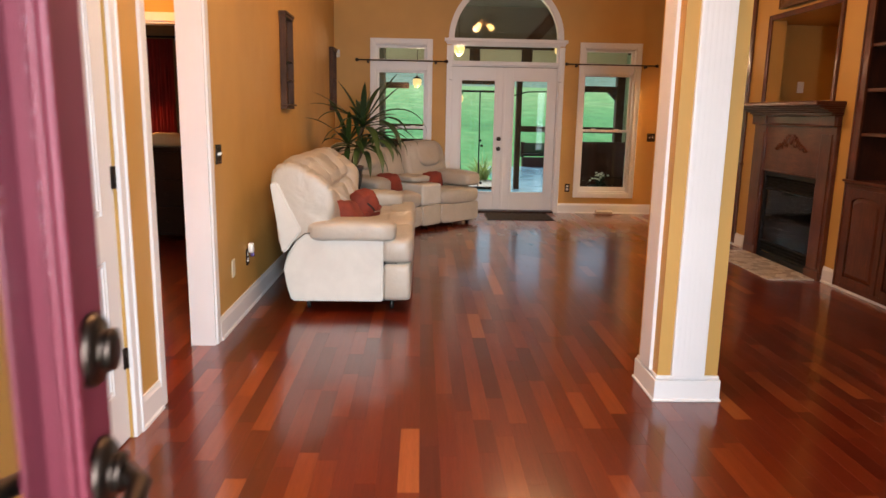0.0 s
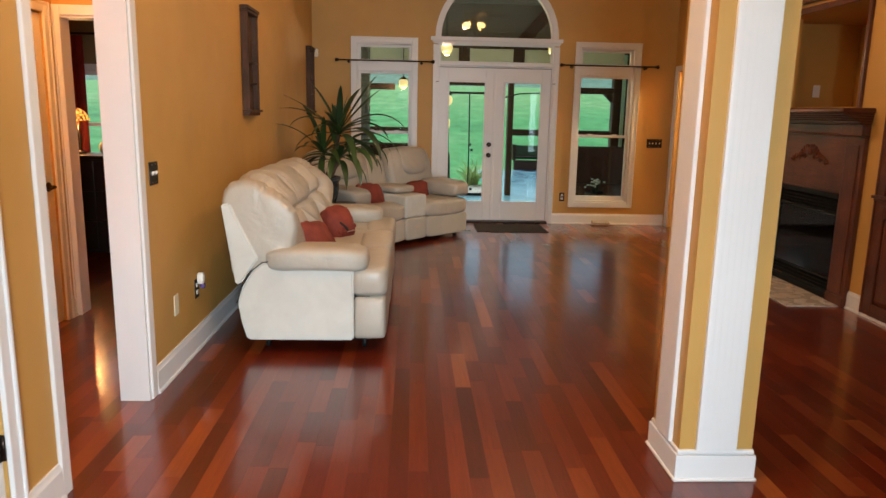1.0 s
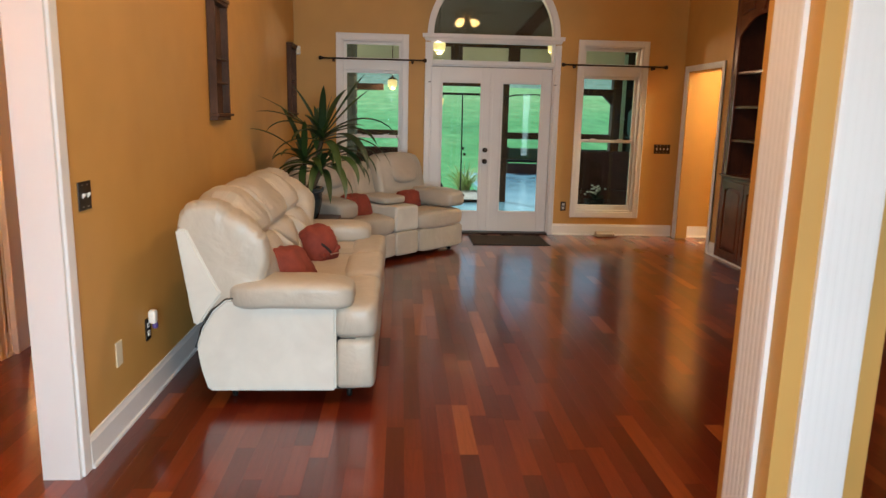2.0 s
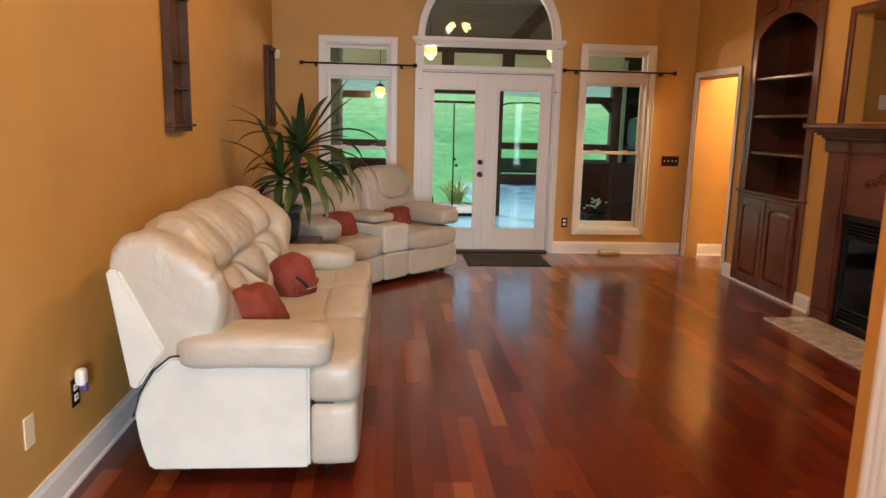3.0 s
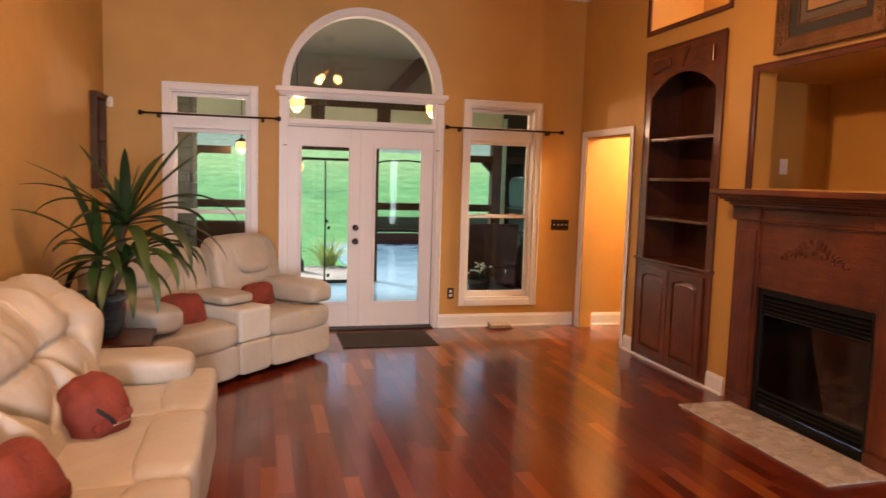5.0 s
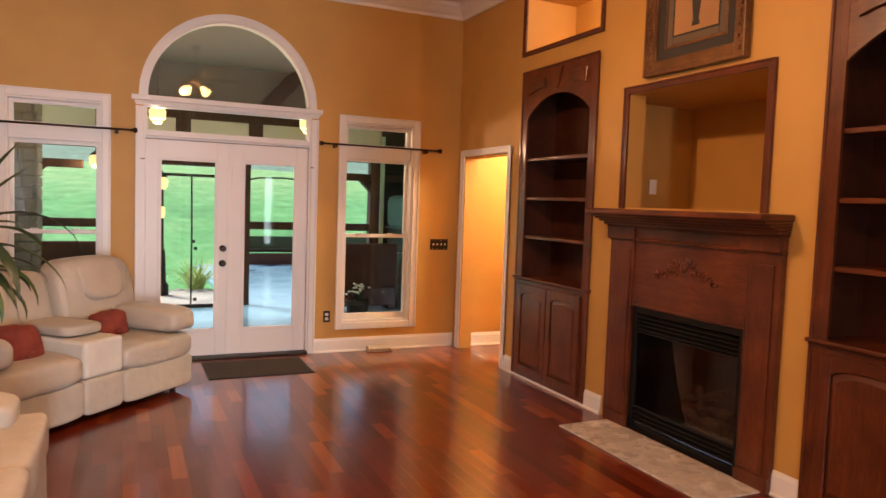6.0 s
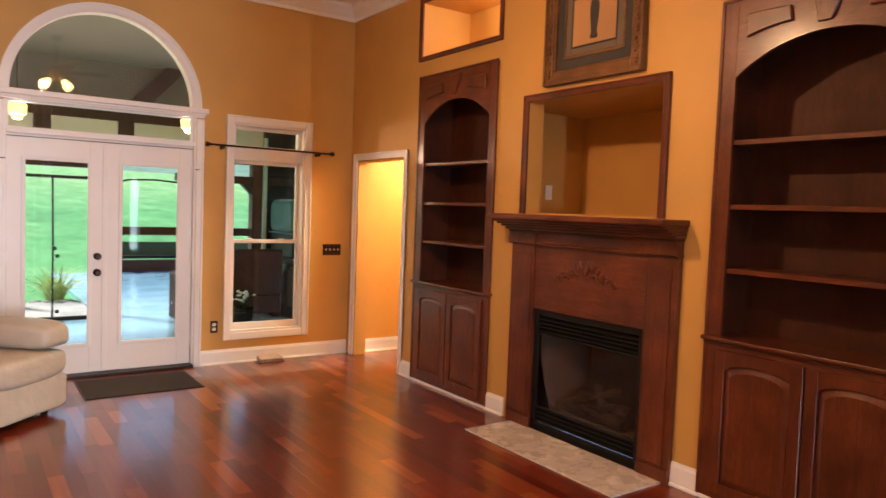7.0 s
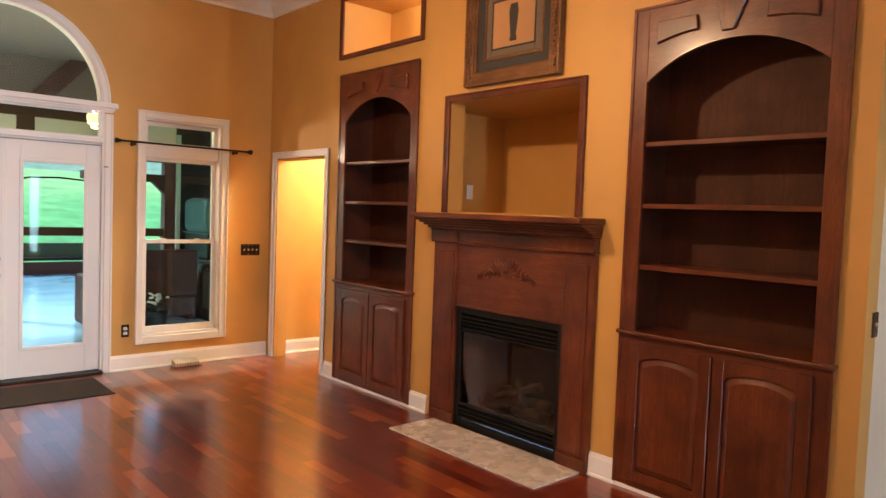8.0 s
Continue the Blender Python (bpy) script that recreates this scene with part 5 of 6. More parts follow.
def panel_door(name, at, turn, width, label, height=2.03, knob_at=0.07, hinge_side=1, lever=True, knob_z=0.93):
    """Moulded two-panel door; local x across from 0 to width, front towards -y."""
    d = thing(name, at, label, "door", "interior doors", "structure", turn)
    st, t = 0.115, 0.035
    lock = (0.80, 0.98)
    bm = boxes((0, 0, 0.008, st, t, height), (width - st, 0, 0.008, width, t, height), (st, 0, 0.008, width - st, t, 0.24), (st, 0, lock[0], width - st, t, lock[1]), (st, 0, height - 0.13, width - st, t, height))
    slab = part("door_slab", bm, WHITE, d)
    for a, b in ((0.24, lock[0]), (lock[1], height - 0.13)):
        bm = boxes((st, 0.010, a, width - st, t - 0.005, b))
        box(bm, st + 0.006, 0.002, a + 0.006, width - st - 0.006, 0.011, a + 0.022, 0.005, 2)
        box(bm, st + 0.006, 0.002, b - 0.022, width - st - 0.006, 0.011, b - 0.006, 0.005, 2)
        box(bm, st + 0.006, 0.002, a + 0.022, st + 0.022, 0.011, b - 0.022, 0.005, 2)
        box(bm, width - st - 0.022, 0.002, a + 0.022, width - st - 0.006, 0.011, b - 0.022, 0.005, 2)
        box(bm, st + 0.05, 0.001, a + 0.05, width - st - 0.05, 0.012, b - 0.05, 0.008, 2)
        part("panel", bm, WHITE, slab)
    kx = knob_at if hinge_side > 0 else width - knob_at
    bm = lathe(bmesh.new(), [(0.032, 0), (0.032, 0.006), (0.026, 0.011), (0.012, 0.014), (0.011, 0.045)], pose(kx, 0, knob_z, 90))
    h = part("handle", bm, BRONZE, d, "dark bronze handle")
    if lever:
        s = hinge_side
        pts = [(kx, -0.045, knob_z), (kx + s * 0.03, -0.052, knob_z + 0.004), (kx + s * 0.07, -0.05, knob_z - 0.008), (kx + s * 0.10, -0.048, knob_z + 0.006), (kx + s * 0.115, -0.047, knob_z + 0.016)]
        part("lever", tube(bmesh.new(), pts, [0.011, 0.010, 0.009, 0.008, 0.006], 10), BRONZE, h)
    else:
        part("knob", lathe(bmesh.new(), [(0.012, 0.04), (0.026, 0.048), (0.029, 0.060), (0.022, 0.072)], pose(kx, 0, knob_z, 90)), BRONZE, h)
    hx = width if hinge_side > 0 else 0
    for z in (0.36, 1.12, 1.86):
        bm = lathe(bmesh.new(), [(0.007, -0.045), (0.007, 0.045)], pose(hx + hinge_side * 0.004, -0.006, z), 10)
        box(bm, hx - 0.018, -0.003, z - 0.045, hx + 0.016, 0.001, z + 0.045)
        part("hinge", bm, BRONZE, d, "dark bronze hinge")
    return d


# local +x runs along +y in the room when turned by 90 degrees, and its front looks towards +x
panel_door("door_2", (LW - 0.012, 1.703, 0), 90, 0.724, "white two-panel closet door, closed, with bronze lever and hinges")
panel_door("door_3", (-2.172, 4.203, 0), 90, 0.814, "white two-panel hall door, closed, with dark bronze lever", hinge_side=-1)

# front door: plum with a tall glass lite, open inwards
PLUM = painted("plum_door_paint", (0.095, 0.011, 0.019), 0.5, 0.05, 0.15)
PLUM.node_tree.nodes["Principled BSDF"].inputs["Specular IOR Level"].default_value = 0.25
FRONTGLASS = pane_glass("front_door_glass", (0.96, 0.98, 0.97), 1.5)
fm = next(n for n in FRONTGLASS.node_tree.nodes if n.type == "MIX_SHADER")
FRONTGLASS.node_tree.links.remove(fm.inputs[0].links[0])
fm.inputs[0].default_value = 0.10
front = thing("door_4", (-0.083, FRONT + 0.008, 0), "plum painted front door with tall glass lite, standing open", "door", "", "structure", 97.3)
DWID, DT = 0.905, 0.036
bm = boxes((0, 0, 0.01, 0.10, DT, 2.03), (DWID - 0.077, 0, 0.01, DWID, DT, 2.03), (0.10, 0, 0.01, DWID - 0.077, DT, 0.26), (0.10, 0, 1.88, DWID - 0.077, DT, 2.03))
part("door_slab", bm, PLUM, front, "plum painted door leaf")
bm = bmesh.new()
for yy, s in ((0.0, -1), (DT, 1)):              # stepped moulding round the glass
    for w0, w1, h in ((0.0, 0.016, 0.005), (0.016, 0.031, 0.009), (0.031, 0.044, 0.004)):
        a, b = sorted((yy - s * 0.002, yy + s * h))
        x0, x1, z0, z1 = 0.10, DWID - 0.077, 0.26, 1.88
        for r in ((x0 + w0, z0 + w0, x0 + w1, z1 - w0), (x1 - w1, z0 + w0, x1 - w0, z1 - w0), (x0 + w1, z0 + w0, x1 - w1, z0 + w1), (x0 + w1, z1 - w1, x1 - w1, z1 - w0)):
            box(bm, r[0], a, r[1], r[2], b, r[3], 0.003, 2)
part("lite_frame", bm, PLUM, front)
g = part("pane", boxes((0.10, 0.013, 0.26, DWID - 0.077, 0.019, 1.88)), FRONTGLASS, front)
g.visible_shadow = False
for z, nm in ((1.168, "deadbolt"), (1.040, "handle")):
    for yy, s in ((0.0, -1), (DT, 1)):
        m = pose(DWID - 0.043, yy, z, 90 if s < 0 else -90)
        bm = lathe(bmesh.new(), [(0.036, 0), (0.036, 0.005), (0.033, 0.009), (0.031, 0.011), (0.019, 0.012), (0.019, 0.016), (0.021, 0.018), (0.020, 0.023), (0.011, 0.025)], m, 28)
        k = part(nm, bm, BRONZE, front, "aged bronze hardware")
        if nm == "handle":
            pts = [(DWID - 0.043, yy + s * 0.023, z), (DWID - 0.075, yy + s * 0.045, z + 0.003), (DWID - 0.125, yy + s * 0.046, z - 0.008), (DWID - 0.17, yy + s * 0.043, z + 0.006)]
            part("lever", tube(bmesh.new(), pts, [0.011, 0.011, 0.010, 0.007], 10), BRONZE, k)

# ---------------------------------------------------------------- fixtures on the walls


def wall_shelf(y, label):
    """Small rustic wall shelf with two low boards; front looks towards +x."""
    t = thing("wall_shelf", (LW, y, 1.41), label, "shelf", "rustic wall shelves")
    w, d, h = 0.365, 0.056, 0.82
    part("top_board", boxes((0, -0.006, h - 0.024, d + 0.012, w + 0.022, h), bev=0.004), RUSTIC, t)
    part("crown_strip", boxes((0, -0.001, h - 0.048, d + 0.006, w + 0.008, h - 0.025), bev=0.005), RUSTIC, t)
    part("bottom_board", boxes((0, -0.004, 0.028, d + 0.014, w + 0.045, 0.044), bev=0.004), RUSTIC, t)
    part("apron_board", boxes((0, 0.0, 0.0, d, w + 0.006, 0.027), bev=0.004), RUSTIC, t)
    for a, b in ((0.0, 0.02), (w - 0.02, w)):
        part("side_board", boxes((0.003, a, 0.045, d, b, h - 0.049), bev=0.003), RUSTIC, t)
    part("back_board", boxes((0.0, 0.02, 0.045, 0.008, w - 0.02, h - 0.049)), RUSTIC, t)
    for z in (0.245, 0.405):
        part("shelf_board", boxes((0.008, 0.0205, z, d - 0.010, w - 0.0205, z + 0.013), bev=0.002), RUSTIC, t)
    return t


wall_shelf(5.825, "narrow rustic brown wooden wall shelf above the sofa")
wall_shelf(9.13, "narrow rustic brown wooden wall shelf in the corner")


def plate(name, at, axis, gangs, material, label, kind="switch", height=0.117):
    """Wall plate in the plane of axis ('x+' looks along +x, 'x-' along -x, 'y-' along -y), with toggles or sockets."""
    turn = {"y-": 0, "x+": 90, "x-": -90, "y+": 180}[axis]
    t = thing(name, at, label, "switch" if kind == "switch" else "outlet", turn=turn)
    w = 0.07 + 0.046 * (gangs - 1)
    part("cover_plate", boxes((-w / 2, -0.006, -height / 2, w / 2, 0, height / 2), bev=0.003), material, t)
    for i in range(gangs):
        x = -0.023 * (gangs - 1) + 0.046 * i
        if kind == "switch":
            bm = bmesh.new()
            prism(bm, [(-0.006, -0.010), (-0.006, 0.010), (-0.016, 0.012), (-0.018, 0.004)], 0, x - 0.005, x + 0.005)
            part("toggle", bm, PLASTIC, t, "pale toggle")
        elif kind == "socket":
            for z in (-0.022, 0.022):
                bm = boxes((x - 0.017, -0.009, z - 0.014, x + 0.017, -0.005, z + 0.014), bev=0.003)
                s = part("socket", bm, PLASTIC, t, "pale socket")
                part("slot", boxes((x - 0.008, -0.0096, z - 0.004, x - 0.005, -0.0088, z + 0.006), (x + 0.005, -0.0096, z - 0.004, x + 0.008, -0.0088, z + 0.006)), DARKGAP, s)
        for z in (-height / 2 + 0.014, height / 2 - 0.014):
            if kind == "switch":
                part("screw", lathe(bmesh.new(), [(0.003, 0), (0.002, 0.0015)], pose(x, -0.006, z, 90), 8), STEEL, t)
    return t


plate("light_switch", (3.480, FW, 1.112), "y-", 4, BRONZE, "four-gang bronze switch plate beside the window")
plate("wall_outlet", (2.257, FW, 0.368), "y-", 1, BRONZE, "bronze outlet plate with pale sockets under the window", "socket")
plate("light_switch", (LW, 3.872, 1.130), "x+", 2, BRONZE, "two-gang bronze switch plate by the hall opening")
plate("wall_outlet", (LW, 4.48, 0.375), "x+", 1, BRONZE, "dark outlet plate holding a plug-in freshener", "socket")
plate("blank_plate", (LW, 4.105, 0.375), "x+", 1, IVORY, "ivory blank cover plate low on the wall", "blank")
plate("wall_outlet", (4.20, 7.197, 1.745), "y-", 1, PLASTIC, "white outlet plate inside the recess", "blank")
plate("light_switch", (3.80, 4.04, 1.12), "y-", 1, BRONZE, "bronze switch plate on the pale wall")
t = thing("air_freshener", (LW + 0.009, 4.48, 0.405), "white plug-in air freshener in the outlet", "air freshener")
bm = bmesh.new()
puff(bm, (0.022, 0, 0.035), (0.020, 0.024, 0.036), 0.5, 20, 14)
part("body", bm, PLASTIC, t)
bm = bmesh.new()
puff(bm, (0.030, 0.004, -0.012), (0.014, 0.014, 0.018), 0.6, 14, 10)
part("refill", bm, Mat("purple_liquid", (0.10, 0.07, 0.22), 0.15).m, t, "violet refill bottle")
t = thing("motion_sensor", (LW + 0.05, FW, 2.19), "small white motion sensor in the corner", "sensor")
part("housing", boxes((-0.03, -0.045, -0.05, 0.03, 0, 0.05), bev=0.012), PLASTIC, t)
part("lens", boxes((-0.02, -0.049, -0.03, 0.02, -0.044, 0.005), bev=0.004), IVORY, t)


def curtain_rod(x0, x1, label):
    r = thing("curtain_rod", ((x0 + x1) / 2, 9.625, 2.108), label, "curtain rod", "bare curtain rods")
    h = (x1 - x0) / 2
    part("rod", tube(bmesh.new(), [(-h + 0.03, 0, 0), (0, 0, 0), (h - 0.03, 0, 0)], 0.0095, 12), BRONZE, r)
    for s in (-1, 1):
        prof = [(0.010, 0), (0.016, 0.006), (0.012, 0.014), (0.022, 0.026), (0.025, 0.040), (0.018, 0.052), (0.006, 0.056)]
        part("finial", lathe(bmesh.new(), prof, pose(s * (h - 0.045), 0, 0, 0, s * 90, 0), 16), BRONZE, r)
        x = s * (h - 0.16)
        bm = tube(bmesh.new(), [(x, 0.074, -0.02), (x, 0.03, -0.022), (x, 0.0, -0.012)], 0.007, 8)
        lathe(bm, [(0.018, 0), (0.018, 0.006), (0.010, 0.010)], pose(x, 0.075, -0.02, 90), 14)
        box(bm, x - 0.008, -0.012, -0.034, x + 0.008, 0.012, -0.010, 0.003, 1)
        part("bracket", bm, BRONZE, r)
    return r


curtain_rod(-0.79, 0.475, "bare dark bronze curtain rod over the window by the plant")
curtain_rod(2.135, 3.435, "bare dark bronze curtain rod over the window by the switches")

# door mat and floor register
MATM = Mat("brown_coir", (0.022, 0.014, 0.010), 0.95)
MATM.bump(MATM.noise(MATM.coords(), 260, 3), 1.0, 0.004)
mat = thing("door_mat", (1.49, 9.215, 0), "dark brown door mat lying before the french doors", "mat")
part("matting", boxes((-0.445, -0.305, 0, 0.445, 0.305, 0.010), bev=0.004), MATM.m, mat)
bm = boxes((-0.455, -0.315, 0, -0.445, 0.315, 0.007), (0.445, -0.315, 0, 0.455, 0.315, 0.007), (-0.445, -0.315, 0, 0.445, -0.305, 0.007), (-0.445, 0.305, 0, 0.445, 0.315, 0.007))
part("rubber_edge", bm, BLACKMETAL, mat)
VENTW = wooden("vent_wood", (0.40, 0.33, 0.27), (0.58, 0.50, 0.43), 0.5, 0)
vent = thing("floor_vent", (2.79, 9.605, 0), "pale deflector over the floor register by the baseboard", "vent")
part("base", boxes((-0.135, -0.065, 0, 0.135, 0.06, 0.008), bev=0.002), CHERRY_FLAT, vent)
bm = bmesh.new()
prism(bm, [(0.055, 0.008), (0.055, 0.055), (0.035, 0.062), (-0.045, 0.040), (-0.06, 0.008)], 0, -0.115, 0.115)
dfl = part("deflector", bm, VENTW, vent)
for i in range(9):
    part("slat", boxes((-0.10 + i * 0.025 - 0.003, -0.064, 0.012, -0.10 + i * 0.025 + 0.003, -0.052, 0.036)), CHERRY_FLAT, dfl)

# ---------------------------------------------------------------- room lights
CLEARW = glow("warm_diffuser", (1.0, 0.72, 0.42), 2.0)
# unseen recessed cans, added to brighten the foyer and the near wall
for cx_, cy_, power in FILL_CANS:
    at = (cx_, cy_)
    can = thing("recessed_light", (*at, TOP), "round white recessed ceiling light, unseen and added for fill", "ceiling light", "recessed ceiling lights")
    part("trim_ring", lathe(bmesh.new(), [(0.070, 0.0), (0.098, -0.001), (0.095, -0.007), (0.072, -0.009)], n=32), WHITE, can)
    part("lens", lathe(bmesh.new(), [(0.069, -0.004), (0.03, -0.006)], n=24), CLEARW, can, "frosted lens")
    lamp("recessed_fill_lamp", "AREA", power, WARM, look((*at, TOP - 0.014), (*at, 0)), 0.16)
for nm, at, pw, tint, label in (("hall_light", (5.0, 8.95, 2.75), HALL_POWER, (1.0, 0.94, 0.60), "flush ceiling light in the hall"), ("hall_light", (-1.72, 3.9, 2.75), LEFT_POWER, (1.0, 0.54, 0.17), "flush ceiling light in the bedroom hall")):
    t = thing(nm, at, label, "ceiling light", "hall lights")
    part("canopy", lathe(bmesh.new(), [(0.14, 0), (0.145, -0.012), (0.13, -0.025)], n=24), BRONZE, t)
    part("diffuser", lathe(bmesh.new(), [(0.125, -0.026), (0.12, -0.05), (0.08, -0.075), (0.01, -0.085)], n=24), CLEARW, t, "frosted glass bowl")
    lamp("hall_lamp", "POINT", pw, tint, Matrix.Translation((at[0], at[1], at[2] - 0.17)), 0.12)
# ceiling fan with two tulip lights in the middle of the room
FANGLASS = glow("fan_light_glass", (1.0, 0.56, 0.19), FAN_GLOW)
fan = thing("ceiling_fan", (1.30, 6.10, 3.12), "bronze ceiling fan with two glowing tulip lights over the living room", "ceiling fan")
part("downrod", tube(bmesh.new(), [(0, 0, 0.12), (0, 0, 0.3), (0, 0, TOP - 3.12 - 0.04)], 0.014, 10), BRONZE, fan)
part("canopy", lathe(bmesh.new(), [(0.02, TOP - 3.12 - 0.08), (0.06, TOP - 3.12 - 0.05), (0.075, TOP - 3.12)], n=24), BRONZE, fan)
part("motor", lathe(bmesh.new(), [(0.03, 0.14), (0.08, 0.12), (0.105, 0.08), (0.10, 0.04), (0.05, 0.01), (0.04, -0.05)], n=24), metal("antique_brass", (0.42, 0.26, 0.12), 0.36), fan, "antique brass motor housing")
FANWOOD = wooden("fan_blade_wood", (0.10, 0.05, 0.025), (0.24, 0.13, 0.065), 0.4, 0)
for i in range(5):
    bm = boxes((0.16, -0.065, 0.075, 0.62, 0.065, 0.083), bev=0.003)
    box(bm, 0.08, -0.02, 0.07, 0.17, 0.02, 0.082, 0.003, 1)
    bm.transform(pose(0, 0, 0, 8, 0, 72 * i + 10))
    part("blade", bm, FANWOOD, fan, "brown wooden fan blade")
for a in (180, 0):
    m = pose(0, 0, 0, 0, 0, a) @ pose(0.055, 0, -0.01, 0, 138, 0)
    part("tulip_shade", lathe(bmesh.new(), [(0.025, 0.03), (0.04, 0.05), (0.058, 0.10), (0.062, 0.15), (0.055, 0.17)], m, 20), FANGLASS, fan, "glowing tulip glass")
    sx = 1 if a == 0 else -1                    # each bulb shines out of the mouth of its shade
    mouth = (1.30 + sx * 0.185, 6.10, 2.97)
    lamp("fan_lamp", "AREA", FAN_POWER, WARM, look(mouth, (mouth[0] + sx * 1.0, 6.10, 2.97 - 0.75)), 0.10)
t = thing("niche_light", (3.95, 7.55, 3.42), "small puck light in the top of the high niche", "ceiling light")
part("housing", lathe(bmesh.new(), [(0.04, 0), (0.042, -0.012), (0.035, -0.02)], n=20), BRONZE, t)
lamp("niche_lamp", "POINT", NICHE_POWER, (1.0, 0.82, 0.55), Matrix.Translation((3.95, 7.55, 3.36)), 0.03)
# daylight through the openings
DAY = (0.66, 0.88, 1.0)
lamp("daylight_entrance", "AREA", DAY_DOOR, DAY, look((0.58, FRONT - 0.80, 1.50), (0.52, 3.8, 0.2)), 0.76, 1.6, 145)
lamp("daylight_front_window", "AREA", DAY_WINDOW, DAY, look((3.60, FRONT - 0.18, 1.22), (3.60, 3, 1.0)), 0.18, 1.65)
# added fill: an unseen dining window made up to brighten the pale wall
lamp("added_dining_fill", "AREA", FILL_DINING, DAY, look((5.05, FRONT - 0.12, 1.35), (4.7, 3, 1.0)), 0.96, 1.46)

# ---------------------------------------------------------------- the bedroom through the hall
dresser = thing("dresser", (-3.05, 7.30, 0), "black wooden dresser under the bedroom window", "dresser")
part("carcass", boxes((-0.75, -0.24, 0.06, 0.75, 0.24, 0.96), bev=0.004), ESPRESSO, dresser)
part("top", boxes((-0.78, -0.265, 0.96, 0.78, 0.25, 0.995), bev=0.006), ESPRESSO, dresser)
for ix in range(3):
    for iz in range(3):
        x, z = -0.735 + ix * 0.495, 0.09 + iz * 0.29
        dr = part("drawer", boxes((x, -0.258, z, x + 0.48, -0.241, z + 0.275), bev=0.004), ESPRESSO, dresser)
        part("pull", lathe(bmesh.new(), [(0.006, 0), (0.008, 0.012), (0.014, 0.02), (0.010, 0.028)], pose(x + 0.24, -0.258, z + 0.13, 90), 12), BRONZE, dr)
for x in (-0.70, 0.70):
    for y in (-0.20, 0.20):
        part("foot", boxes((x - 0.035, y - 0.03, 0, x + 0.035, y + 0.03, 0.06)), ESPRESSO, dresser)
tl = thing("table_lamp", (-3.06, 7.36, 0.995), "stained glass table lamp glowing on the dresser", "lamp")
part("base", lathe(bmesh.new(), [(0.055, 0), (0.058, 0.012), (0.025, 0.03), (0.016, 0.06), (0.024, 0.14), (0.012, 0.22), (0.010, 0.34)], n=20), BRONZE, tl)
SHADE = Mat("stained_glass", (0.7, 0.25, 0.04), 0.3)
sv = SHADE.n("ShaderNodeTexVoronoi", Scale=45.0)
SHADE.link(SHADE.coords(world=False), sv.inputs["Vector"])
sc = SHADE.ramp(sv.outputs["Distance"], [(0.05, (0.9, 0.55, 0.12)), (0.35, (0.85, 0.38, 0.05)), (0.6, (0.08, 0.02, 0.01))])
SHADE.colour(sc)
SHADE.link(sc, SHADE.b.inputs["Emission Color"])
SHADE.b.inputs["Emission Strength"].default_value = 2.2
part("shade", lathe(bmesh.new(), [(0.108, 0.32), (0.106, 0.335), (0.085, 0.38), (0.055, 0.415), (0.025, 0.435), (0.01, 0.44)], n=28), SHADE.m, tl, "amber stained glass shade")
lamp("bedside_lamp", "POINT", BED_POWER, (1.0, 0.55, 0.2), Matrix.Translation((-3.06, 7.28, 1.28)), 0.03)
CURT = Mat("red_curtain", (0.22, 0.012, 0.010), 0.8)
CURT.colour(CURT.ramp(CURT.noise(CURT.coords((6, 6, 1)), 4, 4), [(0.3, (0.16, 0.008, 0.006)), (0.7, (0.36, 0.022, 0.014))]))


def curtain(x0, x1, label):
    c = thing("curtain", ((x0 + x1) / 2, 7.93, 0.05), label, "curtain", "bedroom curtains")
    h = (x1 - x0) / 2
    front_, back_ = [], []
    n = 44
    for i in range(n + 1):
        x = -h + 2 * h * i / n
        y = 0.028 * math.sin(i * 1.15) + 0.012 * math.sin(i * 0.43)
        front_.append((x, y - 0.004))
        back_.append((x, y + 0.004))
    bm = bmesh.new()
    prism(bm, front_ + back_[::-1], 2, 0, 2.12)
    part("cloth", bm, CURT.m, c)
    return c


curtain(-4.20, -3.22, "dark red bedroom curtain behind the lamp")
curtain(-3.04, -2.72, "dark red bedroom curtain drawn aside")
part("rod", tube(bmesh.new(), [(-4.3, 0, 0), (-3.4, 0, 0), (-2.6, 0, 0)], 0.012, 10), BRONZE, thing("curtain_rod", (0, 7.92, 2.19), "dark rod over the bedroom window", "curtain rod"))
bw = thing("window_3", (-3.48, 8.0, 0.62), "white bedroom window with lawn beyond", "window", "", "structure")
part("window_frame", boxes((-0.44, 0.02, 0, -0.40, 0.10, 1.2), (0.40, 0.02, 0, 0.44, 0.10, 1.2), (-0.40, 0.02, 0, 0.40, 0.10, 0.04), (-0.40, 0.02, 1.16, 0.40, 0.10, 1.2), (-0.40, 0.03, 0.625, 0.40, 0.08, 0.66)), WHITE, bw)
part("casing", boxes((-0.51, -0.02, -0.07, -0.44, 0, 1.27), (0.44, -0.02, -0.07, 0.51, 0, 1.27), (-0.44, -0.02, 1.2, 0.44, 0, 1.27), (-0.44, -0.02, -0.07, 0.44, 0, 0)), WHITE, bw)
g = part("pane", boxes((-0.40, 0.05, 0.04, 0.40, 0.056, 0.625), (-0.40, 0.05, 0.66, 0.40, 0.056, 1.16)), GLASS, bw)
g.visible_shadow = False
bm = bmesh.new()
puff(bm, (0, 0, 0.07), (0.20, 0.12, 0.075), 0.6, 24, 16, wrinkle(77, 0.01, 8))
own("cushion", bm, leather("beige_cloth", (0.50, 0.38, 0.22), 0.8), "beige cushion lying on the dresser", "cushion", smooth=True).matrix_world = pose(-2.62, 7.28, 0.995, 0, 0, 10)

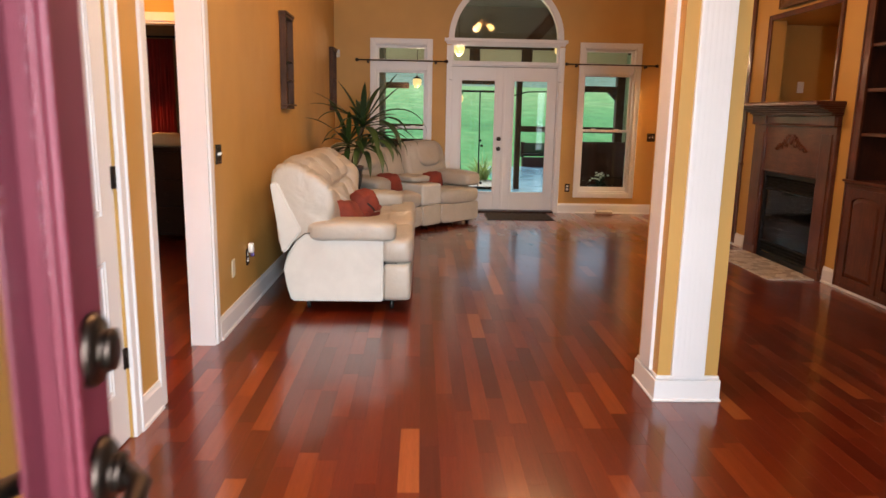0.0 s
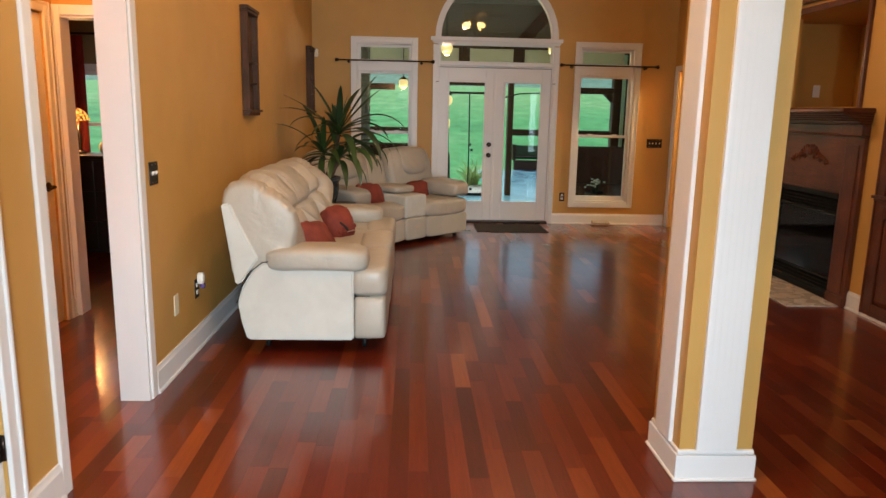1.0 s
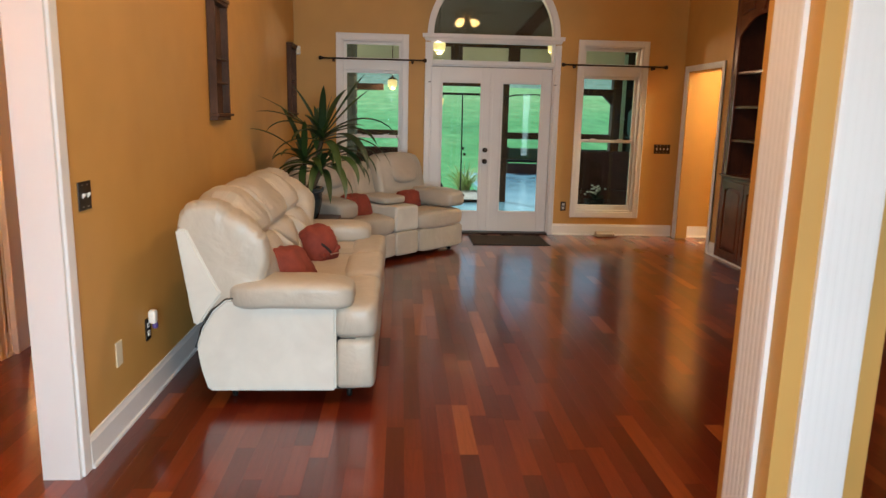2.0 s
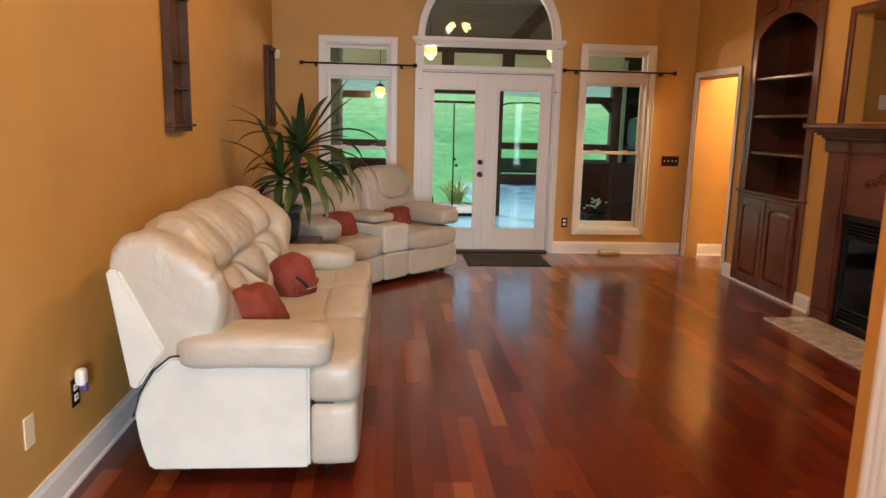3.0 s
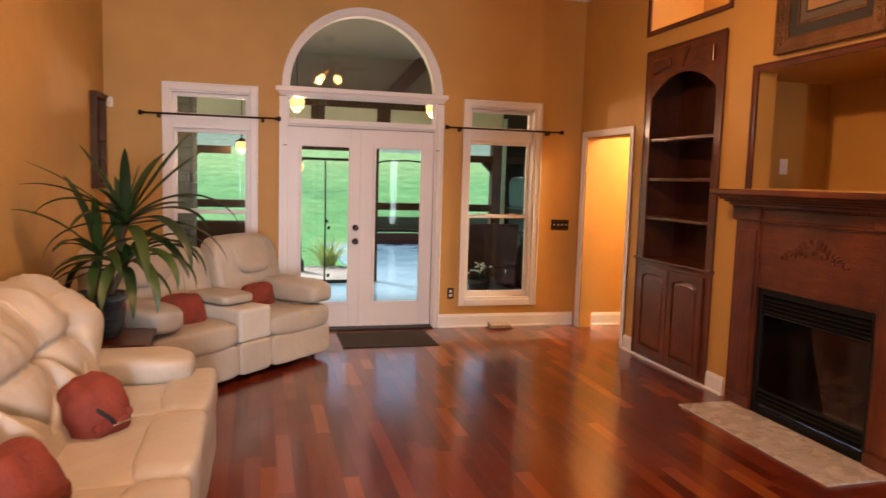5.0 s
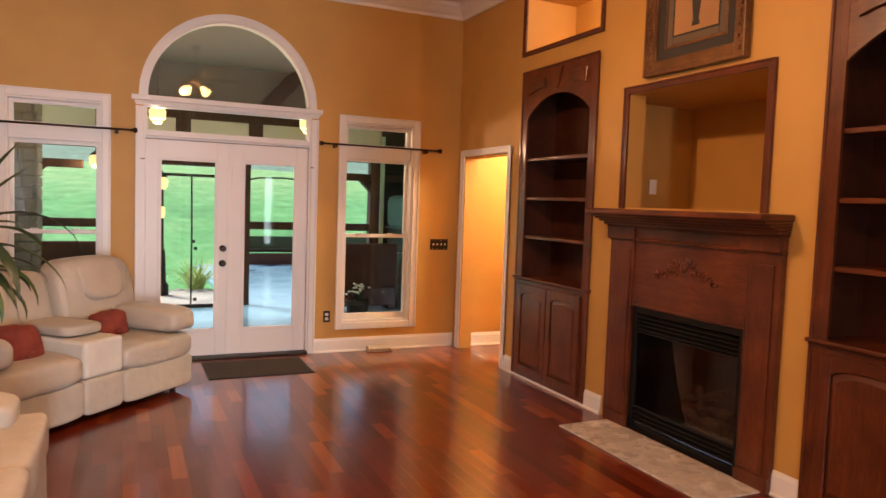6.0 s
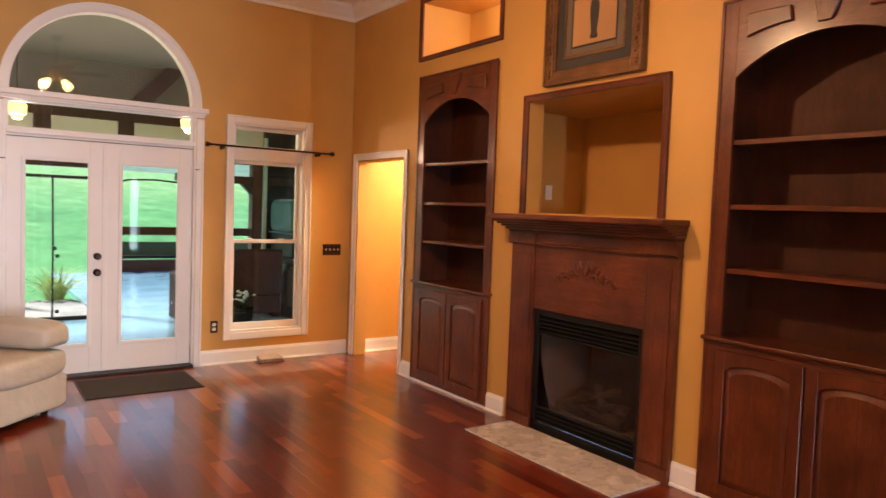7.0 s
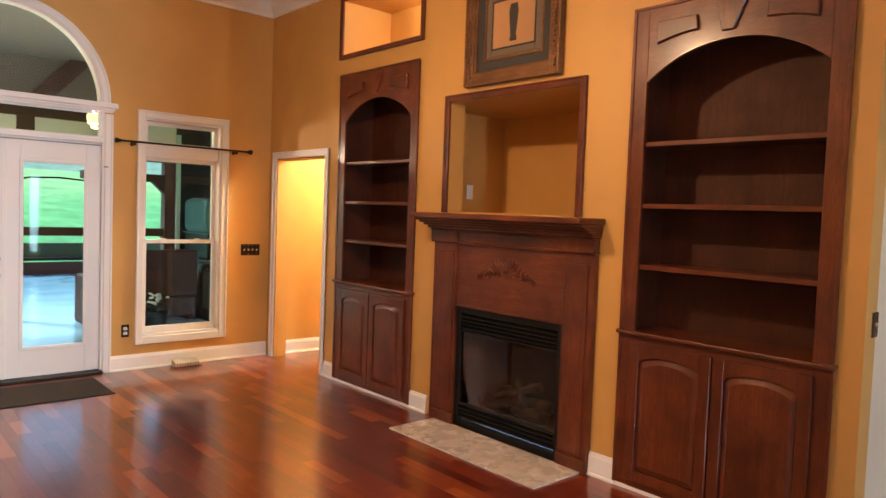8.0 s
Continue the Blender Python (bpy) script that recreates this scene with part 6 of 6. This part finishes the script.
# ---------------------------------------------------------------- porch and garden
GRASS = Mat("lawn", (0.06, 0.16, 0.03), 0.9)
gv = GRASS.coords()
gb = GRASS.noise(gv, 0.28, 8, 0.7, 0.4)
gf = GRASS.noise(GRASS.coords((1, 0.45, 1)), 1.6, 7, 0.75, 0.3)
gc = GRASS.ramp(gb, [(0.22, (0.050, 0.290, 0.105)), (0.5, (0.10, 0.45, 0.145)), (0.78, (0.30, 0.60, 0.27))])
gy_ = GRASS.n("ShaderNodeSeparateXYZ")          # upper field yellower: sunlight on the far lawn put into the colour
GRASS.link(GRASS.n("ShaderNodeNewGeometry").outputs["Position"], gy_.inputs[0])
gfar = GRASS.n("ShaderNodeMapRange")
gfar.inputs["From Min"].default_value, gfar.inputs["From Max"].default_value = 36.0, 50.0
GRASS.link(gy_.outputs["Y"], gfar.inputs["Value"])
gc = GRASS.mix(gfar.outputs["Result"], gc, GRASS.ramp(gb, [(0.25, (0.14, 0.46, 0.18)), (0.5, (0.27, 0.56, 0.21)), (0.75, (0.46, 0.62, 0.32))]))
gtop = GRASS.n("ShaderNodeMapRange")             # far rise paler: the hazy band above the lawn painted onto the ground
gtop.inputs["From Min"].default_value, gtop.inputs["From Max"].default_value = 70.0, 78.0
GRASS.link(gy_.outputs["Y"], gtop.inputs["Value"])
gc = GRASS.mix(gtop.outputs["Result"], gc, GRASS.ramp(gb, [(0.3, (0.15, 0.26, 0.20)), (0.7, (0.27, 0.40, 0.32))]))
GRASS.colour(GRASS.mix(GRASS.ramp(gf, [(0.38, (0.75, 0.75, 0.75)), (0.62, (0, 0, 0))]), gc, GRASS.mix(1.0, gc, (0.45, 0.58, 0.45), "MULTIPLY")))
GRASS.bump(gf, 0.8, 0.05)
bm = bmesh.new()
xs = [-600, -200, -80, -40, -20, -10, 0, 5, 10, 20, 40, 80, 200, 600]
ys = [-600, -100, -30, -5, 5, 12, 15, 17, 20.3, 22, 25, 32, 42, 55, 70, 75, 90, 120, 170, 220, 300, 900]


def rise(x, y):
    d = max(0.0, y - 20.3)
    return -0.16 + min(0.085 * d, 4.1) * (1 - math.exp(-d / 6)) + 0.15 * math.sin(x * 0.09 + 1) * min(1, d / 25) + min(max(0.0, y - 75) * 0.13, 19.0)


grid = [[bm.verts.new((x, y, rise(x, y))) for x in xs] for y in ys]
for r, q in zip(grid, grid[1:]):
    for i in range(len(xs) - 1):
        bm.faces.new((r[i], r[i + 1], q[i + 1], q[i])).smooth = True
structure("ground", bm, GRASS.m, "green lawn rising to a low hill behind the porch", "lawn")
SLAB = Mat("sealed_concrete_sky_blue", (0.16, 0.20, 0.24), 0.12, Coat_Weight=0.3, Coat_Roughness=0.2)
cv = SLAB.coords()
cn = SLAB.noise(cv, 1.4, 6, 0.65, 0.5)
# bright blue base: the sky mirrored in the slab is put into the colour
SLAB.colour(SLAB.ramp(cn, [(0.3, (0.20, 0.43, 0.60)), (0.7, (0.33, 0.60, 0.78))]))
SLAB.rough(cn, 0.10, 0.24)
structure("porch_floor", boxes((-4.5, FW + 0.14, -0.16, 7.5, 13.45, -0.04), (1.85, 13.45, -0.16, 6.0, 19.8, -0.06)), SLAB.m, "glossy sealed concrete porch floor, sky reflection put into its blue", "porch floor")
PATIO = Mat("pale_patio", (0.55, 0.47, 0.44), 0.8)
PATIO.colour(PATIO.ramp(PATIO.noise(PATIO.coords(), 2.5, 6), [(0.3, (0.44, 0.38, 0.36)), (0.7, (0.62, 0.54, 0.50))]))
structure("patio", boxes((-4.5, 13.452, -0.16, 1.846, 15.3, -0.08)), PATIO.m, "pale pinkish concrete patio strip", "patio")
structure("porch_ceiling", boxes((-4.5, FW + 0.14, 3.42, 7.5, 14.0, 3.52)), painted("grey_boards", (0.24, 0.22, 0.19), 0.8), "grey boarded porch ceiling", "ceiling")

porch = thing("porch", (0, 13.4, -0.04), "stained timber porch frame with posts, beams and braces", "porch")
for x in (-4.3, -0.80, 2.01, 3.985, 7.2):
    h = 0.085 if x != 2.01 else 0.05
    part("post", boxes((x - h, -0.085, 0, x + h, 0.085, 2.19), bev=0.008), TIMBER, porch)
    for s in (-1, 1) if x != 2.01 else ():
        bm = bmesh.new()
        prism(bm, [(x + s * 0.085, 1.74), (x + s * 0.085, 1.86), (x + s * 0.15, 1.92), (x + s * 0.27, 1.92)], 1, -0.05, 0.05)
        part("brace", bm, TIMBER, porch)
for x0, x1 in ((-4.5, -0.12), (2.80, 7.5)):
    part("beam", boxes((x0, -0.07, 1.90, x1, 0.07, 2.01), bev=0.006), TIMBER, porch)
part("header", boxes((-4.5, -0.08, 2.19, 7.5, 0.08, 2.26), bev=0.006), TIMBER, porch)
part("roller_box", boxes((0.50, -0.10, 2.006, 1.80, 0.10, 2.19), bev=0.01), TIMBER, porch, "brown screen roller box over the opening")
part("upper_beam", boxes((0.25, -0.10, 2.66, 2.95, 0.08, 2.79), bev=0.006), TIMBER, porch)
for x, w in ((-3.2, 0.1), (-0.95, 0.15), (1.13, 0.1), (2.13, 0.1), (4.33, 0.25), (5.6, 0.1)):
    part("stud", boxes((x - w, -0.06, 2.26, x + w, 0.06, 2.78), bev=0.005), TIMBER, porch)
part("infill_panel", boxes((-4.5, -0.01, 2.261, 7.5, 0.02, 2.779)), painted("cream_siding", (0.78, 0.67, 0.50), 0.7), porch, "cream siding between the studs")
bm = bmesh.new()
prism(bm, [(0.25, 3.45), (0.42, 3.45), (0.42, 2.80), (0.25, 2.80)], 1, -0.06, 0.04)
part("king_post", bm, TIMBER, porch)
bm = bmesh.new()
prism(bm, [(2.02, 2.78), (2.30, 2.78), (2.92, 3.46), (2.64, 3.46)], 1, -0.06, 0.04)
part("rafter_brace", bm, TIMBER, porch)
# shade under the porch roof is put into this dark board colour
part("gable_panel", boxes((-4.5, 0.05, 2.781, 7.5, 0.08, 3.45)), painted("shaded_gable", (0.15, 0.13, 0.11), 0.8), porch, "dark grey gable boards, roof shade put into their colour")
for x0, x1 in ((-4.2, -0.89), (-0.71, 0.24), (2.06, 3.90), (4.07, 7.1)):
    part("rail", boxes((x0, -0.035, 1.115, x1, 0.035, 1.23), bev=0.005), TIMBER, porch)
    if x0 != 2.06:
        part("lower_rail", boxes((x0, -0.03, 0.12, x1, 0.03, 0.19), bev=0.005), TIMBER, porch)
# screen curtain hardware by the opening
scr = thing("screen_frame", (1.24, 13.2, -0.04), "thin black screen frame with centre pole at the porch opening", "screen")
part("pole", tube(bmesh.new(), [(0, 0, 0), (0.004, 0, 1.0), (-0.004, 0, 1.85)], 0.012, 8), BLACKMETAL, scr)
part("top_bar", boxes((-0.66, -0.015, 1.845, 0.62, 0.015, 1.885), bev=0.004), BLACKMETAL, scr)
part("sill_bar", boxes((-0.66, -0.02, 0, 0.60, 0.02, 0.05), bev=0.004), BLACKMETAL, scr)
for z in (0.92, 0.82, 0.10):
    part("clip", boxes((0.0 if z == 0.92 else 0.03, -0.03, z, 0.045 if z == 0.92 else 0.075, -0.01, z + 0.045), bev=0.006), BLACKMETAL, scr)
part("valance_wire", tube(bmesh.new(), [(0.64, 0, 1.80), (0.9, 0, 1.87), (1.25, 0, 1.885), (1.6, 0, 1.86)], 0.012, 8), BLACKMETAL, scr)

# pendant lanterns and fan under the porch roof
LAMPGLASS = glow("lantern_glass", (1.0, 0.62, 0.26), PORCH_GLOW)
# the third lantern is added to stand in for a glow in the left window
for x, y, z in ((0.686, 10.63, 2.37), (2.235, 10.63, 2.385), (0.034, 13.2, 1.97)):
    p = thing("pendant_lantern", (x, y, z), "warm glowing glass lantern hanging under the porch roof", "lamp", "porch lanterns")
    part("glass", lathe(bmesh.new(), [(0.05, -0.065), (0.075, -0.05), (0.085, 0.03), (0.06, 0.065)], n=20), LAMPGLASS, p, "glowing glass")
    part("cap", lathe(bmesh.new(), [(0.09, 0.066), (0.05, 0.09), (0.012, 0.12)], n=20), BRONZE, p)
    part("foot", lathe(bmesh.new(), [(0.025, -0.10), (0.045, -0.085), (0.05, -0.066)], n=16), LAMPGLASS, p)
    part("stem", tube(bmesh.new(), [(0, 0, 0.12), (0, 0, 0.6), (0, 0, 3.42 - z)], 0.006, 8), BRONZE, p)
    lamp("lantern_lamp", "POINT", PORCH_POWER, (1.0, 0.74, 0.46), Matrix.Translation((x, y, z - 0.17)), 0.05)
# fence, low wall, planting
fence = thing("garden_fence", (3.9, 19.9, -0.12), "brown rail fence over a low red-brown wall", "fence")
part("low_wall", boxes((-0.85, -0.12, 0, 2.6, 0.12, 0.32), bev=0.01), painted("red_brown_boards", (0.085, 0.020, 0.013), 0.6), fence, "red-brown board wall")
part("cap_rail", boxes((-0.85, -0.14, 0.36, 2.6, 0.14, 0.425), bev=0.008), BLACKMETAL, fence, "black cap rail")
part("hedge_board", boxes((-0.85, -0.03, 0.43, 2.6, 0.03, 0.735), bev=0.01), painted("olive_boards", (0.035, 0.060, 0.030), 0.8), fence, "dark olive screen board")
for x in (-0.85, 0.75, 2.55):
    part("post", boxes((x - 0.05, -0.06, 0.32, x + 0.05, 0.06, 0.76), bev=0.008), TIMBER, fence)
TUFT = Mat("ornamental_grass", (0.16, 0.30, 0.05), 0.6)
TUFT.colour(TUFT.mix(TUFT.n("ShaderNodeNewGeometry").outputs["Random Per Island"], (0.34, 0.48, 0.14), (0.68, 0.76, 0.36)))
random.seed(33)
for gx, gy, n, ht, lab in ((1.52, 15.65, 130, 0.62, "clump of arching ornamental grass at the patio edge"), (-0.4, 15.7, 90, 0.5, "low clump of ornamental grass by the patio"), (0.55, 15.75, 70, 0.36, "short clump of ornamental grass by the patio")):
    bm = bmesh.new()
    for i in range(n):
        b_ = sword(ht * random.uniform(0.7, 1.25), 0.010, random.uniform(55, 88), random.uniform(50, 120), random.uniform(0, 360), 0.3, i)
        b_.transform(Matrix.Translation((random.uniform(-0.12, 0.12), random.uniform(-0.1, 0.1), 0)))
        me = bpy.data.meshes.new("tmp")
        b_.to_mesh(me)
        b_.free()
        bm.from_mesh(me)
        bpy.data.meshes.remove(me)
    own("grass_clump", bm, TUFT.m, lab, "grass", "grass clumps").matrix_world = Matrix.Translation((gx, gy, -0.14))
STONE = Mat("river_stone", (0.45, 0.40, 0.36), 0.8)
STONE.colour(STONE.mix(STONE.n("ShaderNodeNewGeometry").outputs["Random Per Island"], (0.30, 0.27, 0.25), (0.62, 0.57, 0.52)))
bm = bmesh.new()
for i in range(90):
    x = random.uniform(-1.2, 1.8)
    r = random.uniform(0.04, 0.09)
    puff(bm, (x, random.uniform(15.3, 15.5), -0.13 + r * 0.3), (r * 1.2, r, r * 0.6), 0.9, 8, 6)
tagged(own("stone_edging", bm, STONE.m, "pale river stones edging the lawn", "stones"), kind="stuff")

# lantern post on the patio, outdoor kitchen, stone pier
lp = thing("lamp_post", (0.93, 14.9, -0.08), "black garden lamp post with glowing lantern beside the porch opening", "lamp")
part("shaft", lathe(bmesh.new(), [(0.11, 0), (0.11, 0.16), (0.07, 0.22), (0.055, 0.7), (0.03, 0.76), (0.026, 1.24)], n=16), BLACKMETAL, lp)
part("amber_collar", lathe(bmesh.new(), [(0.03, 1.245), (0.045, 1.28), (0.045, 1.40), (0.03, 1.43)], n=16), LAMPGLASS, lp, "small amber glass")
part("neck", lathe(bmesh.new(), [(0.024, 1.431), (0.024, 1.70)], n=12), BLACKMETAL, lp)
part("lantern", lathe(bmesh.new(), [(0.045, 1.70), (0.08, 1.75), (0.09, 1.84), (0.04, 1.90)], n=16), LAMPGLASS, lp, "glowing glass")
part("finial", lathe(bmesh.new(), [(0.09, 1.901), (0.04, 1.95), (0.008, 2.0)], n=16), BLACKMETAL, lp)
structure("porch_wall", boxes((4.09, 13.50, -0.04, 7.5, 13.60, 2.24)), wooden("dark_porch_boards", (0.012, 0.007, 0.005), (0.035, 0.019, 0.012), 0.7, 2), "dark stained board wall beside the porch post", "wall")
ok = thing("outdoor_cabinet", (4.06, 12.1, -0.04), "dark outdoor kitchen cabinet with panelled doors", "cabinet")
part("carcass", boxes((0.018, -1.25, 0.08, 0.62, 1.25, 0.80), bev=0.004), ESPRESSO, ok)
part("plinth", boxes((0.06, -1.22, 0, 0.60, 1.22, 0.08)), ESPRESSO, ok)
part("worktop", boxes((-0.02, -1.28, 0.80, 0.66, 1.28, 0.84), bev=0.006), painted("slate_worktop", (0.06, 0.06, 0.06), 0.3), ok, "dark slate worktop")
for i in range(5):
    y = -1.22 + i * 0.49
    dr = part("door", boxes((0.0, y, 0.12, 0.017, y + 0.47, 0.77), bev=0.004), ESPRESSO, ok)
    part("panel", boxes((-0.007, y + 0.07, 0.19, 0.001, y + 0.40, 0.70), bev=0.006), painted("grey_panel", (0.09, 0.085, 0.08), 0.4), dr, "grey inset panel")
    part("handle", tube(bmesh.new(), [(-0.022, y + 0.20, 0.735), (-0.026, y + 0.235, 0.735), (-0.022, y + 0.27, 0.735)], 0.006, 8), STEEL, dr)
TEAL = painted("teal_cover", (0.035, 0.12, 0.10), 0.6)
gr = thing("covered_grill", (4.42, 12.75, 0.80), "black grill under a teal green fitted cover on the worktop", "grill")
part("body", boxes((-0.28, -0.42, 0.0, 0.28, 0.42, 0.36), bev=0.02), BLACKMETAL, gr)
bm = bmesh.new()
puff(bm, (0, 0, 0.60), (0.31, 0.46, 0.25), 0.3, 30, 20, wrinkle(91, 0.012, 6))
part("cover", bm, TEAL, gr)
part("hem", boxes((-0.30, -0.45, 0.345, 0.30, 0.45, 0.365), bev=0.006), TEAL, gr)
fl = thing("flower_pot", (3.28, 11.9, -0.04), "black pot of small white flowers on the porch floor", "plant")
part("pot", lathe(bmesh.new(), [(0.11, 0), (0.13, 0.02), (0.155, 0.22), (0.165, 0.24), (0.15, 0.245), (0.14, 0.21)], n=24), BLACKMETAL, fl)
random.seed(44)
bm = bmesh.new()
for i in range(26):
    b_ = sword(random.uniform(0.16, 0.30), 0.014, random.uniform(35, 85), random.uniform(20, 90), random.uniform(0, 360), 0.3, i)
    me = bpy.data.meshes.new("tmp")
    b_.to_mesh(me)
    b_.free()
    bm.from_mesh(me)
    bpy.data.meshes.remove(me)
bm.transform(Matrix.Translation((0, 0, 0.21)))
part("foliage", bm, LEAF.m, fl, "dark green leaves")
bm = bmesh.new()
for i in range(22):
    a, q = random.uniform(0, 6.28), random.uniform(0.03, 0.17)
    puff(bm, (q * math.cos(a), q * math.sin(a), 0.38 + random.uniform(-0.07, 0.09)), (0.022, 0.022, 0.014), 0.9, 8, 6)
part("blossoms", bm, PLASTIC, fl, "white blossoms", True)
dp = thing("downspout", (4.065, 13.25, -0.04), "pale metal downspout beside the porch post", "downspout")
part("pipe", boxes((-0.03, -0.022, 0, 0.03, 0.022, 2.6), bev=0.006), painted("pale_green_metal", (0.45, 0.55, 0.42), 0.4), dp)
for z in (0.4, 1.5, 2.4):
    part("strap", boxes((-0.036, -0.027, z, 0.036, 0.027, z + 0.025)), STEEL, dp)
# chairs on the porch, seen low through the windows
WICKER = wooden("dark_wicker", (0.03, 0.010, 0.007), (0.11, 0.03, 0.018), 0.7, 0, 4.0)
CUSHR = painted("maroon_cushion", (0.11, 0.018, 0.016), 0.8)
os_ = thing("porch_sofa", (-0.33, 12.75, -0.04), "dark wicker outdoor sofa with maroon cushions by the porch rail", "sofa", "porch sofas", turn=180)
part("base", boxes((-0.62, -0.30, 0.08, 0.62, 0.40, 0.34), bev=0.02), WICKER, os_)
part("backrest", boxes((-0.66, 0.26, 0.34, 0.66, 0.40, 0.98), bev=0.03), WICKER, os_)
for sx in (-1, 1):
    part("arm", boxes((sx * 0.64 - 0.07, -0.32, 0.0, sx * 0.64 + 0.07, 0.255, 0.64), bev=0.025), WICKER, os_)
    bm = bmesh.new()
    puff(bm, (sx * 0.29, -0.03, 0.42), (0.275, 0.28, 0.08), 0.4, 26, 14)
    part("seat_cushion", bm, CUSHR, os_, "maroon seat cushion")
    bm = bmesh.new()
    puff(bm, (sx * 0.29, 0.19, 0.70), (0.27, 0.08, 0.22), 0.45, 26, 14)
    part("back_cushion", bm, CUSHR, os_, "maroon back cushion")
copy_thing(os_, pose(3.36, 12.75, -0.04, 0, 0, 180))
pier = thing("stone_pier", (-0.80, 12.2, -0.04), "grey stone pier of the porch chimney", "pier")
PIER = Mat("pier_stone", (0.25, 0.22, 0.19), 0.85)
PIER.colour(PIER.mix(PIER.n("ShaderNodeNewGeometry").outputs["Random Per Island"], (0.10, 0.085, 0.07), (0.19, 0.165, 0.14)))
PIER.bump(PIER.noise(PIER.coords(), 24, 6), 0.7, 0.02)
part("core", boxes((-0.26, -0.26, 0, 0.26, 0.26, 2.7)), Mat("mortar", (0.10, 0.09, 0.08), 0.9).m, pier)
random.seed(5)
z = 0.0
while z < 2.6:
    h = random.uniform(0.10, 0.2)
    for face in range(4):
        x = -0.28
        while x < 0.24:
            w = random.uniform(0.12, 0.26)
            e = min(x + w, 0.28)
            bm = boxes((x + 0.006, -0.285, z + 0.006, e - 0.006, -0.255, min(z + h, 2.7) - 0.006), bev=0.008)
            bm.transform(pose(0, 0, 0, 0, 0, 90 * face))
            part("stone", bm, PIER.m, pier)
            x = e
    z += h

# ---------------------------------------------------------------- floors
structure("floor", boxes((-4.74, FRONT - 0.15, -0.12, 6.0, FW + 0.0, -0.0035)), SUBFLOOR, "red-brown cherry strip floor, glossy, with mixed light and dark boards", "floor")
floor = bpy.data.objects["floor"]
random.seed(12)
PW = 0.083


def board_mesh(w, l):
    """A thin board with eased upper edges."""
    e, t = 0.0003, 0.0035
    a = (w / 2 - 0.0001, l / 2 - 0.0001)
    b = (a[0] - e, a[1] - e)
    me = bpy.data.meshes.new("floorboard")
    vs = [(sx * a[0], sy * a[1], z) for z in (-t, -e * 0.8) for sx, sy in ((-1, -1), (1, -1), (1, 1), (-1, 1))]
    vs += [(sx * b[0], sy * b[1], 0.0) for sx, sy in ((-1, -1), (1, -1), (1, 1), (-1, 1))]
    fs = [(8, 9, 10, 11)]
    for k in (0, 4):
        fs += [(k + i, k + (i + 1) % 4, k + 4 + (i + 1) % 4, k + 4 + i) for i in range(4)]
    me.from_pydata(vs, [], fs)
    me.materials.append(FLOOR_ONE)
    return me


LENGTHS = [0.32, 0.42, 0.54, 0.66, 0.80, 0.96]
MESHES = [board_mesh(PW, l) for l in LENGTHS]
rest_v, rest_f = [], []
single = 0
row = 0
x = -4.60
while x < 5.95:
    y = FRONT - 0.14 - random.uniform(0, 0.9)
    while y < FW:
        k = random.choices(range(6), (2, 3, 4, 4, 3, 2))[0]
        l = LENGTHS[k]
        cx_, cy_ = x + PW / 2, y + l / 2
        hidden = cx_ < LW - 0.2 and not (2.7 < cy_ < 8.1)
        if -1.08 < cx_ < 2.0 and 0.75 < cy_ < 4.35 and single < 298:
            ob = new("floorboard", MESHES[k])
            ob.location = (cx_, cy_, 0.0)
            ob.parent = floor
            single += 1
        elif not hidden:
            base = len(rest_v)
            for v in MESHES[k].vertices:
                yy = min(max(v.co.y + cy_, FRONT - 0.15), FW)
                rest_v.append((v.co.x + cx_, yy, v.co.z))
            for p_ in MESHES[k].polygons:
                rest_f.append([base + q for q in p_.vertices])
        y += l
    x += PW
    row += 1
me = bpy.data.meshes.new("floorboards")
me.from_pydata(rest_v, [], rest_f)
me.materials.append(FLOOR_ALL)
ob = tagged(new("floorboards", me), "remaining red-brown floorboards", kind="stuff")
ob.parent = floor
